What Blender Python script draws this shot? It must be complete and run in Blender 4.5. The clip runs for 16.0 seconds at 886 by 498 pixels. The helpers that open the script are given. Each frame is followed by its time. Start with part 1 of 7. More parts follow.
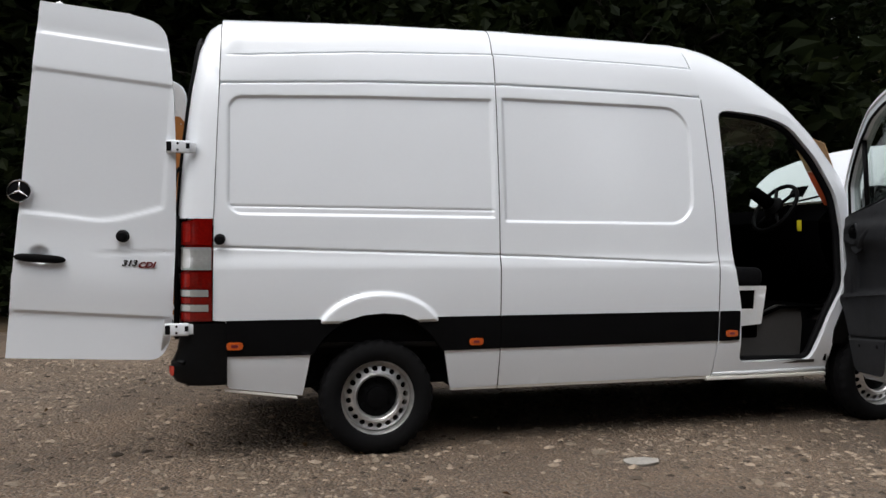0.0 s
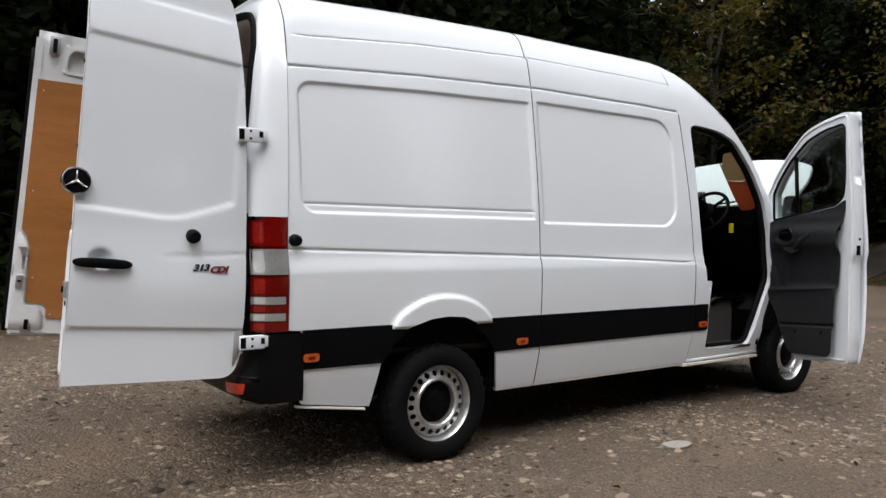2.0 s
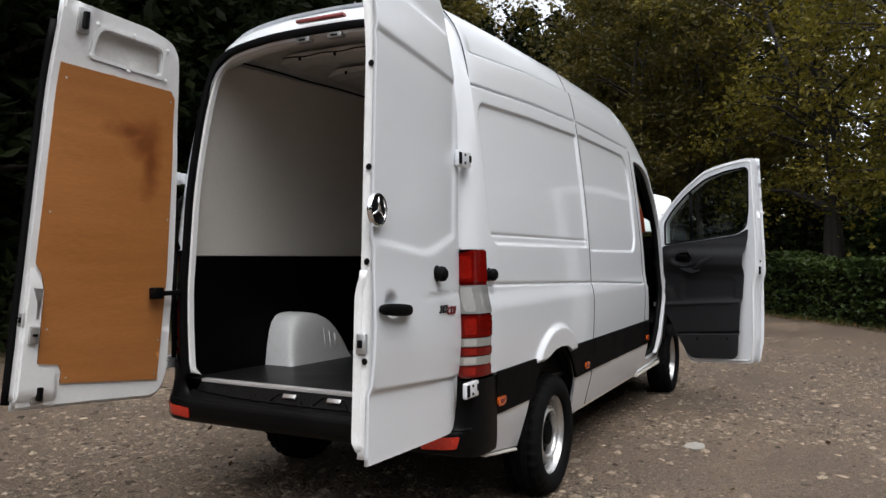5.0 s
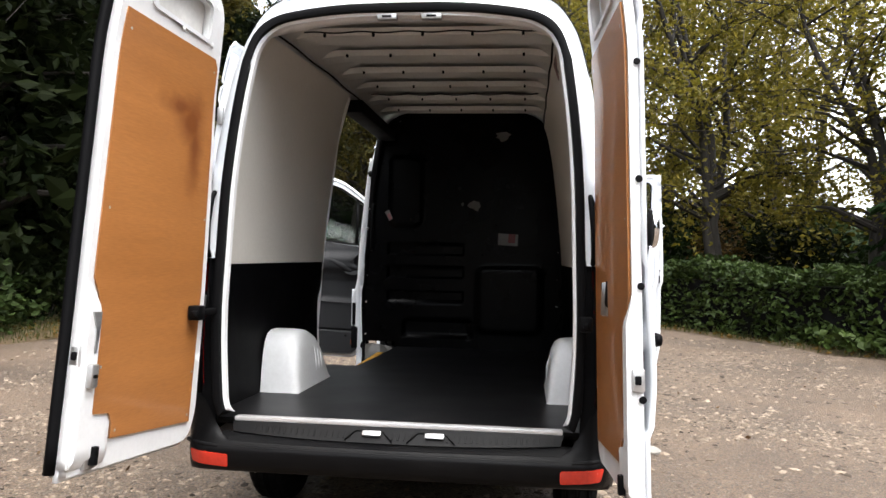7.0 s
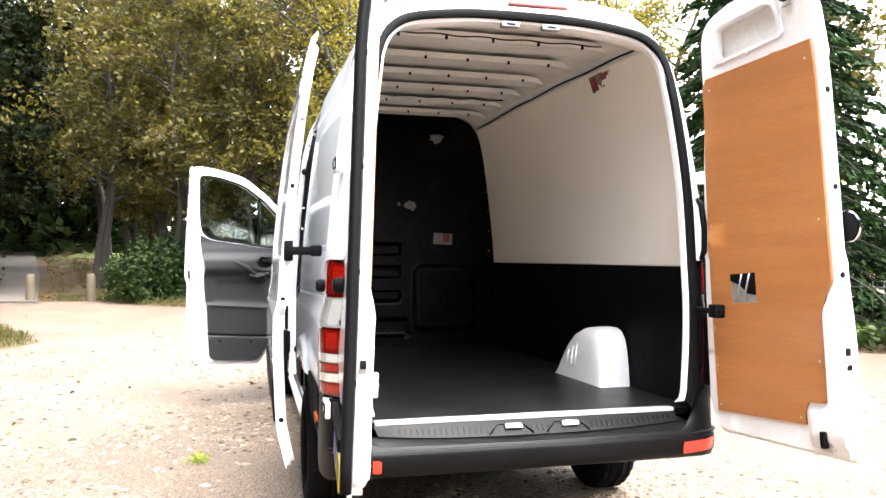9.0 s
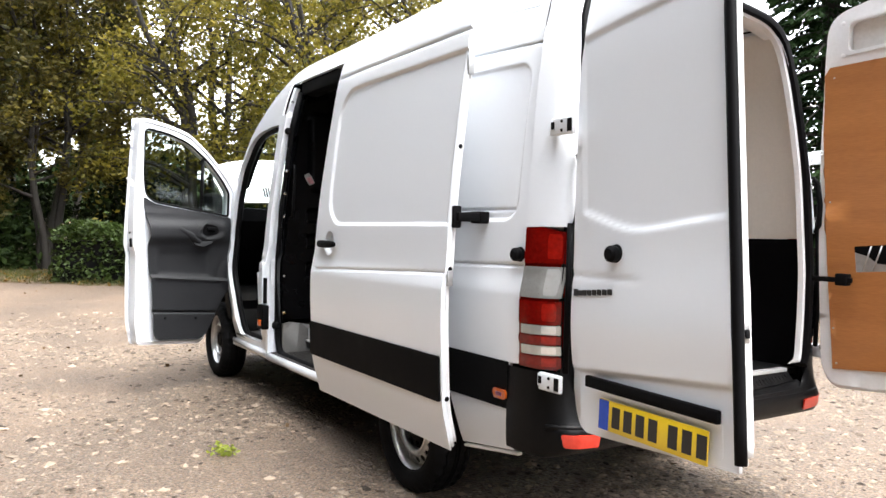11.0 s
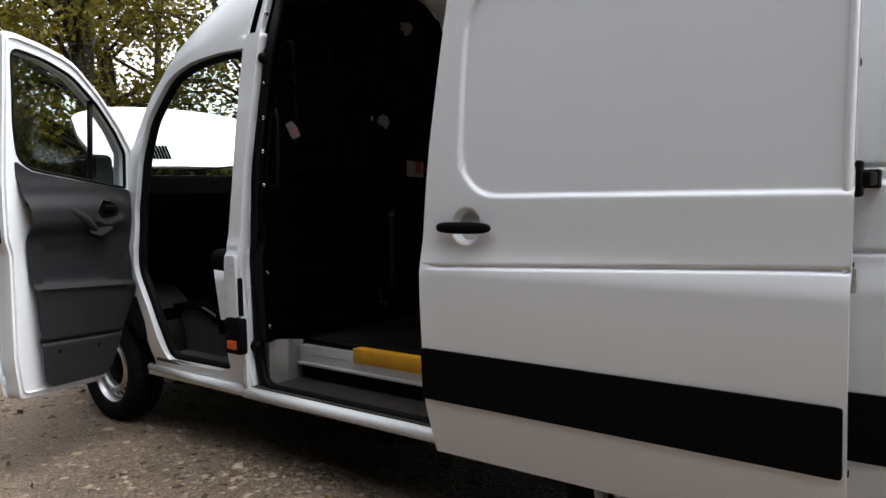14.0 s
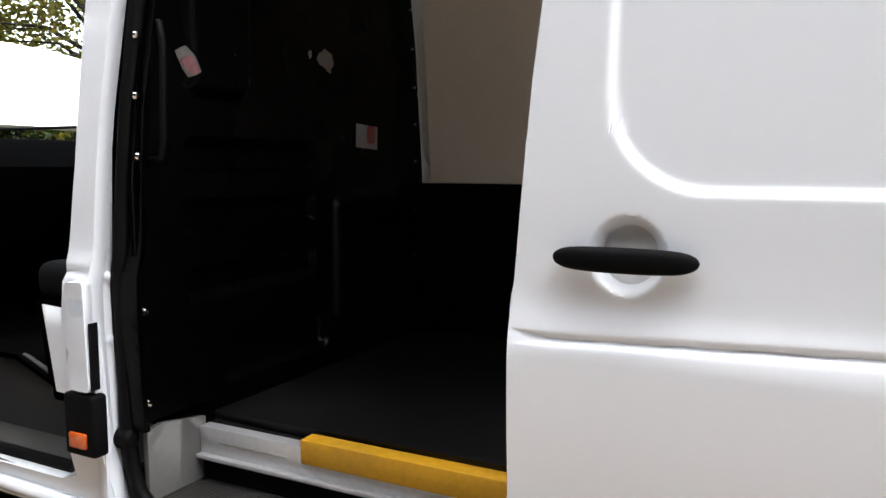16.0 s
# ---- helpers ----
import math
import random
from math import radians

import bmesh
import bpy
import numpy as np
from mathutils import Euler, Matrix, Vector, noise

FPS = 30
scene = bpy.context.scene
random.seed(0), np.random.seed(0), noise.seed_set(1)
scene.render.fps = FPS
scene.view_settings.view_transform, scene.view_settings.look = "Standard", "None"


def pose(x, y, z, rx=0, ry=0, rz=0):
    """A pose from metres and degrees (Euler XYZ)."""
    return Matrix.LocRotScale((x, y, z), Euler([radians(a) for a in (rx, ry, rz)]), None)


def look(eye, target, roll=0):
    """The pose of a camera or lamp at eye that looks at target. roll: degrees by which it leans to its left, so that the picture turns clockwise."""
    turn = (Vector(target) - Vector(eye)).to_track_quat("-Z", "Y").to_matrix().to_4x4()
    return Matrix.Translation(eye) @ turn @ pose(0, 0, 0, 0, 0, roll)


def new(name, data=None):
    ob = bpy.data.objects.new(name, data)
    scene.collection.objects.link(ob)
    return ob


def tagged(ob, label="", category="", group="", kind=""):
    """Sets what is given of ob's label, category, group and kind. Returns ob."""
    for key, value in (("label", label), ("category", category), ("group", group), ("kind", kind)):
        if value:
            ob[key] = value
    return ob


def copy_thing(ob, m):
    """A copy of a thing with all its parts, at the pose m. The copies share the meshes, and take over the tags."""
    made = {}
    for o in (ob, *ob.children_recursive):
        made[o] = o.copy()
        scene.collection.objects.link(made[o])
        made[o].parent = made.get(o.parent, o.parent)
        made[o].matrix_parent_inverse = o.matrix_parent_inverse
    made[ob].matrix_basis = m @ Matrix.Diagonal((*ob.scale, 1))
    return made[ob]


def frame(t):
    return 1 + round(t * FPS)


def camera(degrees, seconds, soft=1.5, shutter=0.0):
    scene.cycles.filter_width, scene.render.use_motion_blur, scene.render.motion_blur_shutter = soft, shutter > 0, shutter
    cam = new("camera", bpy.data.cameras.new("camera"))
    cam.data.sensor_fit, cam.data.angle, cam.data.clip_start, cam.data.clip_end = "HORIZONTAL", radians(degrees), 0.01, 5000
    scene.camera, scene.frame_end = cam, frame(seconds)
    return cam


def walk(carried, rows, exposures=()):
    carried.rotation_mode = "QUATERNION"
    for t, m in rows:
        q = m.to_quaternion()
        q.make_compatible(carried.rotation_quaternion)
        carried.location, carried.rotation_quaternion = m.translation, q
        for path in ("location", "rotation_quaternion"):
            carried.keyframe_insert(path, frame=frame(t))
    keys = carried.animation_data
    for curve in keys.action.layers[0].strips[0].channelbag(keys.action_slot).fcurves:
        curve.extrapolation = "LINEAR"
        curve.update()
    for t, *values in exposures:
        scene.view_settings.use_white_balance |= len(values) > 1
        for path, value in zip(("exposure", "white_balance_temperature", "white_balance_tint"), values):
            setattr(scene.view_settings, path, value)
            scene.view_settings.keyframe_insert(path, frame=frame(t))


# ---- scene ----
cam = camera(60.8, 16.0)
PATH = [
    (0, (-0.811, -5.421, 1.226), (-0.3, -3.488, 1.226), 0.2),
    (0.5, (-1.287, -5.26, 1.236), (-0.598, -3.383, 1.256), 0.2),
    (1, (-1.74, -5.046, 1.271), (-0.888, -3.236, 1.275), 0.3),
    (1.5, (-2.131, -4.804, 1.302), (-1.129, -3.073, 1.273), 0.5),
    (2, (-2.538, -4.552, 1.292), (-1.393, -2.912, 1.265), 0.6),
    (2.5, (-2.894, -4.256, 1.316), (-1.618, -2.715, 1.29), 0.7),
    (3, (-3.239, -3.915, 1.338), (-1.845, -2.481, 1.319), 0.7),
    (3.5, (-3.525, -3.53, 1.347), (-2.027, -2.205, 1.334), 0.7),
    (4, (-3.821, -3.183, 1.358), (-2.216, -1.989, 1.34), 0.6),
    (4.2, (-3.939, -3.029, 1.347), (-2.292, -1.894, 1.335), 0.5),
    (6.3, (-4.397, -1.201, 1.436), (-2.46, -0.705, 1.465), 0.4),
    (6.5, (-4.418, -1.008, 1.445), (-2.461, -0.596, 1.468), 0.7),
    (7, (-4.39, -0.569, 1.429), (-2.403, -0.344, 1.445), 1.2),
    (7.5, (-4.382, -0.115, 1.414), (-2.382, -0.099, 1.419), 1.0),
    (8, (-4.442, 0.376, 1.4), (-2.453, 0.169, 1.417), 1.0),
    (8.5, (-4.466, 0.832, 1.398), (-2.499, 0.47, 1.429), 0.5),
    (9, (-4.387, 1.255, 1.404), (-2.449, 0.764, 1.427), 0.2),
    (9.5, (-4.326, 1.719, 1.411), (-2.424, 1.1, 1.405), 0.1),
    (9.7, (-4.277, 1.896, 1.409), (-2.392, 1.229, 1.389), 0.3),
    (11.8, (-2.819, 3.361, 1.338), (-1.283, 2.081, 1.29), 0.8),
    (12, (-2.655, 3.429, 1.342), (-1.152, 2.112, 1.284), 0.6),
    (12.5, (-2.234, 3.539, 1.401), (-0.808, 2.14, 1.304), -0.5),
    (13, (-1.835, 3.579, 1.394), (-0.479, 2.111, 1.299), -0.5),
    (13.5, (-1.427, 3.496, 1.41), (-0.135, 1.975, 1.288), -1.1),
    (14, (-1.037, 3.406, 1.417), (0.185, 1.83, 1.268), -1.0),
    (14.5, (-0.672, 3.176, 1.433), (0.51, 1.574, 1.241), -2.2),
    (15, (-0.298, 2.885, 1.437), (0.852, 1.258, 1.26), -1.8),
    (15.5, (0.002, 2.651, 1.444), (1.079, 0.979, 1.23), -1.1),
    (16, (0.314, 2.418, 1.442), (1.22, 0.648, 1.226), 0.1),
]
walk(cam, [(t, look(eye, target, roll)) for t, eye, target, roll in PATH],
     exposures=[(0, 1.12), (1, 1.2), (4.2, 1.22), (6.3, 1.4), (6.5, 1.6), (7.0, 2.45), (7.5, 3.25), (8.0, 3.65), (8.5, 3.95), (9.7, 4.2), (11.8, 2.55), (14, 2.12), (14.5, 2.45), (15, 2.65), (16, 3.25)])
SKY, SUN = 0.13, 0.9

# ---- world and light ----
world = bpy.data.worlds.new("overcast")
scene.world = world
world.use_nodes = True
_n, _l = world.node_tree.nodes, world.node_tree.links
_n.clear()
sky = _n.new("ShaderNodeTexSky")
sky.sky_type, sky.sun_disc = "NISHITA", False
sky.sun_elevation, sky.sun_rotation = radians(70), radians(222)
sky.air_density, sky.dust_density, sky.ozone_density = 1.0, 2.5, 1.0
grey = _n.new("ShaderNodeHueSaturation")
grey.inputs["Saturation"].default_value = 0.22
cloud_at = _n.new("ShaderNodeTexCoord")
cloud = _n.new("ShaderNodeTexNoise")
cloud.inputs["Scale"].default_value, cloud.inputs["Detail"].default_value = 2.6, 5.0
ramp = _n.new("ShaderNodeMapRange")
ramp.inputs["From Min"].default_value, ramp.inputs["From Max"].default_value = 0.35, 0.7
ramp.inputs["To Min"].default_value, ramp.inputs["To Max"].default_value = 0.75, 1.3
mul = _n.new("ShaderNodeMix")
mul.data_type, mul.blend_type = "RGBA", "MULTIPLY"
mul.inputs["Factor"].default_value = 1.0
back = _n.new("ShaderNodeBackground")
back.inputs["Strength"].default_value = SKY
wout = _n.new("ShaderNodeOutputWorld")
_l.new(sky.outputs[0], grey.inputs["Color"])
_l.new(cloud_at.outputs["Generated"], cloud.inputs["Vector"])
_l.new(cloud.outputs["Fac"], ramp.inputs["Value"])
_l.new(grey.outputs[0], mul.inputs["A"])
_l.new(ramp.outputs[0], mul.inputs["B"])
_l.new(mul.outputs["Result"], back.inputs["Color"])
_l.new(back.outputs[0], wout.inputs["Surface"])

sun = new("sun", bpy.data.lights.new("sun", "SUN"))
sun.data.energy, sun.data.angle, sun.data.color = SUN, radians(60), (1.0, 0.975, 0.94)
# veiled by cloud, high over the open end of the clearing
sun.matrix_world = look((-4.6, -2.8, 11), (0, 0, 0))


# ---- materials ----
def mat(name, base, rough=0.5, metal=0.0, var=0.12, scale=6.0, fine=60.0, bump=0.0, bump_scale=120.0,
        coat=0.0, spec=0.5, tint=None, dirt=0.0, dirt_col=(0.16, 0.13, 0.1), per=0.0, stretch=None):
    """Principled paint with two scales of variation, fine relief and optional dirt blotches."""
    m = bpy.data.materials.new(name)
    m.use_nodes = True
    n, l = m.node_tree.nodes, m.node_tree.links
    b = n["Principled BSDF"]
    b.inputs["Metallic"].default_value = metal
    b.inputs["Specular IOR Level"].default_value = spec
    b.inputs["Coat Weight"].default_value = coat
    b.inputs["Coat Roughness"].default_value = 0.06 if coat < 0.85 else 0.05
    co = n.new("ShaderNodeTexCoord")
    src = co.outputs["Object"]
    if stretch:
        mp = n.new("ShaderNodeMapping")
        mp.inputs["Scale"].default_value = stretch
        l.new(src, mp.inputs["Vector"])
        src = mp.outputs[0]
    big, small = n.new("ShaderNodeTexNoise"), n.new("ShaderNodeTexNoise")
    big.inputs["Scale"].default_value, big.inputs["Detail"].default_value = scale, 4.0
    small.inputs["Scale"].default_value, small.inputs["Detail"].default_value = fine, 3.0
    l.new(src, big.inputs["Vector"])
    l.new(src, small.inputs["Vector"])
    add = n.new("ShaderNodeMath")
    add.operation = "ADD"
    l.new(big.outputs["Fac"], add.inputs[0])
    l.new(small.outputs["Fac"], add.inputs[1])
    mr = n.new("ShaderNodeMapRange")
    mr.inputs["From Min"].default_value, mr.inputs["From Max"].default_value = 0.6, 1.4
    l.new(add.outputs[0], mr.inputs["Value"])
    mix = n.new("ShaderNodeMix")
    mix.data_type = "RGBA"
    t = tint or base
    mix.inputs["A"].default_value = (*[c * (1 - var) for c in base], 1)
    mix.inputs["B"].default_value = (*[min(1, c * (1 + var)) for c in t], 1)
    l.new(mr.outputs[0], mix.inputs["Factor"])
    col = mix.outputs["Result"]
    if dirt:
        dn = n.new("ShaderNodeTexNoise")
        dn.inputs["Scale"].default_value, dn.inputs["Detail"].default_value = scale * 0.6, 8.0
        dn.inputs["Roughness"].default_value = 0.7
        l.new(src, dn.inputs["Vector"])
        dr = n.new("ShaderNodeMapRange")
        dr.inputs["From Min"].default_value, dr.inputs["From Max"].default_value = 0.5, 0.75
        dr.inputs["To Max"].default_value = dirt
        l.new(dn.outputs["Fac"], dr.inputs["Value"])
        dm = n.new("ShaderNodeMix")
        dm.data_type = "RGBA"
        dm.inputs["B"].default_value = (*dirt_col, 1)
        l.new(col, dm.inputs["A"])
        l.new(dr.outputs[0], dm.inputs["Factor"])
        col = dm.outputs["Result"]
    if per:
        oi = n.new("ShaderNodeObjectInfo" if per < 0 else "ShaderNodeNewGeometry")
        hv = n.new("ShaderNodeHueSaturation")
        vr = n.new("ShaderNodeMapRange")
        vr.inputs["To Min"].default_value, vr.inputs["To Max"].default_value = 1 - abs(per), 1 + abs(per)
        l.new(oi.outputs["Random" if per < 0 else "Random Per Island"], vr.inputs["Value"])
        l.new(vr.outputs[0], hv.inputs["Value"])
        l.new(col, hv.inputs["Color"])
        col = hv.outputs[0]
    l.new(col, b.inputs["Base Color"])
    rr = n.new("ShaderNodeMapRange")
    rr.inputs["To Min"].default_value, rr.inputs["To Max"].default_value = max(0.02, rough * 0.8), min(1, rough * 1.2)
    l.new(big.outputs["Fac"], rr.inputs["Value"])
    l.new(rr.outputs[0], b.inputs["Roughness"])
    if bump:
        bn = n.new("ShaderNodeTexNoise")
        bn.inputs["Scale"].default_value, bn.inputs["Detail"].default_value = bump_scale, 4.0
        l.new(src, bn.inputs["Vector"])
        bp = n.new("ShaderNodeBump")
        bp.inputs["Strength"].default_value, bp.inputs["Distance"].default_value = bump, 0.01
        l.new(bn.outputs["Fac"], bp.inputs["Height"])
        l.new(bp.outputs[0], b.inputs["Normal"])
    return m


def glass(name, tint=(0.75, 0.8, 0.78), rough=0.02):
    m = bpy.data.materials.new(name)
    m.use_nodes = True
    n, l = m.node_tree.nodes, m.node_tree.links
    n.remove(n["Principled BSDF"])
    tr, gl, lw, mx = (n.new("ShaderNodeBsdfTransparent"), n.new("ShaderNodeBsdfGlossy"),
                      n.new("ShaderNodeLayerWeight"), n.new("ShaderNodeMixShader"))
    pw, fr = n.new("ShaderNodeMath"), n.new("ShaderNodeMath")
    pw.operation, fr.operation = "POWER", "MULTIPLY_ADD"
    pw.inputs[1].default_value, fr.inputs[1].default_value, fr.inputs[2].default_value = 4.5, 0.75, 0.03
    l.new(lw.outputs["Facing"], pw.inputs[0])
    l.new(pw.outputs[0], fr.inputs[0])
    tr.inputs["Color"].default_value = (*tint, 1)
    gl.inputs["Roughness"].default_value = rough
    l.new(fr.outputs[0], mx.inputs[0])
    l.new(tr.outputs[0], mx.inputs[1])
    l.new(gl.outputs[0], mx.inputs[2])
    l.new(mx.outputs[0], n["Material Output"].inputs["Surface"])
    return m


def leafy(name, a, b, rough=0.55, trans=0.35, spec=0.3):
    """Leaves: a colour of its own for each leaf, partly letting light through."""
    m = bpy.data.materials.new(name)
    m.use_nodes = True
    n, l = m.node_tree.nodes, m.node_tree.links
    p = n["Principled BSDF"]
    p.inputs["Roughness"].default_value = rough
    p.inputs["Specular IOR Level"].default_value = spec
    geo, co, no = n.new("ShaderNodeNewGeometry"), n.new("ShaderNodeTexCoord"), n.new("ShaderNodeTexNoise")
    no.inputs["Scale"].default_value = 0.7
    l.new(co.outputs["Object"], no.inputs["Vector"])
    av = n.new("ShaderNodeMath")
    av.operation = "MULTIPLY_ADD"
    av.inputs[1].default_value = 0.6
    l.new(geo.outputs["Random Per Island"], av.inputs[0])
    sub = n.new("ShaderNodeMath")
    sub.operation = "MULTIPLY_ADD"
    sub.inputs[1].default_value, sub.inputs[2].default_value = 1.4, -0.5
    l.new(no.outputs["Fac"], sub.inputs[0])
    l.new(sub.outputs[0], av.inputs[2])
    mix = n.new("ShaderNodeMix")
    mix.data_type = "RGBA"
    mix.inputs["A"].default_value, mix.inputs["B"].default_value = (*a, 1), (*b, 1)
    l.new(av.outputs[0], mix.inputs["Factor"])
    l.new(mix.outputs["Result"], p.inputs["Base Color"])
    ts, ms = n.new("ShaderNodeBsdfTranslucent"), n.new("ShaderNodeMixShader")
    ms.inputs[0].default_value = trans
    l.new(mix.outputs["Result"], ts.inputs["Color"])
    l.new(p.outputs[0], ms.inputs[1])
    l.new(ts.outputs[0], ms.inputs[2])
    l.new(ms.outputs[0], n["Material Output"].inputs["Surface"])
    return m


WHITE = mat("white_paint", (0.755, 0.785, 0.825), 0.30, var=0.008, scale=2, coat=0.9)
WHITE_IN = mat("white_inner_paint", (0.74, 0.75, 0.76), 0.42, var=0.05, scale=5, dirt=0.25, dirt_col=(0.4, 0.38, 0.35))
BLACK = mat("black_plastic", (0.0036, 0.0036, 0.004), 0.6, spec=0.05, var=0.25, bump=0.15, bump_scale=400)
BUMPER = mat("dark_grey_bumper_plastic", (0.0034, 0.0034, 0.0038), 0.38, spec=0.11, var=0.25, bump=0.12, bump_scale=350, dirt=0.25, dirt_col=(0.018, 0.017, 0.016))
SEAL = mat("black_rubber", (0.0025, 0.0025, 0.003), 0.6, spec=0.09, var=0.2)
TYRE = mat("tyre_rubber", (0.0045, 0.0045, 0.005), 0.8, spec=0.1, var=0.3, bump=0.2, dirt=0.3, dirt_col=(0.009, 0.008, 0.007))
STEEL = mat("silver_wheel_paint", (0.60, 0.60, 0.60), 0.30, 0.8, var=0.2, scale=9, dirt=0.3, dirt_col=(0.12, 0.10, 0.08))
CHROME = mat("chrome", (0.8, 0.8, 0.82), 0.12, 1.0, var=0.05)
ZINC = mat("zinc_plate", (0.5, 0.5, 0.5), 0.4, 0.8, var=0.15)
CARD = mat("grey_door_card", (0.0155, 0.016, 0.018), 0.6, spec=0.25, var=0.12, bump=0.25, bump_scale=300)
# cab trim set near black, with the shade of the cab in its colour
CARD_SHADED = mat("shaded_cab_plastic", (0.0018, 0.0018, 0.002), 0.8, spec=0.0, var=0.2, bump=0.25, bump_scale=300)
LIGHT_GREY = mat("light_grey_plastic", (0.145, 0.142, 0.134), 0.6, var=0.12, bump=0.2, bump_scale=200)
# paler than the step mat: sky light through the door is in the colour
CABSTEP_LIT = mat("lit_grey_cab_step_plastic", (0.040, 0.038, 0.037), 0.6, var=0.15, bump=0.2, bump_scale=200, dirt=0.4, dirt_col=(0.03, 0.025, 0.02))
STEP = mat("grey_step_mat", (0.0155, 0.0135, 0.0125), 0.7, var=0.2, bump=0.3, bump_scale=150, dirt=0.4)
LINING = mat("black_lining_board", (0.0025, 0.0025, 0.003), 0.55, spec=0.03, var=0.3, bump=0.08, bump_scale=60)
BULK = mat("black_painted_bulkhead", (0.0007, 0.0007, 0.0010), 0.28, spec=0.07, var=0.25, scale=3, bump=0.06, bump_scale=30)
CREAM = mat("cream_lining_board", (0.70, 0.68, 0.63), 0.55, var=0.05, scale=1.5, dirt=0.2, dirt_col=(0.45, 0.42, 0.36))
VINYL = mat("charcoal_vinyl_floor", (0.0055, 0.0055, 0.006), 0.40, spec=0.17, var=0.4, scale=3, fine=25, bump=0.1, bump_scale=90, dirt=0.7, dirt_col=(0.020, 0.020, 0.021))
ROOFIN = mat("grey_white_roof_inside", (0.66, 0.65, 0.625), 0.5, var=0.1, scale=4, dirt=0.4, dirt_col=(0.3, 0.28, 0.25))
ALU = mat("aluminium", (0.62, 0.62, 0.63), 0.35, 0.5, var=0.1)
YELLOW = mat("yellow_tread", (0.60, 0.30, 0.008), 0.55, var=0.15, dirt=0.35, dirt_col=(0.12, 0.08, 0.03))
RED = mat("red_lens", (0.130, 0.0030, 0.002), 0.12, var=0.35, scale=5, coat=0.5, spec=0.2, bump=0.03, bump_scale=60)
RED_GLINT = mat("red_lens_highlight", (0.235, 0.006, 0.003), 0.2, var=0.3, scale=25, coat=0.4)
CLEAR = mat("clear_lens", (0.42, 0.42, 0.41), 0.14, 0.45, var=0.12, scale=10, coat=0.8, bump=0.03, bump_scale=30)
PALE_GLINT = mat("pale_lens_highlight", (0.85, 0.85, 0.84), 0.16, 0.6, var=0.08, scale=14, coat=0.6)
ORANGE = mat("orange_lens", (0.50, 0.085, 0.008), 0.2, var=0.2, scale=30, coat=0.6)
REFLEX = mat("red_reflector", (0.48, 0.024, 0.010), 0.25, var=0.15, scale=40, coat=0.6)
MIRROR = mat("mirror_glass", (0.85, 0.86, 0.87), 0.03, 1.0, var=0.02)
GLASS = glass("window_glass")
TINTED = glass("windscreen_glass", (0.7, 0.78, 0.74))
PLATE = mat("yellow_plate", (0.75, 0.52, 0.02), 0.35, var=0.04, coat=0.3)
BLUE = mat("blue_band", (0.01, 0.06, 0.4), 0.4, var=0.1)
INK = mat("black_print", (0.012, 0.012, 0.013), 0.4, var=0.1)
REDINK = mat("red_print", (0.13, 0.007, 0.008), 0.4, var=0.1)
PINKINK = mat("faded_pink_print", (0.24, 0.10, 0.11), 0.6, var=0.3, scale=30)
PAPER = mat("white_paper", (0.15, 0.145, 0.14), 0.7, var=0.1, dirt=0.3)
CARDBOARD = mat("tan_cardboard", (0.42, 0.25, 0.12), 0.8, var=0.15)
ORANGE_CARD = mat("orange_red_print", (0.55, 0.09, 0.025), 0.6, var=0.15)
FABRIC = mat("dark_seat_cloth", (0.005, 0.005, 0.006), 0.9, spec=0.1, var=0.3, bump=0.3, bump_scale=500)
UNDER = mat("underbody_black", (0.006, 0.006, 0.006), 0.8, spec=0.1, var=0.4, dirt=0.2, dirt_col=(0.04, 0.03, 0.025))


def plywood():
    """Varnished plywood: long grain lines, brown blotches and a few scuffs."""
    m = mat("varnished_plywood", (0.335, 0.128, 0.036), 0.38, var=0.10, scale=2.5, fine=40, stretch=(0.6, 0.6, 6.0),
            tint=(0.39, 0.160, 0.046), dirt=0.2, dirt_col=(0.22, 0.085, 0.024), coat=0.25)
    return m


PLY = plywood()


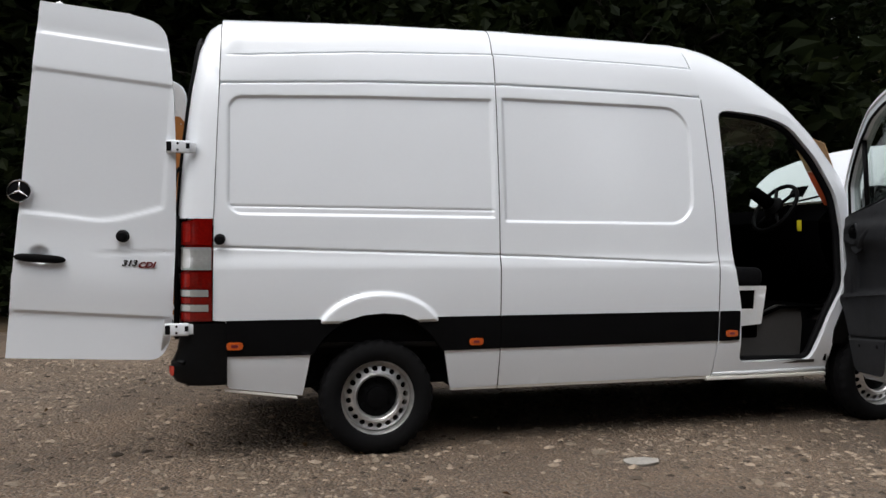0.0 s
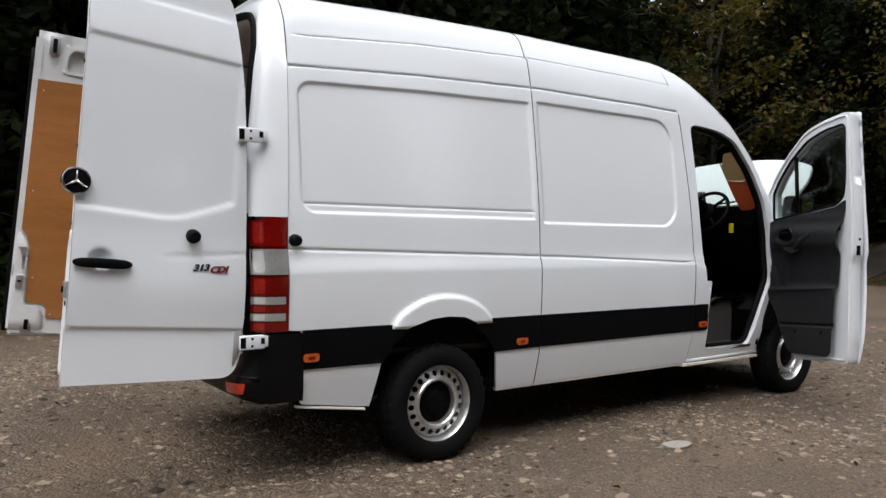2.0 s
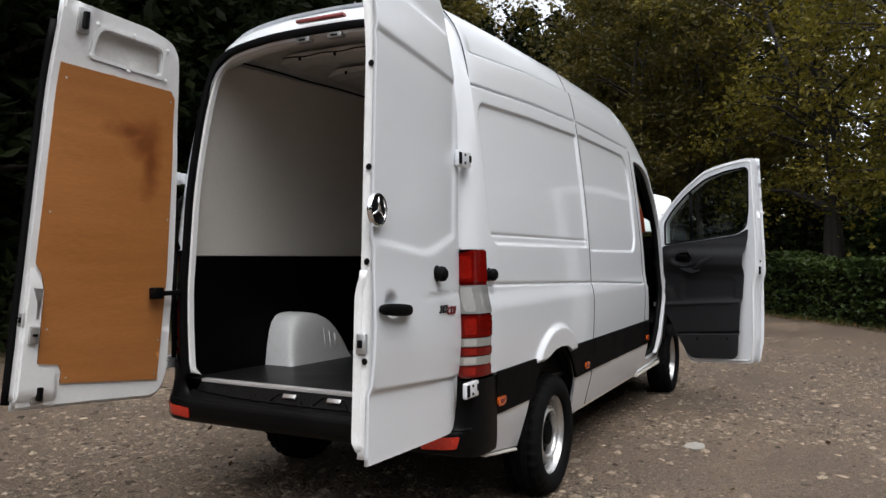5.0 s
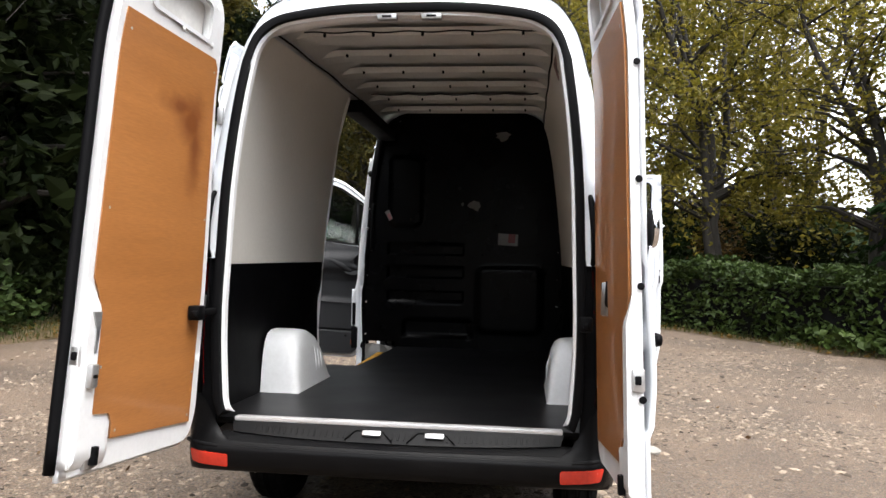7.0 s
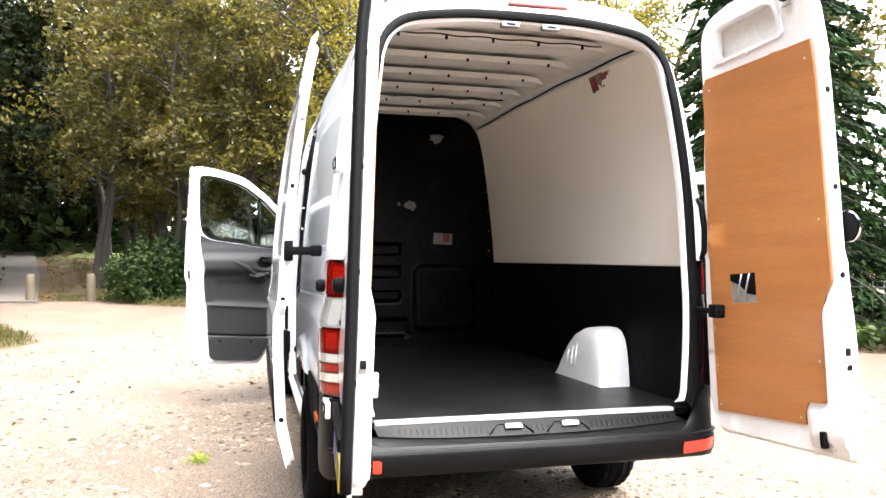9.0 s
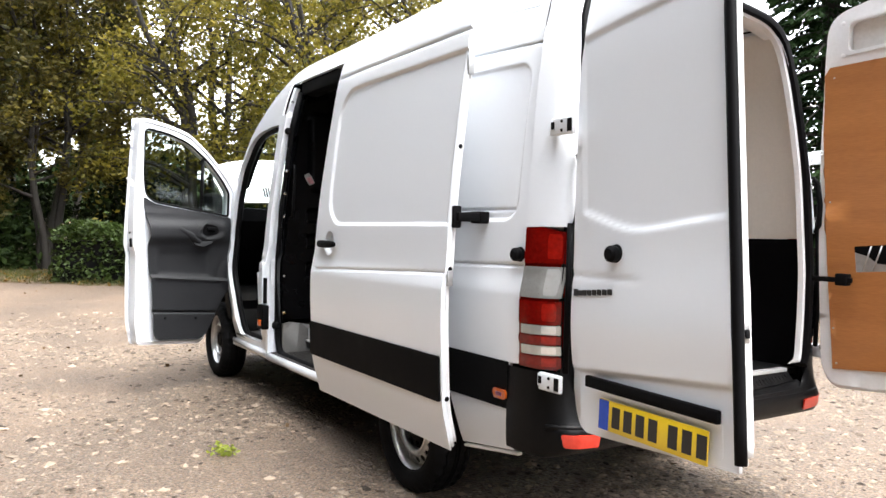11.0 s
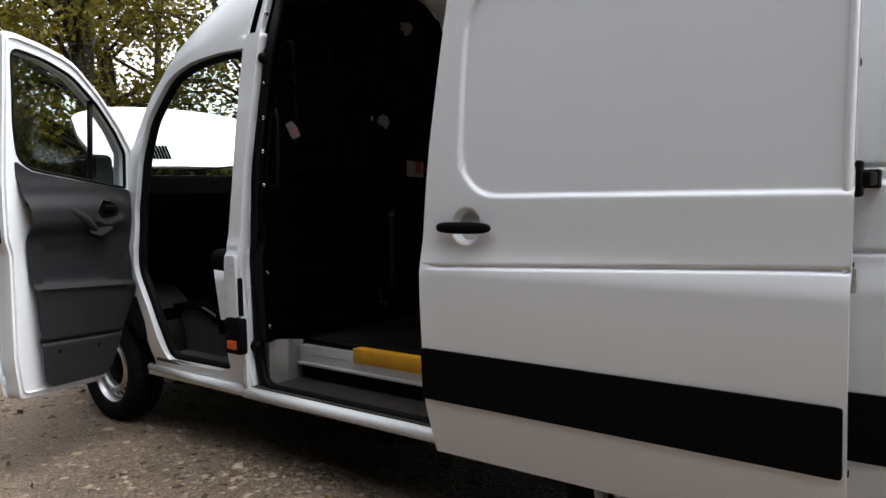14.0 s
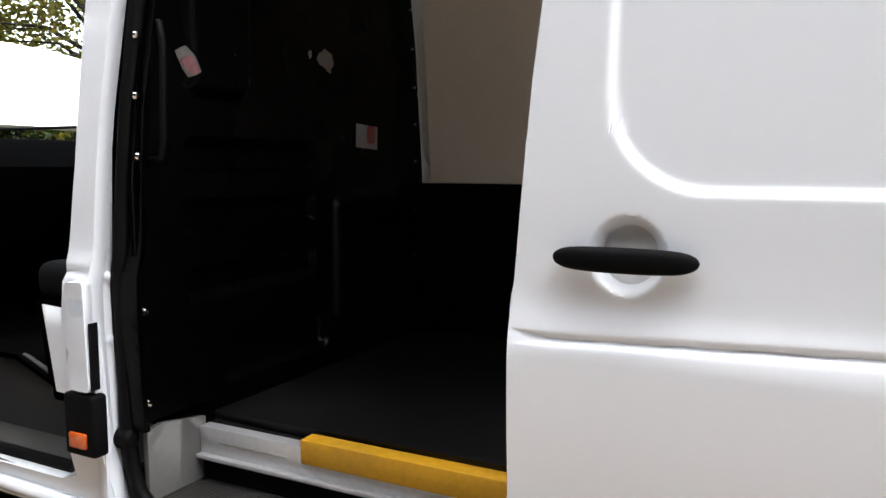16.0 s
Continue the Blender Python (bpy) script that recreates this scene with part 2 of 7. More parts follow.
def stained(spots):
    """The same plywood with soaked-in dark blotches at (centre, radii) spots."""
    m = plywood()
    m.name = "stained_plywood"
    n, l = m.node_tree.nodes, m.node_tree.links
    b = n["Principled BSDF"]
    co, no = n.new("ShaderNodeTexCoord"), n.new("ShaderNodeTexNoise")
    no.inputs["Scale"].default_value, no.inputs["Detail"].default_value = 9.0, 5.0
    l.new(co.outputs["Object"], no.inputs["Vector"])
    total = None
    for c, r in spots:
        mp, ln, mr = n.new("ShaderNodeMapping"), n.new("ShaderNodeVectorMath"), n.new("ShaderNodeMapRange")
        mp.vector_type = "POINT"
        mp.inputs["Scale"].default_value = [1 / k for k in r]
        mp.inputs["Location"].default_value = [-a / k for a, k in zip(c, r)]
        ln.operation = "LENGTH"
        ad = n.new("ShaderNodeMath")
        ad.operation = "MULTIPLY_ADD"
        ad.inputs[1].default_value = 1.5
        l.new(co.outputs["Object"], mp.inputs["Vector"])
        l.new(mp.outputs[0], ln.inputs[0])
        l.new(no.outputs["Fac"], ad.inputs[0])
        l.new(ln.outputs["Value"], ad.inputs[2])
        mr.inputs["From Min"].default_value, mr.inputs["From Max"].default_value = 2.0, 0.9
        l.new(ad.outputs[0], mr.inputs["Value"])
        if total is None:
            total = mr.outputs[0]
        else:
            mxm = n.new("ShaderNodeMath")
            mxm.operation = "MAXIMUM"
            l.new(total, mxm.inputs[0])
            l.new(mr.outputs[0], mxm.inputs[1])
            total = mxm.outputs[0]
    amt = n.new("ShaderNodeMath")
    amt.operation = "MULTIPLY"
    amt.inputs[1].default_value = 0.9
    l.new(total, amt.inputs[0])
    mx = n.new("ShaderNodeMix")
    mx.data_type = "RGBA"
    mx.inputs["B"].default_value = (0.16, 0.045, 0.011, 1)
    l.new(b.inputs["Base Color"].links[0].from_socket, mx.inputs["A"])
    l.new(amt.outputs[0], mx.inputs["Factor"])
    l.new(mx.outputs["Result"], b.inputs["Base Color"])
    return m


# ---- building helpers ----
def part(name, bm, material, parent, label=""):
    me = bpy.data.meshes.new(name)
    bm.to_mesh(me)
    bm.free()
    for m in (material if isinstance(material, (list, tuple)) else [material]):
        me.materials.append(m)
    ob = new(name, me)
    ob.parent = parent
    if label:
        ob["label"] = label
    return ob


def thing(name, label, category, group="", kind="", at=(0, 0, 0)):
    ob = new(name)
    ob.location = at
    ob.empty_display_size = 0.2
    return tagged(ob, label, category, group, kind)


def smooth(bm, angle=35):
    lim = radians(angle)
    for f in bm.faces:
        f.smooth = True
    for e in bm.edges:
        e.smooth = not (len(e.link_faces) != 2 or e.calc_face_angle(0) > lim)
    return bm


def box(x0, x1, y0, y1, z0, z1, bev=0.004, seg=2, bm=None, m=None):
    """A bevelled block."""
    b = bmesh.new()
    bmesh.ops.create_cube(b, size=1.0)
    for v in b.verts:
        v.co = Vector((x0 + (v.co.x + .5) * (x1 - x0), y0 + (v.co.y + .5) * (y1 - y0), z0 + (v.co.z + .5) * (z1 - z0)))
    if bev:
        bmesh.ops.bevel(b, geom=b.edges[:], offset=bev, segments=seg, profile=0.5, affect="EDGES")
    if m is not None:
        b.transform(m)
    smooth(b)
    return join(bm, b)


def join(bm, b):
    if bm is None:
        return b
    me = bpy.data.meshes.new("tmp")
    b.to_mesh(me)
    b.free()
    bm.from_mesh(me)
    bpy.data.meshes.remove(me)
    return bm


def lathe(profile, n=48, m=None, bm=None, ang=35):
    """Turns (radius, height) pairs about z."""
    b = bmesh.new()
    rings = []
    for r, h in profile:
        if r < 1e-5:
            rings.append([b.verts.new((0, 0, h))])
        else:
            rings.append([b.verts.new((r * math.cos(2 * math.pi * i / n), r * math.sin(2 * math.pi * i / n), h)) for i in range(n)])
    for a, c in zip(rings, rings[1:]):
        for i in range(n):
            j = (i + 1) % n
            q = [a[i % len(a)], a[j % len(a)], c[j % len(c)], c[i % len(c)]]
            u = []
            for v in q:
                if v not in u:
                    u.append(v)
            if len(u) > 2:
                b.faces.new(u)
    bmesh.ops.recalc_face_normals(b, faces=b.faces)
    if m is not None:
        b.transform(m)
    smooth(b, ang)
    return join(bm, b)


def tube(points, radius, n=8, bm=None, closed=False):
    """A round bar along points; radius one number or one for each point."""
    b = bmesh.new()
    pts = [Vector(p) for p in points]
    rad = radius if isinstance(radius, (list, tuple)) else [radius] * len(pts)
    rings, side = [], None
    for i, p in enumerate(pts):
        d = (pts[(i + 1) % len(pts)] if closed or i + 1 < len(pts) else p) - (pts[i - 1] if closed or i else p)
        d.normalize()
        if side is None:
            side = d.orthogonal()
        side = (side - d * side.dot(d)).normalized()
        up = d.cross(side)
        rings.append([b.verts.new(p + (side * math.cos(2 * math.pi * k / n) + up * math.sin(2 * math.pi * k / n)) * rad[i]) for k in range(n)])
    for a, c in zip(rings, rings[1:] + (rings[:1] if closed else [])):
        for k in range(n):
            b.faces.new((a[k], a[(k + 1) % n], c[(k + 1) % n], c[k]))
    if not closed:
        b.faces.new(rings[0][::-1])
        b.faces.new(rings[-1])
    smooth(b)
    return join(bm, b)


def rounded(pts, radii, n=6):
    """A polygon with rounded corners; radii one number or one for each corner."""
    out, k = [], len(pts)
    rs = radii if isinstance(radii, (list, tuple)) else [radii] * k
    for i in range(k):
        p, a, c = Vector(pts[i]), Vector(pts[i - 1]), Vector(pts[(i + 1) % k])
        r = rs[i]
        if r <= 0:
            out.append((p.x, p.y))
            continue
        u, w = (a - p), (c - p)
        t = min(r, u.length * 0.49, w.length * 0.49)
        p0, p1 = p + u.normalized() * t, p + w.normalized() * t
        for j in range(n + 1):
            s = j / n
            q = p0 * (1 - s) ** 2 + p * 2 * s * (1 - s) + p1 * s * s
            out.append((q.x, q.y))
    return out


def inside(P, poly):
    x, y = P[:, 0], P[:, 1]
    res = np.zeros(len(P), bool)
    q = np.array(poly)
    for (x0, y0), (x1, y1) in zip(q, np.roll(q, -1, 0)):
        if y0 == y1:
            continue
        c = ((y0 > y) != (y1 > y)) & (x < (x1 - x0) * (y - y0) / (y1 - y0) + x0)
        res ^= c
    return res


def lines(lo, hi, step, fine=()):
    """Grid lines from lo to hi, closer together round each (centre, half width, step)."""
    v = list(np.arange(lo, hi + 1e-6, step))
    for c, h, s in fine:
        v = [a for a in v if abs(a - c) > h] + list(np.arange(c - h, c + h + 1e-6, s))
    return np.array(sorted(a for a in v if lo <= a <= hi))


from mathutils.geometry import delaunay_2d_cdt


def sheet(outline, fn, gx, gz, thick=0.02, holes=(), out=(0, 0, 1), rim=0.03, ang=40):
    """A panel of even thickness: a flat outline with holes, triangulated on a grid and bent by fn(u, v)."""
    verts, edges = [], []
    for loop in (outline, *holes):
        pts = []
        for (ax, ay), (cx, cy) in zip(loop, list(loop[1:]) + [loop[0]]):
            k = max(1, int(math.hypot(cx - ax, cy - ay) / rim))
            pts += [(ax + (cx - ax) * i / k, ay + (cy - ay) * i / k) for i in range(k)]
        s = len(verts)
        verts += pts
        edges += [(s + i, s + (i + 1) % len(pts)) for i in range(len(pts))]
    B = np.array(verts)
    G = np.array([(x, z) for x in gx for z in gz], float).reshape(-1, 2)
    ok = inside(G, outline)
    for h in holes:
        ok &= ~inside(G, h)
    G = G[ok]
    if len(G):
        near = np.array([np.min(np.abs(B - g).sum(1)) for g in G])
        G = G[near > rim * 0.4]
    allv = [Vector(p) for p in verts] + [Vector(p) for p in G]
    vo, _, fo, *_ = delaunay_2d_cdt(allv, edges, [], 0, 1e-6)
    P = np.array([(v.x, v.y) for v in vo])
    C = np.array([P[list(f)].mean(0) for f in fo])
    keep = inside(C, outline)
    for h in holes:
        keep &= ~inside(C, h)
    b = bmesh.new()
    top = [b.verts.new(fn(x, y)) for x, y in P]
    for f, k in zip(fo, keep):
        if k:
            b.faces.new([top[i] for i in f])
    bmesh.ops.delete(b, geom=[v for v in b.verts if not v.link_faces], context="VERTS")
    b.normal_update()
    o = Vector(out)
    if sum((f.normal.dot(o) * f.calc_area() for f in b.faces)) < 0:
        bmesh.ops.reverse_faces(b, faces=b.faces)
        b.normal_update()
    if thick:
        outer, vs = list(b.faces), list(b.verts)
        rimE = [(e.verts[0], e.verts[1], e.link_faces[0]) for e in b.edges if len(e.link_faces) == 1]
        low = {v: b.verts.new(v.co - v.normal * thick) for v in vs}
        for f in outer:
            b.faces.new([low[v] for v in reversed(f.verts)])
        for a, c, f in rimE:
            vl = list(f.verts)
            if vl[(vl.index(a) + 1) % len(vl)] != c:
                a, c = c, a
            b.faces.new((c, a, low[a], low[c]))
    return smooth(b, ang)


def flat(axis, value, s=1):
    """fn for sheets that lie in a plane: u, v to the two other axes."""
    return {"x": lambda u, v: Vector((value, u, v)), "y": lambda u, v: Vector((u, value, v)),
            "z": lambda u, v: Vector((u, v, value))}[axis]


def plate(outline, fn, thick=0.02, holes=(), out=(0, 0, 1), step=0.5, rim=0.05):
    xs, zs = [p[0] for p in outline], [p[1] for p in outline]
    return sheet(outline, fn, lines(min(xs), max(xs), step), lines(min(zs), max(zs), step), thick, holes, out, rim)


def writing(text, size, place, parent, material, name="lettering", wide=1.0, depth=0.002, label="", shear=0.0, bold=0.0):
    """Raised letters of the built-in font as a mesh, laid at the pose given."""
    cu = bpy.data.curves.new("letters", "FONT")
    cu.body, cu.size, cu.extrude, cu.align_x, cu.align_y = text, size, depth, "CENTER", "CENTER"
    cu.shear, cu.offset = shear, bold
    tmp = bpy.data.objects.new("letters", cu)
    scene.collection.objects.link(tmp)
    me = bpy.data.meshes.new_from_object(tmp.evaluated_get(bpy.context.evaluated_depsgraph_get()))
    bpy.data.objects.remove(tmp)
    me.transform(place @ Matrix.Diagonal((wide, 1, 1, 1)))
    me.materials.clear()
    me.materials.append(material)
    ob = new(name, me)
    ob.parent = parent
    if label:
        ob["label"] = label
    return ob


# ---- the van: x forward from the rear axle, y to its left, z up ----
van = thing("van", "white high-roof panel van, all doors open, bonnet raised, on gravel", "van")

# half section: (run, half width, height); the run is the height up to the shoulder of the roof
SEC = [(0.33, 0.870, 0.33), (0.36, 0.888, 0.36), (0.45, 0.912, 0.45), (0.60, 0.944, 0.60), (0.80, 0.955, 0.80), (1.00, 0.962, 1.00),
       (1.10, 0.961, 1.10), (1.20, 0.941, 1.20), (1.24, 0.938, 1.24), (1.40, 0.930, 1.40), (1.80, 0.893, 1.80), (2.15, 0.848, 2.15),
       (2.25, 0.831, 2.25), (2.40, 0.798, 2.40), (2.47, 0.775, 2.47), (2.555, 0.735, 2.545), (2.64, 0.680, 2.61), (2.73, 0.605, 2.655),
       (2.86, 0.480, 2.69), (3.10, 0.250, 2.715), (3.36, 0.0, 2.722)]
SV, SY, SZ = (np.array([p[i] for p in SEC]) for i in range(3))


def mono(xs, ys):
    """Monotone cubic through points."""
    h, d = np.diff(xs), np.diff(ys) / np.diff(xs)
    m = np.concatenate(([d[0]], (d[1:] + d[:-1]) / 2, [d[-1]]))
    for i in range(1, len(m) - 1):
        if d[i - 1] * d[i] <= 0:
            m[i] = 0
        else:
            m[i] = 2 * d[i - 1] * d[i] / (d[i - 1] + d[i])

    def f(x):
        i = min(max(int(np.searchsorted(xs, x)) - 1, 0), len(h) - 1)
        t = (x - xs[i]) / h[i]
        return ((1 + 2 * t) * (1 - t) ** 2 * ys[i] + t * (1 - t) ** 2 * h[i] * m[i]
                + t * t * (3 - 2 * t) * ys[i + 1] + t * t * (t - 1) * h[i] * m[i + 1])
    return f


half_y, half_z = mono(SV, SY), mono(SV, SZ)


def sstep(a, b, x):
    t = min(max((x - a) / (b - a), 0), 1)
    return t * t * (3 - 2 * t)


def rrect(x, z, x0, x1, z0, z1, r):
    """Distance to the edge of a rounded rectangle, negative inside."""
    dx, dz = abs(x - (x0 + x1) / 2) - (x1 - x0) / 2 + r, abs(z - (z0 + z1) / 2) - (z1 - z0) / 2 + r
    return min(max(dx, dz), 0) + math.hypot(max(dx, 0), max(dz, 0)) - r


def lift(x):
    """The roof's crown along the van."""
    return float(np.interp(x, [-1.2, -0.9, -0.1, 0.8, 1.8, 2.3], [-0.05, -0.03, 0.008, 0.032, 0.034, 0.03]))


def crease(x):
    return 1.232 - 0.026 * (x + 0.97) - (0.012 * max(0, x - 1.0))


def inset(x, v):
    """How far the pressings lie below the plain skin."""
    d = 0.0
    g = 2.225 + lift(x) * 0.8 + 0.012
    d += 0.016 * math.exp(-((v - g) / 0.0055) ** 2)                       # gutter groove
    u = 2.425 + lift(x)
    d += (0.015 * sstep(u - 0.005, u + 0.005, v) * (1 - sstep(u + 0.03, u + 0.2, v)) + 0.012 * math.exp(-((v - u) / 0.005) ** 2)) * sstep(-0.93, -0.80, x)
    c = crease(x)
    d += 0.011 * math.exp(-((v - c) / 0.007) ** 2)                       # waist line
    t = lift(x) * 0.7
    d += 0.014 * sstep(0.002, -0.016, rrect(x, v, -0.905, 1.0, 1.418, 2.150 + t, 0.09)) * (1 - sstep(0.700, 0.722, x))
    d += 0.014 * sstep(0.002, -0.016, rrect(x, v, 0.4, 2.135, 1.395, 2.160 + t, 0.18)) * sstep(0.775, 0.80, x)
    if -0.88 < x < 0.71:
        d += 0.006 * math.exp(-((v - 1.470) / 0.006) ** 2)               # rail line
    # flared wheel arch
    r = math.hypot((x + 0.015) / 0.40, (v - 0.70) / 0.275)
    if v > 0.76:
        d -= 0.028 * sstep(1.0, 0.90, r) * sstep(0.775, 0.80, v)
    return d


def body(s, extra=0.0, shift=Vector((0, 0, 0)), plain=False):
    def fn(x, v):
        y, z = half_y(v), half_z(v)
        z += lift(x) * sstep(1.9, 2.5, v)
        if x > 2.25:
            y *= 1 - 0.035 * ((x - 2.25) / 1.2) ** 2
        if x < -0.85:
            y -= 0.006 * ((-0.85 - x) / 0.12) ** 2
        y -= (0 if plain else inset(x, v)) - extra
        return Vector((x, s * y, z)) + shift
    return fn


GV = lines(0.33, 2.86, 0.05, [(1.18, 0.10, 0.005), (1.43, 0.07, 0.006), (2.17, 0.12, 0.005), (2.43, 0.06, 0.004), (0.9, 0.11, 0.011)])
GX1 = lines(-0.975, 0.74, 0.06, [(-0.88, 0.09, 0.010), (0.70, 0.04, 0.01), (-0.27, 0.15, 0.012), (0.25, 0.15, 0.012)])
GX2 = lines(0.746, 2.285, 0.07, [(0.78, 0.035, 0.01), (2.10, 0.13, 0.009), (2.088, 0.075, 0.005)])
WHEEL_HOLE = [(-0.475, 0.30), (-0.462, 0.40), (-0.43, 0.595), (-0.36, 0.71), (-0.25, 0.795), (-0.12, 0.832), (0, 0.842),
              (0.12, 0.832), (0.21, 0.795), (0.31, 0.71), (0.385, 0.60), (0.425, 0.40), (0.44, 0.30)]
QUARTER = [(-0.978, 0.815), (-0.908, 0.81), (-0.908, 0.45), (-0.885, 0.418), WHEEL_HOLE[0]] + WHEEL_HOLE[1:-1] + [(0.435, 0.36), (0.742, 0.362), (0.742, 2.73), (-0.935, 2.73), (-0.945, 2.3), (-0.975, 1.40)]
QUARTER[4] = (-0.470, 0.357)
MIDDLE = [(0.747, 0.362), (2.285, 0.367), (2.300, 0.60), (2.306, 1.15), (2.285, 1.6), (2.235, 2.25), (2.175, 2.55), (2.15, 2.73), (0.747, 2.73)]


def moulding(s, x0, x1, shift=Vector((0, 0, 0)), arch=0):
    z0, z1 = 0.607, 0.812
    pts = rounded([(x0, z0), (x1, z0 + 0.004), (x1, z1), (x0, z1)], 0.012, 3)
    if arch < 0:
        pts = [(x0, z0), (-0.420, z0 - 0.004), (-0.349, 0.705), (-0.245, 0.787), (-0.385, z1), (x0, z1)]
    if arch > 0:
        pts = [(0.374, z0 - 0.004), (x1, z0), (x1, z1), (0.345, z1), (0.203, 0.787), (0.299, 0.705)]
    return sheet(pts, body(s, 0.010, shift, True), lines(x0, x1, 0.08), lines(z0, z1, 0.03, [(z0, .012, .004), (z1, .012, .004)]), 0.016, out=(0, s, 0))


def marker(s, x, z, parent, shift=Vector((0, 0, 0))):
    """Small orange side lamp in its black rim."""
    pl = rounded([(x - .045, z - .022), (x + .045, z - .022), (x + .045, z + .022), (x - .045, z + .022)], .02, 5)
    o = part("side_marker_lamp", sheet(pl, body(s, 0.020, shift, True), lines(x - .05, x + .05, .02), lines(z - .03, z + .03, .02), 0.014, out=(0, s, 0)), ORANGE, parent, "small orange side marker lamp")
    pl2 = rounded([(x - .02, z - .008), (x + .02, z - .008), (x + .02, z + .008), (x - .02, z + .008)], .006, 3)
    part("lens_core", sheet(pl2, body(s, 0.0225, shift, True), [x], [z], 0.004, out=(0, s, 0)), REDINK, o)


def stopper(s, x, z, parent, shift=Vector((0, 0, 0)), m=None):
    """Black rubber door buffer."""
    p = body(s)(x, z) + shift
    mm = Matrix.Translation(p) @ pose(0, 0, 0, -90 * s, 0, 0)
    part("rubber_buffer", lathe([(0, 0.042), (0.018, 0.041), (0.027, 0.033), (0.03, 0.018), (0.026, 0.006), (0.033, 0.0), (0.033, -0.02)], 24, mm), SEAL, parent, "round black rubber door buffer")


for s in (-1, 1):
    q = part("rear_quarter_panel", sheet(QUARTER, body(s), GX1, GV, 0.018, out=(0, s, 0)), WHITE, van, "white pressed steel side panel with wheel arch")
    part("moulding", moulding(s, -0.905, -0.262, arch=-1), BLACK, q, "black plastic rubbing strip")
    part("moulding", moulding(s, 0.222, 0.742, arch=1), BLACK, q, "black plastic rubbing strip")
    marker(s, -0.857, 0.668, q)
    marker(s, 0.583, 0.655, q)
    stopper(s, -0.94, 1.276, q)
    # folded lip under the skirt
    lip = box(-0.915, -0.50, min(s * .875, s * .903), max(s * .875, s * .903), 0.396, 0.410, 0.005)
    for v in lip.verts:
        v.co.z -= 0.146 * (v.co.x + 0.885)
    part("sill_lip", lip, CREAM, q)
    part("sill_lip", box(0.44, 0.742, min(s * .85, s * .885), max(s * .85, s * .885), 0.345, 0.368, 0.006), CREAM, q)
    part("arch_edge", tube([body(s, -0.026, plain=True)(x, z) for x, z in WHEEL_HOLE if z > 0.55], 0.013, 6), UNDER, q)
    # inner wheel arch liner
    ring = bmesh.new()
    a0 = None
    for k in range(25):
        a = math.pi * (0.01 + 0.98 * k / 24)
        px, pz = 0.475 * math.cos(a), 0.36 + 0.475 * math.sin(a)
        row = [ring.verts.new((px, s * min(yy, half_y(max(pz, 0.34)) - 0.022), pz if yy > 0.8 or -0.5 < px < 0.18 else min(pz, 0.63))) for yy in (0.925, 0.90, 0.71)] + [ring.verts.new((px * 0.2, s * 0.71, 0.36 + (pz - 0.36) * 0.2))]
        if a0:
            for i in range(3):
                ring.faces.new((a0[i], row[i], row[i + 1], a0[i + 1]))
        a0 = row
    part("wheel_arch_liner", smooth(ring), UNDER, van)

mid = part("side_panel", sheet(MIDDLE, body(-1), GX2, GV, 0.018, out=(0, -1, 0)), WHITE, van, "white pressed steel side panel, closed, without window")
part("moulding", moulding(-1, 0.747, 2.30), BLACK, mid, "black plastic rubbing strip")
part("sill_lip", box(0.747, 2.29, -0.885, -0.85, 0.345, 0.372, 0.006), CREAM, mid)


# dark gaps between the body panels

for s in (-1, 1):
    for e in ([(-0.977, 1.40), (-0.947, 2.3), (-0.937, 2.73)],) + (([(0.7445, 0.37), (0.7445, 2.73)], [(2.303, 0.60), (2.309, 1.15), (2.288, 1.6), (2.239, 2.25)]) if s < 0 else ()):
        vs = np.arange(e[0][1], e[-1][1], 0.012)
        part("panel_joint", tube([body(s, 0.0006)(float(np.interp(v, [a[1] for a in e], [a[0] for a in e])), v) for v in vs], 0.0026, 6), SEAL, van)
ROOF_V = np.arange(3.36, 2.3, -0.01)
ROOF_Y = np.array([half_y(v) for v in ROOF_V])


def roof_fn(x, y):
    a = abs(y)
    v = float(np.interp(a, ROOF_Y, ROOF_V))
    return Vector((x, y, half_z(v) + lift(x) + 0.0015))


part("roof", sheet([(-0.935, -0.615), (2.15, -0.615), (2.15, 0.615), (-0.935, 0.615)], roof_fn, lines(-0.93, 2.15, 0.2), lines(-0.6, 0.6, 0.05), 0.001), WHITE, van, "white painted steel high roof")

# ---- rear frame: corner pillars and header round the rear opening ----


def frame_lean(z):
    """The rear frame leans forward towards the roof."""
    return float(np.interp(z, [1.2, 1.4, 1.67, 1.9, 2.16, 2.34, 2.5, 2.6, 2.75], [0.0, 0.008, 0.024, 0.047, 0.075, 0.104, 0.128, 0.14, 0.145]))


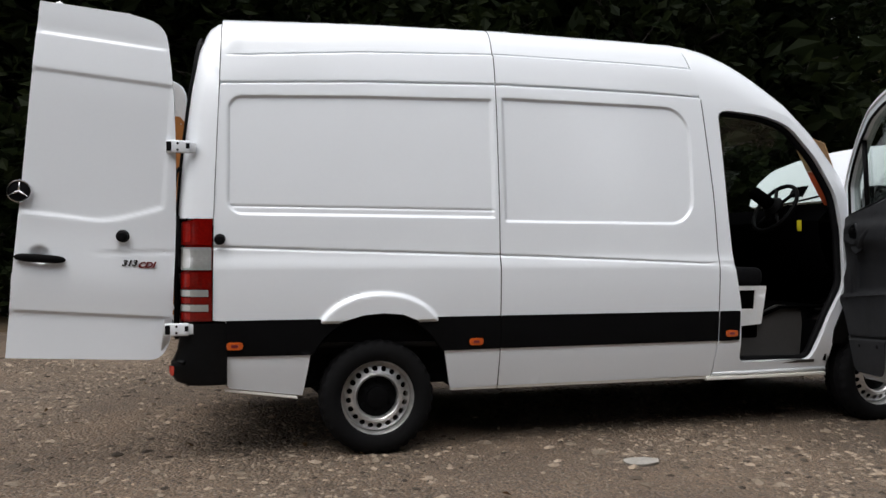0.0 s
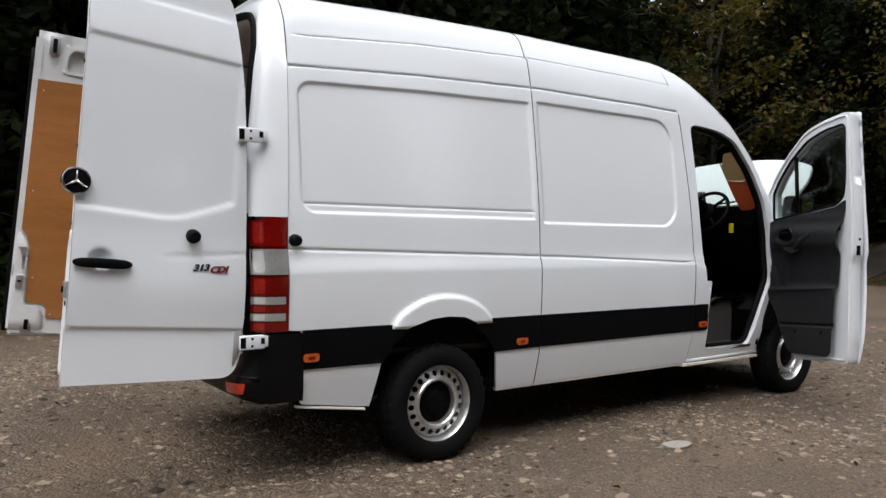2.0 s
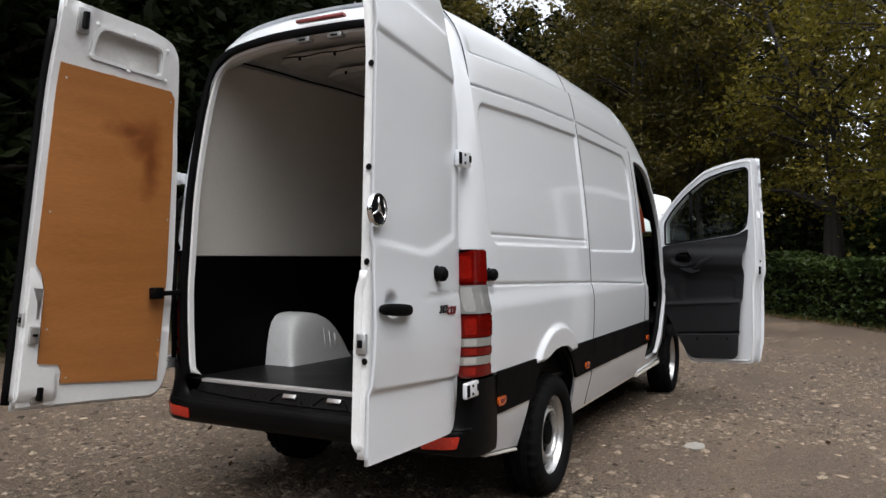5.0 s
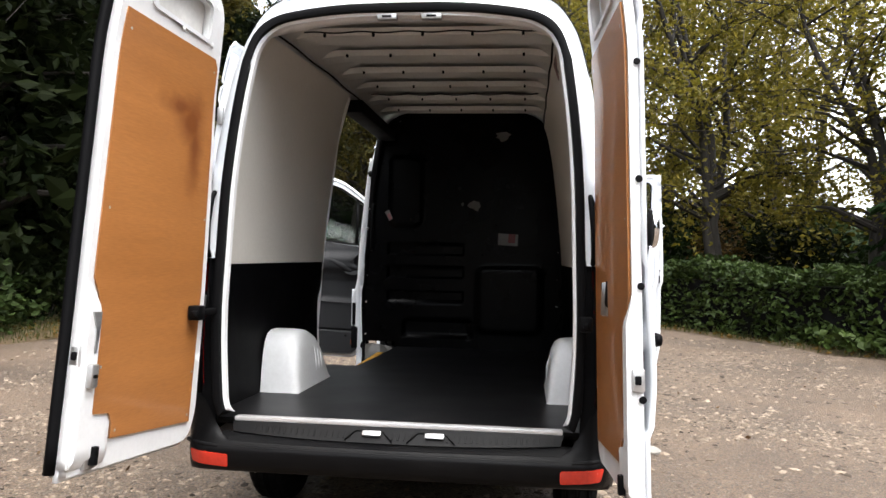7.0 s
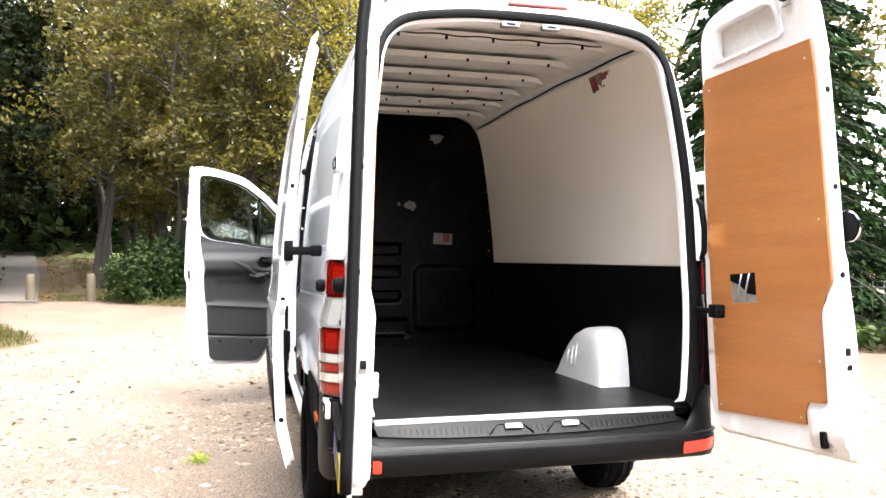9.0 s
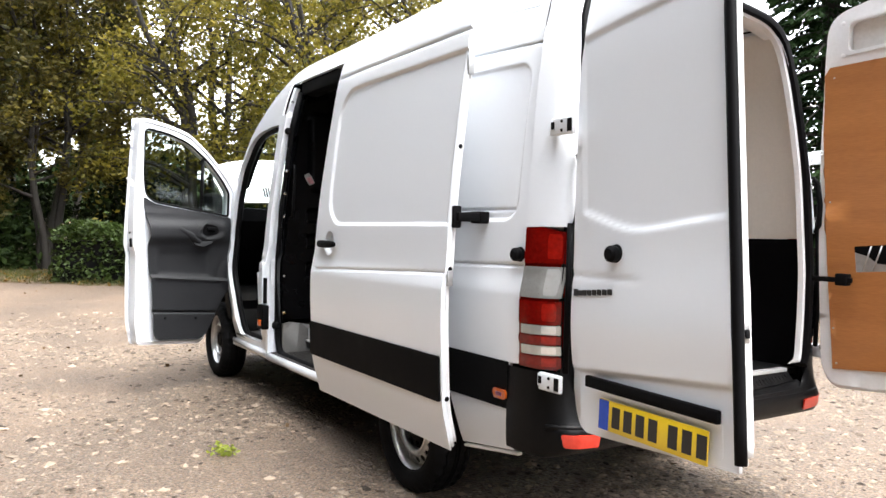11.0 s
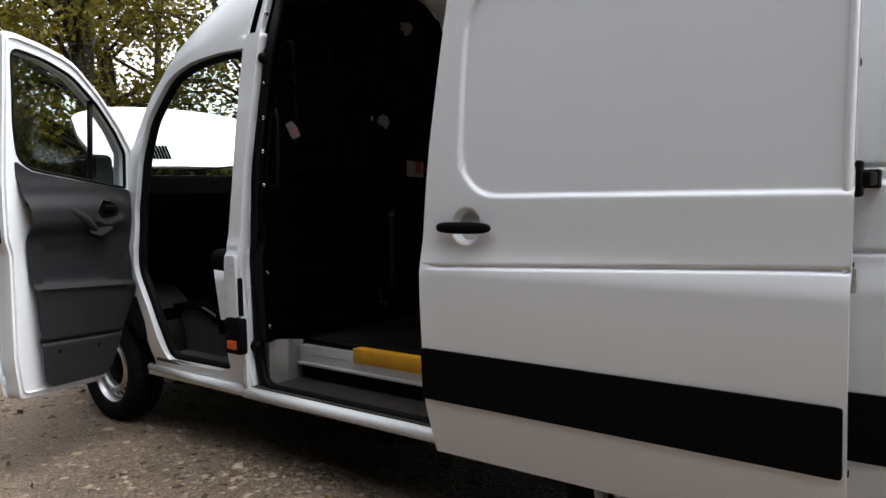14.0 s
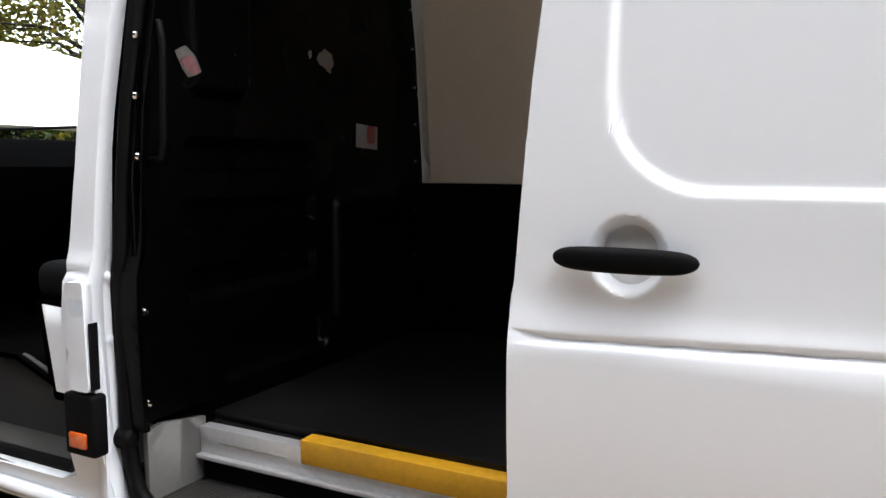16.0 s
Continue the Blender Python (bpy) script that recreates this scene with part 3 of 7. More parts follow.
def ring_point(v, q):
    """Section run v (signed by side), depth step q."""
    s = 1 if v >= 0 else -1
    a = abs(v)
    y, z = half_y(a), half_z(a) + lift(-1.0) * sstep(1.9, 2.5, a)
    top = sstep(2.3, 2.9, a)
    steps = [(-0.978, 0.0), (-1.04, 0.006), (-1.10, 0.018), (-1.145, 0.040), (-1.172, 0.068), (-1.182, 0.095), (-1.180, 0.118)]
    x, d = steps[q]
    if a > 1.3 and q == 0:
        x = float(np.interp(a, [1.3, 1.4, 2.3, 2.73, 3.36], [-0.978, -0.978, -0.948, -0.938, -0.938]))
    lean = frame_lean(z)
    if q:
        x += lean
    k = d * (1 + 0.5 * top)
    n = Vector((0, 1, 0)).lerp(Vector((0, 0, 1)), sstep(2.35, 2.8, a)).normalized()
    return Vector((x, s * (y - k * n.y), z - k * n.z))


bm = bmesh.new()
runs = [-v for v in np.arange(1.395, 3.36, 0.05)] + [-3.36]
runs = runs + [-v for v in runs[-2::-1]]
grid = [[bm.verts.new(ring_point(v, q)) for q in range(7)] for v in runs]
for a, c in zip(grid, grid[1:]):
    for i in range(6):
        bm.faces.new((a[i], a[i + 1], c[i + 1], c[i]))
bmesh.ops.recalc_face_normals(bm, faces=bm.faces)
rear_frame = part("rear_frame", smooth(bm, 60), WHITE, van, "white rear door surround with rounded corners")

# the opening's edge: rounded, with rubber seal and painted inner return
OPEN = rounded([(-0.745, 0.688), (0.745, 0.688), (0.768, 1.05), (0.742, 1.9), (0.668, 2.448), (0.32, 2.506), (-0.32, 2.506), (-0.668, 2.448), (-0.742, 1.9), (-0.768, 1.05)],
               [0.09, 0.09, 0.2, 0.3, 0.16, 0.3, 0.3, 0.16, 0.3, 0.2], 7)


def opening_x(z):
    return -1.165 + frame_lean(z)


def band(pts, offs, bm=None):
    """A ring swept round the opening; offs: (outwards, x offset) pairs."""
    b = bmesh.new()
    cx, cz = 0.0, 1.55
    rows = []
    for y, z in pts:
        d = Vector((y - cx, z - cz))
        d = Vector((np.sign(d.x) * 1.0 if abs(d.x) > 0.6 and abs(d.y) < 0.78 else d.x, 0 if abs(d.x) > 0.6 and abs(d.y) < 0.78 else d.y))
        d.normalize()
        low = 1 if z < 0.72 and abs(y) < 0.755 else 0       # flush under the sill strip
        rows.append([b.verts.new((opening_x(z) + (0.055 if low else ox), y + d.x * o * (1 - low), z + d.y * o * (1 - low) - 0.012 * low)) for o, ox in offs])
    for a, c in zip(rows, rows[1:] + rows[:1]):
        for i in range(len(offs) - 1):
            b.faces.new((a[i], a[i + 1], c[i + 1], c[i]))
    bmesh.ops.recalc_face_normals(b, faces=b.faces)
    return join(bm, smooth(b, 50))


part("opening_flange", band(OPEN, [(0.022, -0.006), (0.018, -0.004), (0.0, 0.0), (-0.002, 0.028), (0.05, 0.034)]), WHITE_IN, van, "white painted door opening flange")
part("rubber_seal", band(OPEN, [(0.052, -0.012), (0.050, -0.028), (0.034, -0.036), (0.014, -0.030), (0.012, -0.006)]), SEAL, van, "black rubber door seal")

# black side fillers beside the lamps, down to the bumper
for s in (-1, 1):
    pts = [(-0.985, 0.80), (-1.155, 0.80), (-1.172, 1.1), (-1.155, 1.40), (-0.985, 1.40)]

    def lampfn(extra, s=s):
        def fn(u, v):
            # u from 0 at the side to 1 at the back
            y = half_y(v)
            t = min(max(u, 0), 1)
            x = -0.982 - 0.185 * t + 0.010 * t ** 4
            return Vector((x - extra * t, s * (y + 0.004 - 0.085 * t ** 3.2 - 0.010 * t + extra), v))
        return fn
    lamp = part("tail_lamp", sheet([(0, .812), (1.0, .806), (1.0, 1.372), (0.5, 1.395), (0, 1.392)], lampfn(-0.004), lines(0, 1, .1), lines(.8, 1.4, .1), 0.03, out=(-.3, s, 0)), RED, van, "tall red tail lamp with clear reversing bands")
    for z0, z1, m_, u0 in ((1.244, 1.388, RED, 0.02), (1.102, 1.230, CLEAR, 0.02), (0.995, 1.090, RED, 0.02), (0.952, 0.990, CLEAR, 0.10), (0.912, 0.946, RED, 0.02), (0.868, 0.906, CLEAR, 0.10), (0.815, 0.862, RED, 0.02)):
        part("lens", sheet(rounded([(u0, z0), (0.97, z0), (0.97, min(z1, 1.375)), (u0, z1)], 0.012, 3), lampfn(0.003), lines(0, 1, .07), lines(z0, z1, .02), 0.006, out=(-.3, s, 0)), m_, lamp,
             "clear ribbed lens" if m_ is CLEAR else "red lens")
    # bright patches laid on the lenses as their highlights, towards the rear corner
    for z0, z1, m_ in ((1.262, 1.365, RED_GLINT), (1.112, 1.222, PALE_GLINT), (1.008, 1.080, RED_GLINT), (0.956, 0.987, PALE_GLINT), (0.916, 0.943, RED_GLINT), (0.872, 0.902, PALE_GLINT), (0.822, 0.856, RED_GLINT)):
        zc = (z0 + z1) / 2
        part("lens_highlight", sheet(rounded([(0.64, z0), (0.90, z0), (0.90, z1), (0.64, z1)], 0.04, 4), lampfn(0.0036), [0.7, 0.76, 0.82], [zc], 0.003, out=(-.3, s, 0), rim=.05), m_, lamp, "silvery highlight patch on the lens" if m_ is PALE_GLINT else "bright red highlight patch on the lens")
    # inner reflectors of the reversing lamp
    for k in range(9):
        z = 1.118 + k * 0.0125
        part("lens_rib", sheet([(0.06, z), (0.56, z), (0.56, z + .005), (0.06, z + .005)], lampfn(0.0045), [0.2, 0.4], [z], 0.004, out=(-.3, s, 0), rim=.08), CLEAR, lamp)
    part("lamp_backing", sheet([(0.9, .80), (1.25, .80), (1.25, 1.36), (1.1, 1.42), (0.9, 1.41)], lampfn(-0.004), lines(.9, 1.25, .1), lines(.8, 1.4, .1), 0.02, out=(-.6, s, 0)), SEAL, van)
    part("gap_seal", tube([(-1.176, s * 0.872, 0.80), (-1.182, s * 0.872, 1.1), (-1.176, s * 0.862, 1.41)], 0.013, 8), SEAL, van)
    # dark pillar face between lamp and opening
    part("pillar_trim", sheet([(s * 0.80, .64), (s * 0.875, .66), (s * 0.885, 1.1), (s * 0.855, 1.40), (s * 0.80, 1.42)], lambda u, v: Vector((-1.150, u, v)), [], [], 0.02, out=(-1, 0, 0)), SEAL, van)

# ---- rear bumper ----
bm = bmesh.new()
prof = [(0.0, 0.800, 0.004), (0.0, 0.70, 0.010), (0.010, 0.645, 0.022), (0.022, 0.605, 0.03), (0.034, 0.577, 0.034), (0.043, 0.567, 0.034), (0.046, 0.552, 0.034), (0.040, 0.50, 0.028), (0.022, 0.468, 0.012), (-0.03, 0.448, -0.02)]
path = [(-0.897, 0.953), (-0.96, 0.957), (-1.05, 0.951), (-1.115, 0.928), (-1.155, 0.885), (-1.166, 0.845), (-1.168, 0.82), (-1.169, 0.79), (-1.171, 0.76), (-1.172, 0.72), (-1.175, 0.4), (-1.177, 0.0)]
path = [(x, -y) for x, y in path] + [(x, y) for x, y in path[-2::-1]]
rows = []
for i, (x, y) in enumerate(path):
    a, c = Vector(path[max(i - 1, 0)]), Vector(path[min(i + 1, len(path) - 1)])
    t = (c - a).normalized()
    n = Vector((-abs(t.y), (1 if y > 0 else -1) * abs(t.x) if y else 0))
    row = []
    for o, z, o2 in prof:
        rear = min(max((0.93 - abs(y)) / 0.06, 0), 1)
        oo = (o * rear + o2 * 0.12 * (1 - rear))
        zz = min(z, 0.586 + 0.010 * (y / 0.73) ** 2 + 0.214 * sstep(0.725, 0.895, abs(y)))
        row.append(bm.verts.new((x + n.x * oo, y + n.y * oo, zz)))
    rows.append(row)
for a, c in zip(rows, rows[1:]):
    for i in range(len(prof) - 1):
        bm.faces.new((a[i], a[i + 1], c[i + 1], c[i]))
bmesh.ops.recalc_face_normals(bm, faces=bm.faces)
bumper = part("rear_bumper", smooth(bm, 40), BUMPER, van, "dark grey plastic rear bumper with step")
# narrow textured step, hollowed in the middle, with a smooth dark shelf in front of it
def step_fn(y, q):
    """q from 0 at the sill to 1 at the step's front edge."""
    dip = 0.028 * (1 - min(abs(y) / 0.74, 1.0) ** 2.6)
    return Vector((-1.108 - 0.046 * q, y, 0.668 - (0.036 + dip) * q ** 0.9))


step_plate = part("step_plate", sheet(rounded([(-0.735, 0.0), (0.735, 0.0), (0.72, 1.0), (-0.72, 1.0)], 0.02, 3), step_fn, lines(-.7, .7, .06), lines(0, 1, .15), 0.010, out=(-0.6, 0, 0.8), rim=0.1), BUMPER, bumper, "narrow textured dark plastic loading step")
bm = bmesh.new()
rows = []
for k in range(31):
    y = -0.765 + 1.53 * k / 30
    a = step_fn(y, 0.97)
    edge = 0.012 * (y / 0.765) ** 2
    rows.append([bm.verts.new(p) for p in (a + Vector((0.01, 0, -0.004)), a + Vector((-0.006, 0, -0.010)), Vector((-1.178, y, 0.592 + edge)), Vector((-1.198, y, 0.578 + edge)), Vector((-1.214, y, 0.569)))])
for a, c in zip(rows, rows[1:]):
    for i in range(4):
        bm.faces.new((a[i], a[i + 1], c[i + 1], c[i]))
bmesh.ops.recalc_face_normals(bm, faces=bm.faces)
part("bumper_shelf", smooth(bm, 50), BUMPER, bumper, "smooth upper shelf of the bumper")
for k in range(52):
    y = -0.69 + k * 0.0268
    if 0.20 < abs(y + 0.03) < 0.66 or abs(y + 0.03) < 0.06:
        p = step_fn(y, 0.55)
        part("tread_rib", box(-0.016, 0.016, -0.005, 0.005, -0.004, 0.0025, 0.001, 1, None, Matrix.Translation(p) @ pose(0, 0, 0, 0, -52, 0)), BUMPER, step_plate)
for y in (-0.165, 0.11):
    rows = [step_fn(y + dy, q) + Vector((-0.002, 0, 0.003)) for dy, q in ((-0.105, 0.92), (-0.060, 0.28), (0.060, 0.28), (0.105, 0.92))]
    part("latch_surround", tube(rows, 0.0035, 6), BUMPER, step_plate)
for y in (-0.180, 0.097):
    part("latch_plate", box(-0.012, 0.012, y - 0.042, y + 0.042, -0.004, 0.010, 0.004, 2, None, Matrix.Translation((-1.134, 0, 0.640)) @ pose(0, 0, 0, 0, -55, 0)), ZINC, bumper, "small zinc door latch plate")
lip_pts = [(x + (-0.030 if abs(y) < 0.86 else -0.016), y * (1.006 if abs(y) > 0.86 else 1), 0.568 + 0.012 * sstep(0.72, 0.9, abs(y))) for x, y in path if abs(y) < 0.94]
part("bumper_lip", tube(lip_pts, 0.011, 10), BUMPER, bumper, "rounded upper lip of the bumper")
for s in (-1, 1):
    def reflfn(u, v, s=s):
        x = -1.219 + 0.070 * sstep(0.82, 0.97, u) + 0.012 * sstep(0.53, 0.47, v)
        return Vector((x - 0.006, s * u, v))
    part("reflector", sheet(rounded([(0.716, 0.486), (0.886, 0.500), (0.900, 0.556), (0.716, 0.542)], 0.01, 3), reflfn, lines(.73, .92, .02), [0.52], 0.02, out=(-1, 0, 0)), REFLEX, bumper, "red bumper reflector")

# ---- sill strip, cargo floor and linings ----


def floor_z(x):
    return 0.676 - 0.0165 * (x + 1.1)


part("sill_strip", box(-1.112, -1.070, -0.73, 0.73, 0.666, 0.686, 0.004), ALU, van, "bright aluminium rear sill strip")
part("cargo_floor", sheet([(-1.09, -0.88), (2.16, -0.88), (2.16, 0.56), (0.80, 0.60), (0.80, 0.88), (-1.09, 0.88)], lambda x, y: Vector((x, y, floor_z(x))), lines(-1.1, 2.2, .3), lines(-.9, .9, .3), 0.03), VINYL, van, "dark charcoal vinyl load floor, scuffed")
part("floor_pan", box(0.46, 3.18, -0.85, 0.85, 0.345, 0.40, 0.02), UNDER, van, "dark underside of the floor")
part("rear_floor_pan", box(-1.12, -0.46, -0.80, 0.80, 0.47, 0.56, 0.02), UNDER, van, "dark underside behind the axle")
part("underbody", box(-0.62, 4.3, -0.60, 0.60, 0.34, 0.60, 0.05), UNDER, van)


def lining(s, x0, x1, v0, v1, m_, name, label, off=0.085):
    pts = [(x1, v0), (x1, v1)] + [(opening_x(half_z(v)) + 0.036, v) for v in np.linspace(v1, v0, 9)]
    x0 = min(p[0] for p in pts)
    return part(name, sheet(pts, body(s, -off, plain=True), lines(x0, x1, .15), lines(v0, v1, .1), 0.012, out=(0, -s, 0)), m_, van, label)


for s in (-1, 1):
    x1 = 2.135 if s < 0 else 0.72
    lining(s, -1.03, x1, 0.60, 1.362, LINING, "lower_lining", "black lower side lining board")
    lining(s, -1.03, 2.055 if s < 0 else x1, 1.366, 2.495, CREAM, "upper_lining", "cream painted upper side lining board")
    # wheel box
    dy = 0.03 if s < 0 else 0.0
    bm = bmesh.new()
    cols = []
    for px, h_ in ((-0.425, 0.0), (-0.412, 0.11), (-0.394, 0.20), (-0.368, 0.27), (-0.325, 0.312), (-0.27, 0.328), (-0.18, 0.330), (-0.07, 0.318), (0.03, 0.285), (0.11, 0.225), (0.18, 0.14), (0.225, 0.06), (0.24, 0.0)):
        z0, k = floor_z(px), h_ / 0.33
        cols.append([bm.verts.new(p) for p in ((px, s * 0.862, z0 + h_), (px, s * (0.76 + dy), z0 + h_), (px - 0.01 * (px + .16), s * (0.722 + dy), z0 + h_ * 0.985), (px, s * (0.695 + dy), z0 + h_ * 0.93), (px, s * (0.675 + dy), z0 + h_ * 0.80), (px, s * (0.660 + dy), z0 + h_ * 0.45), (px, s * (0.648 + dy), z0))])
    for a, c in zip(cols, cols[1:]):
        for i in range(6):
            bm.faces.new((a[i], a[i + 1], c[i + 1], c[i]))
    bmesh.ops.recalc_face_normals(bm, faces=bm.faces)
    wb = part("wheel_box", smooth(bm, 60), WHITE_IN, van, "white painted steel wheel box, scuffed base")
    for k in range(3):
        xr = -0.06 + 0.06 * k
        part("pressed_rib", tube([(xr, s * (0.658 + dy), 0.74), (xr, s * (0.662 + dy), 0.80), (xr, s * (0.672 + dy), 0.88 - 0.02 * k)], [0.006, 0.010, 0.004], 8), WHITE_IN, wb)

# ---- roof inside: sheet, cross ribs with holes, cables ----


def ceil_fn(x, y):
    return Vector((x, y, min(roof_fn(x, y).z - 0.035, 2.645 + lift(x))))


part("roof_lining", sheet([(-0.93, -0.70), (2.16, -0.70), (2.16, 0.70), (-0.93, 0.70)], ceil_fn, lines(-1.06, 2.16, .2), lines(-.70, .70, .05), 0.01, out=(0, 0, -1)), ROOFIN, van, "bare grey-white painted steel roof inside")


def rib(x, w, drop, name="roof_rib"):
    bm = bmesh.new()
    rows = []
    for k in range(25):
        y = -0.69 + 1.38 * k / 24
        zt = 2.618 + lift(x) - 0.016 * sstep(0.55, 0.70, abs(y))
        rows.append([bm.verts.new((x + dx, y, zt - dz)) for dx, dz in ((-w, 0.0), (-w * .85, drop), (w * .85, drop), (w, 0.0))])
    for a, c in zip(rows, rows[1:]):
        for i in range(3):
            bm.faces.new((a[i], a[i + 1], c[i + 1], c[i]))
    bmesh.ops.recalc_face_normals(bm, faces=bm.faces)
    r = part(name, smooth(bm, 30), ROOFIN, van, "pressed steel roof bow")
    for k in range(5):
        y = -0.52 + 0.26 * k
        part("pressing", box(x + w + .05, x + w + .17, y - .055, y + .055, 2.628 + lift(x), 2.642 + lift(x), .006, 1), ROOFIN, r)
        part("clip", box(x - w - .006, x - w + .008, y - .007, y + .007, 2.606 + lift(x) - drop, 2.626 + lift(x) - drop, .003, 1), SEAL, r)
    return r


for x, w, d in ((-0.42, 0.10, 0.036), (0.06, 0.085, 0.032), (0.52, 0.09, 0.034), (0.96, 0.085, 0.034), (1.40, 0.085, 0.034), (1.84, 0.08, 0.032)):
    rib(x, w, d)
# deep header behind the rear opening
bm = bmesh.new()
rows = []
for k in range(31):
    y = -0.73 + 1.46 * k / 30
    zt = 2.535 - 0.08 * (abs(y) / 0.7) ** 2.5 - 0.02
    rows.append([bm.verts.new(p) for p in ((-1.03, y, zt), (-1.01, y, zt - 0.012), (-0.95, y, zt - 0.010), (-0.90, y, zt + 0.03), (-0.87, y, zt + 0.12))])
for a, c in zip(rows, rows[1:]):
    for i in range(4):
        bm.faces.new((a[i], a[i + 1], c[i + 1], c[i]))
bmesh.ops.recalc_face_normals(bm, faces=bm.faces)
head = part("rear_header", smooth(bm, 50), WHITE_IN, van, "white painted header over the rear opening")
for y in (-0.116, 0.086):
    part("striker", box(-1.055, -1.015, y - 0.045, y + 0.045, 2.485, 2.512, 0.005), ZINC, head, "small zinc door striker plate")
    part("striker_slot", box(-1.058, -1.05, y - 0.022, y + 0.022, 2.493, 2.503, 0.002), SEAL, head)
for s in (-1, 1):
    xe = 2.1 if s < 0 else 2.1
    bm = tube([(x, s * (0.672 - 0.003 * math.sin(x * 9)), 2.512 + lift(x) * 0.9 + 0.003 * math.sin(x * 7)) for x in np.arange(-1.0, xe, 0.1)], 0.0055, 6)
    part("wiring_loom", bm, SEAL, van, "thin black wiring loom along the roof edge")
for xr in (-0.555, 1.145):
    part("wiring_loom", tube([(xr, -0.62 + 0.04 * k, 2.600 + lift(xr) - 0.010 - (0.012 * abs(math.sin(k * .52)) if xr > 0 else 0.004 * math.sin(k))) for k in range(32)], 0.004, 6), SEAL, van)
part("high_brake_lamp", box(-1.085, -1.045, -0.19, 0.11, 2.578, 2.598, 0.008), mat("dull_pink_red_lens", (0.30, 0.075, 0.075), 0.25, var=0.15, scale=20, coat=0.4), rear_frame, "red high-level brake lamp")

# ---- bulkhead: dark moulded wall with ribs ----
BULK_X = 2.13


def bulk_fn(y, z):
    d = 0.0
    if -0.15 < y < 0.72:
        for zr in (1.445, 1.245, 1.035):
            d += 0.028 * sstep(0.0, -0.014, rrect(y, z, -0.02, 0.66, zr - 0.02, zr + 0.085, 0.02))
    d -= 0.03 * sstep(0.0, -0.03, rrect(y, z, 0.35, 0.66, 1.66, 2.30, 0.08))
    d += 0.035 * sstep(0.0, -0.03, rrect(y, z, -0.10, 0.52, 0.70, 0.87, 0.04))
    d -= 0.02 * sstep(0.0, -0.04, rrect(y, z, -0.70, -0.12, 0.75, 1.35, 0.08))
    return Vector((BULK_X + d, y, z))


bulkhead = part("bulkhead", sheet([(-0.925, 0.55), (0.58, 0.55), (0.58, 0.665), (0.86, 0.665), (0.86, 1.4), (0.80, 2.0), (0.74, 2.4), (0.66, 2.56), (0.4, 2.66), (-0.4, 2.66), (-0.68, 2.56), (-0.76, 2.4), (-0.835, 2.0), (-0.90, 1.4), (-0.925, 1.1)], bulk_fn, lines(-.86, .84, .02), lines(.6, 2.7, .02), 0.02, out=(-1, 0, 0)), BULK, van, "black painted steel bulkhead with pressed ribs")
for z in (0.725, 1.008, 1.235, 1.471, 1.647, 1.821, 2.0, 2.18, 2.36):
    y = 0.838 - 0.05 * sstep(1.6, 2.4, z)
    part("bolt", lathe([(0, 0.010), (0.009, 0.009), (0.012, 0.004), (0.013, 0)], 12, Matrix.Translation((BULK_X - 0.001, y, z)) @ pose(0, 0, 0, 0, -90, 0)), CHROME, bulkhead, "bright bolt head")
    part("bolt", lathe([(0, 0.010), (0.006, 0.009), (0.008, 0)], 10, Matrix.Translation((BULK_X - 0.001, -y + .02, z)) @ pose(0, 0, 0, 0, -90, 0)), CHROME, bulkhead)
part("grab_handle", tube([(BULK_X, 0.80, 1.46), (BULK_X - 0.05, 0.795, 1.465), (BULK_X - 0.06, 0.795, 1.52), (BULK_X - 0.06, 0.785, 1.80), (BULK_X - 0.05, 0.785, 1.86), (BULK_X, 0.785, 1.87)], 0.011, 10), SEAL, bulkhead, "long black grab handle")


def patch(name, y, z, w, h, m_, label, seed=0, jag=0.0, rot=0.0, parent=None, x=BULK_X - 0.004):
    r = random.Random(seed)
    if jag:
        pts = [(y + w * math.cos(a) * (1 - jag * r.random()), z + h * math.sin(a) * (1 - jag * r.random())) for a in np.arange(0, 2 * math.pi, 0.35)]
    else:
        c, s_ = math.cos(rot), math.sin(rot)
        pts = [(y + a * c - b_ * s_, z + a * s_ + b_ * c) for a, b_ in ((-w, -h), (w, -h), (w, h), (-w, h))]
    ys, zs = [p[0] for p in pts], [p[1] for p in pts]
    return part(name, sheet(pts, lambda u, v: bulk_fn(u, v) + Vector((x - BULK_X, 0, 0)), lines(min(ys), max(ys), .01), lines(min(zs), max(zs), .01), 0.001, out=(-1, 0, 0), rim=.012), m_, parent or bulkhead, label)


patch("bare_patch", -0.100, 1.860, 0.075, 0.055, PAPER, "torn white paper remnant", 3, 0.55)
patch("bare_patch", 0.005, 1.872, 0.016, 0.02, PAPER, "torn white paper remnant", 4, 0.5)
patch("bare_patch", -0.335, 2.465, 0.085, 0.06, PAPER, "torn white paper remnant", 6, 0.55)
patch("sticker", -0.392, 1.572, 0.085, 0.050, PAPER, "white and red warning sticker", rot=0.05)
patch("sticker_print", -0.425, 1.582, 0.030, 0.038, REDINK, "red warning print", rot=0.05, x=BULK_X - 0.0056)
patch("sticker", 0.648, 1.767, 0.021, 0.044, PAPER, "torn white and pink sticker", rot=-0.5, x=BULK_X - 0.006)
patch("sticker_print", 0.642, 1.756, 0.014, 0.027, PINKINK, "", rot=-0.5, x=BULK_X - 0.0075)
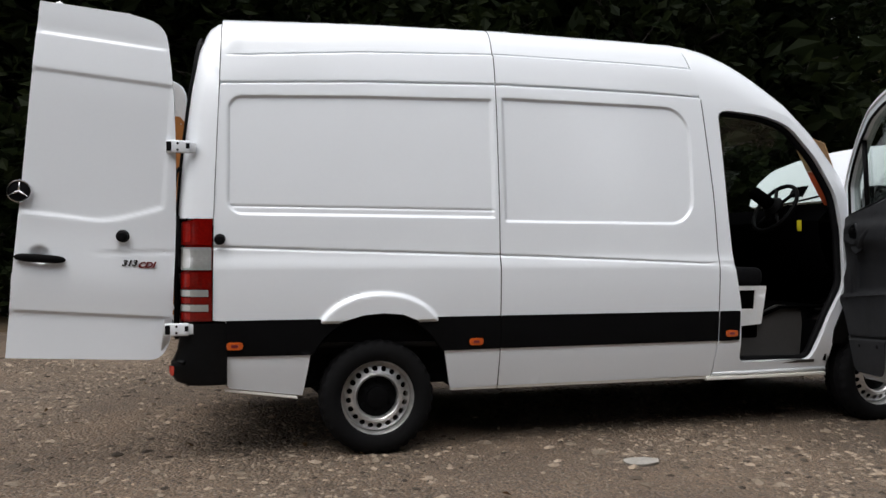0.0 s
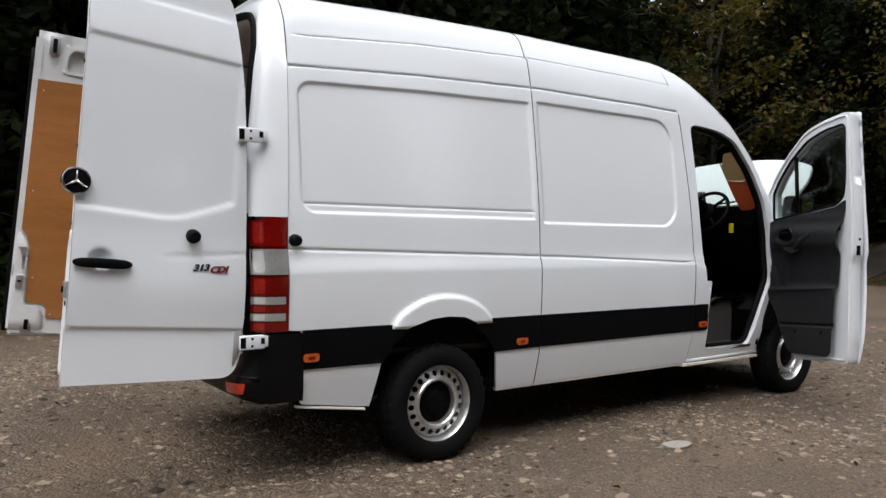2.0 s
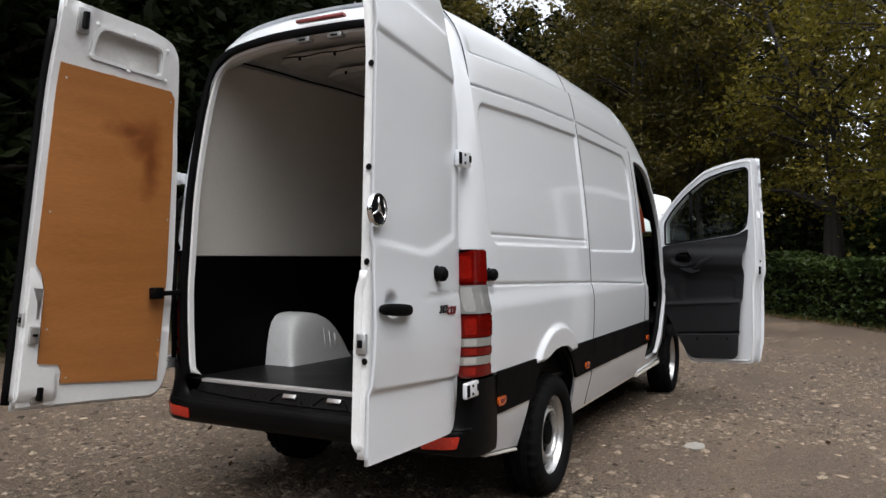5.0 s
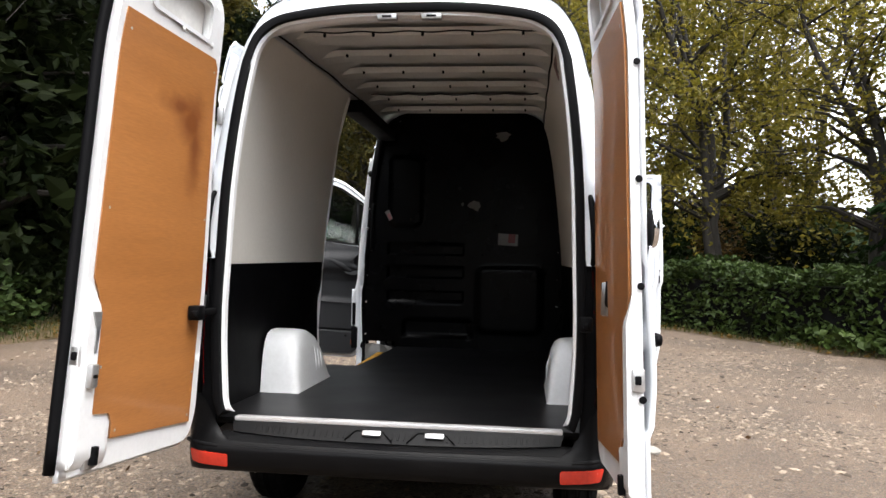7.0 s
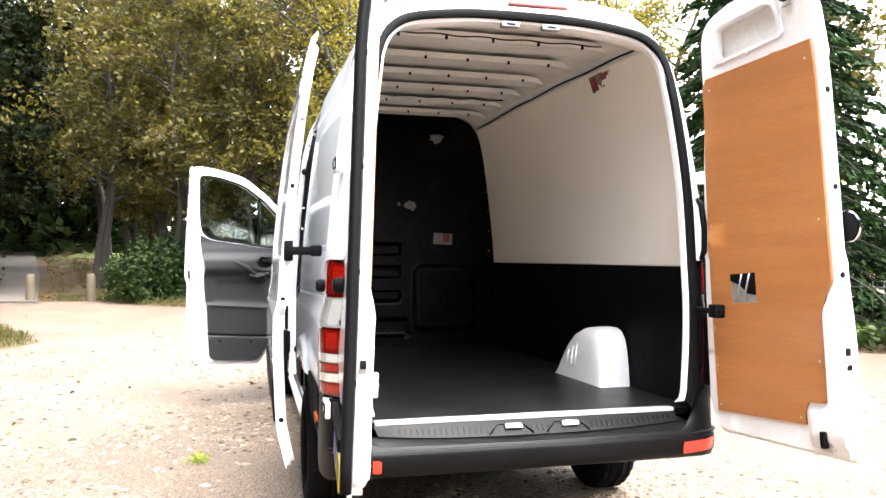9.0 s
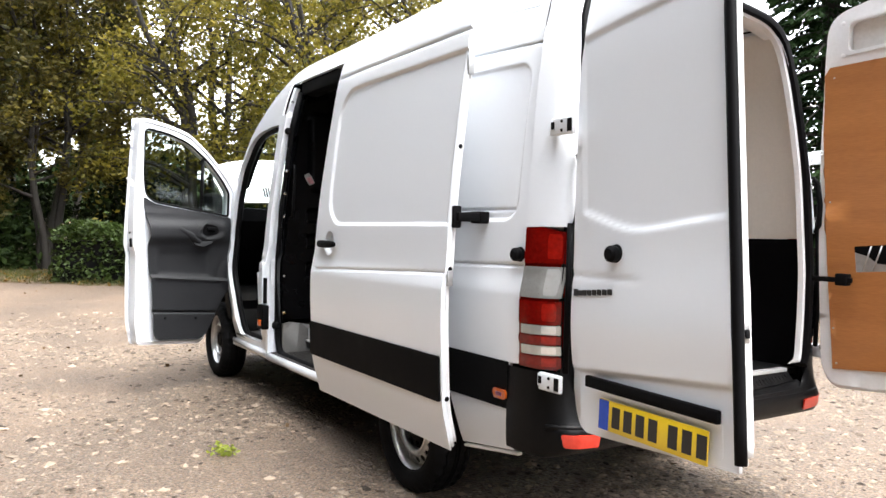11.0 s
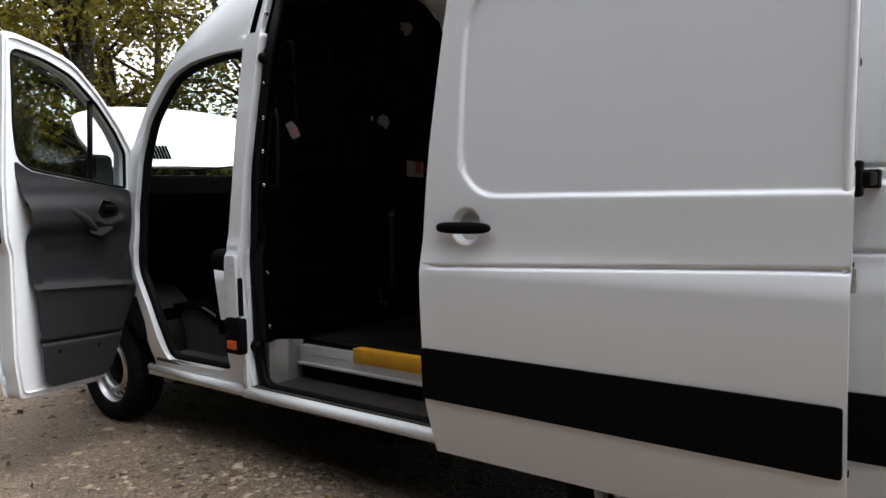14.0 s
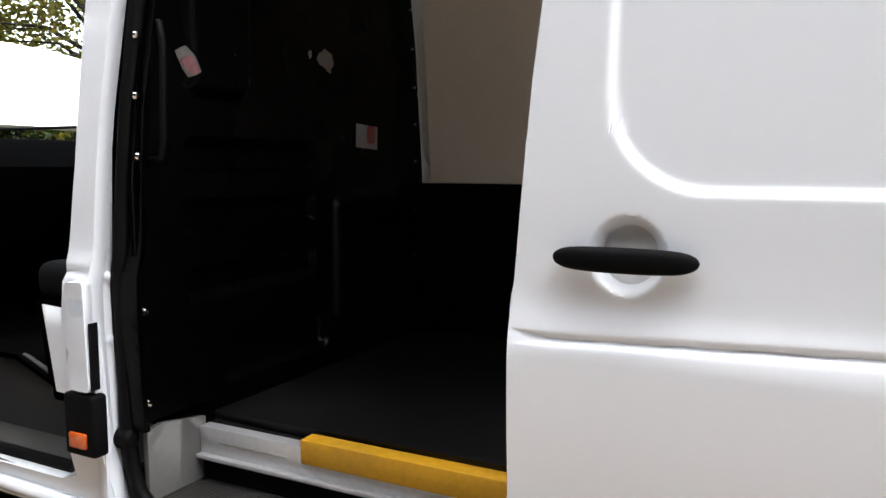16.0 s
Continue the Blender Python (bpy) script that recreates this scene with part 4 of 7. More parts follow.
# warning sticker on the cream board
for dx, w, z0, z1, m_, e in ((0.0, 0.13, 2.385, 2.475, PAPER, 0.0), (0.085, 0.04, 2.39, 2.465, REDINK, 0.0015), (-0.06, 0.05, 2.43, 2.465, REDINK, 0.0015), (-0.06, 0.05, 2.392, 2.405, INK, 0.0015)):
    part("wall_sticker", sheet([(-0.38 + dx - w, z0), (-0.38 + dx + w, z0), (-0.38 + dx + w, z1), (-0.38 + dx - w, z1)], lambda x, z, e=e: Vector((x, -0.715 + e + 0.35 * (z - 2.385), z)), [], [], 0.001, out=(0, 1, -.3)), m_, van, "red and white warning sticker")


# ---- rear doors, swung right back ----
def rear_door_pose(s):
    c, axis = Vector((-1.167 - 0.012 * (s + 1), s * (0.870 if s < 0 else 0.882), 0.6)), Vector((0.0253, -s * (0.048 if s < 0 else 0.062), 1)).normalized()
    return Matrix.Translation(c) @ Matrix.Rotation(radians(-s * (93 if s < 0 else 94.5)), 4, axis) @ Matrix.Translation(-c)


DOOR_EDGE = rounded([(0.002, 0.572), (0.775, 0.588), (0.825, 0.70), (0.802, 1.3), (0.758, 1.85), (0.708, 2.22), (0.650, 2.492), (0.45, 2.522), (0.002, 2.515)],
                    [0.0, 0.08, 0.06, 0.2, 0.2, 0.2, 0.11, 0.0, 0.0], 6)
PLY_EDGE = [(0.022, 2.205), (0.64, 2.235), (0.672, 2.20), (0.705, 1.9), (0.748, 1.25), (0.752, 0.69), (0.205, 0.695), (0.205, 0.75), (0.185, 0.785),
            (0.085, 0.79), (0.075, 1.14), (0.055, 1.21), (0.022, 1.255)]


def rear_skin(s, extra=0.0, M=Matrix(), plain=False):
    def fn(w, z):
        x = -1.222 + 0.05 * sstep(2.0, 2.6, z) + 0.028 * (max(w, 0) / 0.84) ** 7 - 0.012 * sstep(0.80, 1.0, z) * (1 - sstep(1.0, 1.3, z))
        if not plain:
            x += 0.006 * sstep(2.332, 2.350, z) * (1 - sstep(2.36, 2.45, z)) * sstep(0.70, 0.62, w)
            zb = 1.335 + 0.125 * sstep(0.36, 0.84, w) + 0.01 * math.cos(w * 5)
            x += 0.010 * sstep(0.0, 0.022, z - zb) * sstep(0.0, 0.022, 2.145 - z) * sstep(0.735, 0.705, w)
            x += 0.012 * sstep(0.835, 0.815, z)
            zl = 1.155 + 0.10 * (w - 0.36)
            x += 0.005 * math.exp(-((z - zl) / 0.008) ** 2) * sstep(0.36, 0.48, w)
            if s < 0:      # hand hold behind the handle
                x += 0.030 * sstep(1.0, 0.3, math.hypot((w - 0.125) / 0.062, (z - 1.128) / 0.055))
        return M @ Vector((x - extra, s * w, z))
    return fn


def slab(pts, s, M, x0, thick, holes=()):
    """A flat board on the door's inner side, x0 in front of the outer skin."""
    return sheet(pts, lambda w, z: M @ Vector((-1.222 + 0.05 * sstep(2.0, 2.6, z) + x0, s * w, z)), lines(0, .85, .12), lines(.6, 2.6, .12), thick, holes, out=M.to_3x3() @ Vector((1, 0, 0)))


rear_doors = {}
for s in (-1, 1):
    M = rear_door_pose(s)
    outward = M.to_3x3() @ Vector((-1, 0, 0))
    d = part("rear_door", sheet(DOOR_EDGE, rear_skin(s, 0, M), lines(0, .84, .035, [(.76, .06, .012), (.12, .09, .012)]), lines(.58, 2.5, .05, [(2.345, .05, .008), (2.14, .04, .008), (1.38, .14, .012), (.825, .03, .006), (1.15, .10, .012)]), 0.014, out=outward), WHITE, van,
             "tall white rear door, swung right back" if s < 0 else "tall white rear door with number plate, swung right back")
    rear_doors[s] = (d, M)
    inner = [(w * 0.985 + 0.004, 0.605 + (z - 0.585) * 0.985) for w, z in DOOR_EDGE]
    pocket = rounded([(0.175, 2.285), (0.565, 2.295), (0.545, 2.415), (0.52, 2.43), (0.215, 2.42), (0.185, 2.39)], 0.03, 4)
    part("inner_panel", slab(inner, s, M, 0.058, 0.030, [pocket]), WHITE_IN, d, "white pressed inner door panel")
    rimv = [(0.372 + (w - 0.372) * k, 2.355 + (z - 2.355) * k2) for k, k2 in ((1.13, 1.30),) for w, z in pocket]
    part("pocket_rim", slab(rimv, s, M, 0.066, 0.008, [[(0.372 + (w - 0.372) * 1.02, 2.355 + (z - 2.355) * 1.06) for w, z in pocket]]), WHITE_IN, d)
    part("pocket_back", slab([(0.372 + (w - 0.372) * 1.05, 2.355 + (z - 2.355) * 1.1) for w, z in pocket], s, M, 0.022, 0.004), ROOFIN, d, "grey steel behind the pressed opening")
    for w, z in ((0.16, 2.28), (0.17, 2.435), (0.372, 2.445), (0.575, 2.435), (0.595, 2.28), (0.372, 2.265)):
        part("pressing_boss", lathe([(0, 0.0025), (0.008, 0.002), (0.012, 0.0)], 14, M @ Matrix.Translation((-1.222 + 0.05 * sstep(2.0, 2.6, z) + 0.066, s * w, z)) @ pose(0, 0, 0, 0, 90, 0)), WHITE_IN, d)
    hole = [rounded([(0.44, 1.185), (0.605, 1.185), (0.605, 1.315), (0.44, 1.315)], 0.006, 2)] if s < 0 else []
    ply = part("plywood_panel", slab([(w + (0.025 * sstep(1.2, 2.0, z) if s < 0 and w > 0.5 else 0), z) for w, z in PLY_EDGE], s, M, 0.067, 0.008, hole), PLY if s < 0 else stained([(M @ Vector((-1.15, s * w, z)), (rw, rw, rz)) for w, z, rw, rz in ((0.53, 1.93, 0.115, 0.12), (0.46, 1.97, 0.15, 0.05), (0.575, 1.79, 0.06, 0.19))]), d, "varnished orange-brown plywood lining" + (", dark stain near the top" if s > 0 else " with a square cut-out"))
    if s < 0:
        part("lock_recess", sheet([(0.43, 1.175), (0.615, 1.175), (0.615, 1.325), (0.43, 1.325)], lambda w, z: M @ Vector((-1.158, s * w, z)), [], [], 0.002, out=M.to_3x3() @ Vector((1, 0, 0))), ZINC, d, "bare steel behind the cut-out")
        # black sheet for the shade in the upper half of the recess
        part("recess_shade", sheet([(0.44, 1.315), (0.605, 1.315), (0.605, 1.285), (0.54, 1.262), (0.50, 1.225), (0.44, 1.215)], lambda w, z: M @ Vector((-1.155, s * w, z)), [], [], 0.003, out=M.to_3x3() @ Vector((1, 0, 0))), BLACK, d, "dark sheet for the shade in the cut-out's upper part")
        for k in range(2):
            part("lock_rod", tube([M @ Vector((-1.150, s * (0.47 + .05 * k), 1.312)), M @ Vector((-1.150, s * (0.52 + .05 * k), 1.19))], 0.004, 6), ZINC, d)
    for k, (w, z) in enumerate(((0.06, 2.14), (0.65, 2.18), (0.06, 1.5), (0.715, 1.55), (0.11, 0.95), (0.735, 0.9), (0.23, 0.72), (0.73, 0.72))):
        part("screw", lathe([(0, 0.0015), (0.004, 0.001), (0.006, 0)], 8, M @ Matrix.Translation((-1.222 + 0.05 * sstep(2.0, 2.6, z) + 0.0672, s * w, z)) @ pose(0, 0, 0, 0, 90, 0)), ZINC, ply)
    # latches, lock and free-edge seal
    for w, z, h in ((0.095, 2.425, 0.06), (0.10, 0.652, 0.045)):
        la = part("latch", box(-0.03, 0.03, -0.006, 0.012, -h, h, 0.004, 2, None, M @ Matrix.Translation((-1.222 + 0.05 * sstep(2.0, 2.6, z) + 0.068, s * w, z)) @ pose(0, 0, 0, 0, 0, 90)), ZINC, d, "zinc door latch")
        part("latch_tongue", box(-0.012, 0.012, 0.0, 0.028, -h * .7, h * .7, 0.003, 1, None, M @ Matrix.Translation((-1.222 + 0.05 * sstep(2.0, 2.6, z) + 0.068, s * w, z)) @ pose(0, 0, 0, 0, 0, -90)), SEAL, la)
    part("lock_bulge", sheet(rounded([(0.002, 0.615), (0.198, 0.615), (0.198, 0.685), (0.17, 0.76), (0.072, 0.775), (0.066, 1.14), (0.016, 1.25), (0.002, 1.25)], [0, .03, .03, .03, .03, .03, .02, 0], 4), lambda w, z: M @ Vector((-1.222 + 0.060 + 0.020 * sstep(0.20, 0.17, w) * sstep(0.61, 0.65, z) * sstep(1.25, 1.15, z), s * w, z)), lines(0, .2, .015), lines(.62, 1.25, .03), 0.03, out=M.to_3x3() @ Vector((1, 0, 0))), WHITE_IN, d)
    lk = Matrix.Translation((-1.175, 0, 0.99))
    part("lock", box(-0.022, 0.018, -0.010, 0.010, -0.036, 0.036, 0.006, 2, None, M @ lk), ZINC, d, "zinc centre lock")
    part("lock_catch", box(-0.010, 0.010, -0.016, 0.016, -0.014, 0.014, 0.004, 2, None, M @ lk), SEAL, d)
    if s > 0:
        part("lock_plate", slab([(0.016, 1.14), (0.062, 1.14), (0.056, 1.0), (0.044, 1.0), (0.040, 1.08)], s, M, 0.084, 0.004), ZINC, d, "grey steel lock plate")
        lb = part("lock_box", box(-0.020, 0.020, -0.018, 0.012, -0.040, 0.040, 0.006, 2, None, M @ Matrix.Translation((-1.140, s * 0.038, 0.925)) @ pose(0, 0, 0, 0, 0, 90)), ZINC, d, "zinc door lock")
        part("lock_slot", box(-0.012, 0.012, -0.022, -0.016, -0.006, 0.006, 0.002, 1, None, M @ Matrix.Translation((-1.140, s * 0.038, 0.925)) @ pose(0, 0, 0, 0, 0, 90)), SEAL, lb)
        part("edge_flange", slab([(-0.010, 0.62), (0.03, 0.62), (0.03, 2.46), (-0.010, 2.46)], s, M, 0.062, 0.034), WHITE_IN, d, "white folded edge of the door")
        part("edge_seal", tube([M @ Vector((-1.217 + 0.05 * sstep(2.0, 2.6, z), -0.012, z)) for z in np.arange(0.60, 2.5, 0.1)], 0.019, 8), SEAL, d, "black rubber edge seal")
    for z in (1.62, 1.28, 0.93, 2.0):
        part("edge_plug", lathe([(0, 0.003), (0.010, 0.002), (0.012, 0)], 12, M @ Matrix.Translation((-1.19 + 0.05 * sstep(2.0, 2.6, z), 0.0, z)) @ pose(0, 0, 0, 90 * s, 0, 0)), SEAL, d)
    part("check_strap", box(-1.40, -1.12, s * 0.80 - 0.012, s * 0.80 + 0.012, 1.150, 1.176, 0.005), SEAL, van, "black door check strap")
    part("check_box", box(-1.385, -1.325, s * 0.805 - 0.02, s * 0.805 + 0.03, 1.135, 1.195, 0.006), SEAL, d)
    part("pillar_guard", tube([(-1.172, s * 0.838, 1.40), (-1.195, s * 0.842, 1.44), (-1.20, s * 0.838, 1.55), (-1.190, s * 0.828, 1.66), (-1.165, s * 0.822, 1.69)], [0.010, 0.014, 0.014, 0.014, 0.010], 8), SEAL, van, "black rubber guard on the rear pillar")
    # white hinges
    for z, y in ((1.80, 0.905), (0.768, 0.945)):
        h = part("hinge", box(-1.235, -1.105, s * y - 0.012, s * y + 0.012, z - 0.036, z + 0.036, 0.008, 3), WHITE, van, "white painted strap hinge")
        part("hinge_slot", box(-1.232, -1.205, s * (y + 0.0125) - 0.002, s * (y + 0.0125) + 0.002, z - 0.026, z + 0.026, 0.001, 1), SEAL, h)
        part("hinge_slot", box(-1.128, -1.108, s * (y + 0.0125) - 0.002, s * (y + 0.0125) + 0.002, z - 0.010, z + 0.020, 0.001, 1), SEAL, h)
        for zz in (-0.018, 0.018):
            part("screw", lathe([(0, 0.004), (0.005, 0.004), (0.007, 0.0)], 10, Matrix.Translation((-1.172, s * (y + 0.012), z + zz)) @ pose(0, 0, 0, -90 * s, 0, 0)), SEAL, h)
        part("hinge_leaf", box(-1.115, -1.075, s * (y - 0.02) - 0.015, s * (y - 0.02) + 0.015, z - 0.03, z + 0.03, 0.006), WHITE, h)
    # rubber buffer on the skin
    p = rear_skin(s, 0, M)(0.525, 1.265)
    mm = Matrix.Translation(p) @ pose(0, 0, 0, -90 * s, 0, 0)
    part("rubber_buffer", lathe([(0, 0.045), (0.02, 0.044), (0.030, 0.035), (0.032, 0.02), (0.028, 0.006), (0.036, 0.0), (0.036, -0.02)], 28, mm), SEAL, d, "round black rubber buffer")

# handle, round badge and model number on one door
d, M = rear_doors[-1]


def on_skin(s, w, z, lift_=0.0):
    """A frame on the outer skin: x along the door to its free edge, z out of it."""
    p = rear_skin(s, lift_, rear_doors[s][1], True)(w, z)
    R = rear_doors[s][1].to_3x3()
    ex, ez = R @ Vector((0, -s, 0)), R @ Vector((-1, 0, 0))
    ey = ez.cross(ex)
    return Matrix.Translation(p) @ Matrix((ex, ey, ez)).transposed().to_4x4()


hb = bmesh.new()
rings = []
for i in range(29):
    x = math.cos(math.pi * i / 28)
    k = max(0.03, (1 - abs(x) ** 7) ** 0.5) * (1 - 0.16 * x * x)
    rings.append([hb.verts.new((x * 0.125, 0.0225 * k * math.copysign(abs(math.cos(a)) ** 0.75, math.cos(a)), 0.022 - 0.010 * abs(x) ** 3 + 0.016 * k * math.copysign(abs(math.sin(a)) ** 0.75, math.sin(a)))) for a in np.arange(16) * math.pi / 8 + 0.01])
for a, c in zip(rings, rings[1:]):
    for i in range(16):
        hb.faces.new((a[i], a[(i + 1) % 16], c[(i + 1) % 16], c[i]))
hb.faces.new(rings[0])
hb.faces.new(rings[-1][::-1])
bmesh.ops.recalc_face_normals(hb, faces=hb.faces)
HANDLE = bpy.data.meshes.new("handle_shape")
smooth(hb, 50).to_mesh(HANDLE)
hb.free()


def handle_bm(m):
    b = bmesh.new()
    b.from_mesh(HANDLE)
    b.transform(m)
    return b


sgn = 1 if on_skin(-1, .1, 1.1).col[1].z > 0 else -1
part("door_handle", handle_bm(on_skin(-1, 0.13, 1.112)), BLACK, d, "black plastic door handle")
bf = on_skin(-1, -0.002, 1.463, 0.006)
badge = part("round_badge", lathe([(0, 0.004), (0.05, 0.004), (0.056, 0.0), (0.056, -0.008), (0, -0.008)], 40, bf), SEAL, d, "round black badge with chrome ring")
part("badge_ring", lathe([(0.050, 0.003), (0.052, 0.009), (0.058, 0.010), (0.062, 0.004), (0.062, -0.006)], 40, bf), CHROME, badge, "chrome ring")
for k in range(3):
    a = radians(90 + 120 * k)
    part("badge_bar", tube([bf @ Vector((0, 0, 0.008)), bf @ Vector((0.05 * math.cos(a), sgn * 0.05 * math.sin(a), 0.006))], [0.008, 0.002], 6), CHROME, badge)


def face(s, w, z, lift_):
    """Letters' frame on the skin, upright and readable from outside."""
    m = on_skin(s, w, z, lift_)
    ez = m.col[2].to_3d()
    up = Vector((0, 0, 1))
    ex = up.cross(ez).normalized()
    ey = ez.cross(ex)
    return Matrix.Translation(m.translation) @ Matrix((ex, ey, ez)).transposed().to_4x4()


writing("313", 0.043, face(-1, 0.572, 1.118, 0.004), d, INK, "model_number", 1.2, 0.002, "dark raised model number", 0.3, 0.0018)
writing("CDI", 0.043, face(-1, 0.660, 1.114, 0.004), d, REDINK, "model_letters", 1.2, 0.002, "dark red raised letters", 0.3, 0.0018)
# the other door: unreadable badge as bars, plate in its recess
d, M = rear_doors[1]
for k in range(8):
    w = 0.770 - 0.031 * k
    part("badge_bar", box(-0.0125, 0.0125, -0.011, 0.011 if k else 0.017, 0, 0.004, 0.003, 1, None, face(1, w, 1.125, 0.002)), INK, d)
pm = face(1, 0.36, 0.655, 0.004)
part("plate_lamp_bar", box(-0.29, 0.35, -0.022, 0.022, 0, 0.022, 0.006, 2, None, face(1, 0.40, 0.765, 0.0)), BLACK, d, "black number plate lamp strip")
pl = part("number_plate", box(-0.26, 0.26, -0.056, 0.056, 0, 0.008, 0.004, 2, None, pm), PLATE, d, "yellow number plate with blue band, plain bars")
part("plate_band", box(-0.258, -0.205, -0.054, 0.054, 0.0082, 0.0090, 0, 1, None, pm), BLUE, pl)
for k in range(7):
    x = -0.165 + 0.062 * k + (0.03 if k > 3 else 0)
    part("plate_bar", box(x - 0.021, x + 0.021, -0.038, 0.038, 0.0082, 0.0092, 0, 1, None, pm), INK, pl)
# shallow recess frame round the plate
part("plate_recess", sheet(rounded([(0.06, 0.595), (0.69, 0.60), (0.69, 0.735), (0.06, 0.735)], 0.03, 4), rear_skin(1, 0.001, M), lines(.06, .7, .1), lines(.6, .74, .04), 0.003, out=(0, 1, 0)), WHITE, d)

# ---- sliding door, run back along the side ----
SLIDE = Vector((-1.468, 0.193, 0.0))
SLIDER = [(0.802, 0.386), (2.275, 0.386), (2.292, 0.60), (2.298, 1.15), (2.272, 1.6), (2.215, 2.25), (2.165, 2.455), (0.802, 2.475)]
GVS = np.array(sorted(set(list(GV) + list(np.arange(1.21, 1.37, 0.005)))))


def slider_fn(x, v):
    p = body(1, 0.0, SLIDE)(x, v)
    p.y -= 0.034 * sstep(1.0, 0.65, math.hypot((x - 2.088) / 0.068, (v - 1.290) / 0.072))     # hand hold
    return p


sl = part("sliding_door", sheet(SLIDER, slider_fn, GX2, GVS, 0.007, out=(0, 1, 0)), WHITE, van, "white sliding side door, run right back")
part("moulding", moulding(1, 0.812, 2.294, SLIDE), BLACK, sl, "black plastic rubbing strip")
hp = body(1, 0, SLIDE)(2.09, 1.285)
part("door_handle", handle_bm(Matrix.Translation(hp + Vector((0, 0.004, 0))) @ pose(0, 0, 0, -90, 0, 0)), BLACK, sl, "black plastic door handle")
part("guide_arm", box(-0.705, -0.62, 0.925, 0.975, 1.408, 1.462, 0.006), SEAL, van, "black sliding door guide arm")
part("guide_bracket", box(-0.70, -0.645, 0.96, 1.09, 1.415, 1.455, 0.006), SEAL, van)
part("guide_rail", box(-0.66, 0.70, 0.925, 0.945, 1.425, 1.462, 0.004), BLACK, van)
inner_sl = [(0.815, 0.42), (2.22, 0.42), (2.24, 1.15), (2.20, 1.9), (2.15, 2.38), (0.815, 2.40)]
part("inner_panel", sheet(inner_sl, body(1, -0.050, SLIDE, True), lines(.8, 2.3, .2), lines(.4, 2.4, .2), 0.02, out=(0, -1, 0)), WHITE_IN, sl, "white pressed inner door panel")
# rear edge of the sliding door: folded return, lock plate, bracket and plugs
edge_fold = [(0.819 + SLIDE.x, half_y(z) + SLIDE.y - 0.020, z) for z in np.arange(0.40, 2.46, 0.04)]
part("edge_return", tube(edge_fold, 0.015, 8), WHITE, sl, "white folded rear edge of the door")
part("edge_lock", box(-0.012, 0.012, -0.014, 0.014, -0.035, 0.035, 0.004, 2, None, Matrix.Translation((0.803 + SLIDE.x, half_y(1.16) + SLIDE.y - 0.03, 1.16))), ZINC, sl, "small zinc lock plate")
part("upper_striker", box(-0.010, 0.010, -0.016, 0.016, -0.045, 0.045, 0.006, 2, None, Matrix.Translation((0.803 + SLIDE.x, half_y(2.12) + SLIDE.y - 0.026, 2.12))), ZINC, sl, "small zinc striker")
part("hinge_bracket", box(0.787 + SLIDE.x, 0.81 + SLIDE.x, half_y(1.43) + SLIDE.y - 0.060, half_y(1.43) + SLIDE.y - 0.016, 1.385, 1.485, 0.008, 2), SEAL, sl, "black roller bracket")
for z in (1.75, 1.2, 0.62):
    part("edge_plug", lathe([(0, 0.003), (0.010, 0.002), (0.012, 0)], 12, Matrix.Translation((0.8025 + SLIDE.x, half_y(z) + SLIDE.y - 0.026, z)) @ pose(0, 0, 0, 0, -90, 0)), SEAL, sl)

# ---- sliding door opening: rail above, step below ----
part("side_rail", sheet([(0.742, 2.475), (2.16, 2.475), (2.15, 2.73), (0.742, 2.73)], body(1), lines(.75, 2.16, .1), lines(2.47, 2.73, .04), 0.018, out=(0, 1, 0)), WHITE, van, "white roof rail over the side opening")
part("rail_channel", box(0.76, 2.08, 0.60, 0.735, 2.41, 2.50, 0.01), SEAL, van, "dark upper door track")
part("opening_jamb", sheet([(0.84, 0.40), (0.90, 0.40), (0.935, 0.9), (0.91, 1.4), (0.82, 2.2), (0.74, 2.5), (0.68, 2.5), (0.755, 2.2), (0.845, 1.4), (0.87, 0.9)], lambda y, z: Vector((0.735, y, z)), [], [], 0.02, out=(1, 0, 0)), WHITE_IN, van)
step = part("entry_step", sheet([(0.76, 0.60), (2.24, 0.60), (2.24, 0.905), (0.76, 0.905)], lambda x, y: Vector((x, y, 0.405)), lines(.8, 2.2, .2), [0.7, 0.8], 0.02), STEP, van, "dark ribbed rubber entry step")
rb = bmesh.new()
for k in range(74):
    box(0.80 + 0.0182 * k, 0.808 + 0.0182 * k, 0.63, 0.815, 0.404, 0.4068, 0.0008, 1, rb)
tagged(part("tread_ribs", rb, STEP, step), kind="stuff")
part("step_riser", box(0.76, 2.18, 0.585, 0.612, 0.395, 0.535, 0.004), UNDER, van)
part("sill_strip", box(0.76, 2.135, 0.580, 0.628, 0.492, 0.590, 0.005), ALU, van, "white aluminium floor edge strip")
part("sill_groove", box(1.77, 2.05, 0.6275, 0.6295, 0.540, 0.548, 0.001, 1), ZINC, van)
part("strip_lip", box(0.76, 2.135, 0.60, 0.650, 0.485, 0.500, 0.004), ALU, van)
part("yellow_edge", box(0.80, 1.705, 0.585, 0.650, 0.545, 0.622, 0.006), YELLOW, van, "yellow painted step edging, worn")
part("step_end", sheet([(0.60, 0.408), (0.84, 0.408), (0.84, 0.632), (0.78, 0.645), (0.60, 0.615)], lambda y, z: Vector((2.135, y, z)), [], [], 0.02, out=(-1, 0, 0)), LIGHT_GREY, van, "light grey plastic step end trim")
part("outer_sill", tube([(x, 0.915, 0.372) for x in (0.70, 1.2, 1.7, 2.22)], 0.030, 12), WHITE, van, "white painted outer sill")
part("sill_lip", box(0.70, 2.28, 0.86, 0.915, 0.335, 0.362, 0.006), CREAM, van)


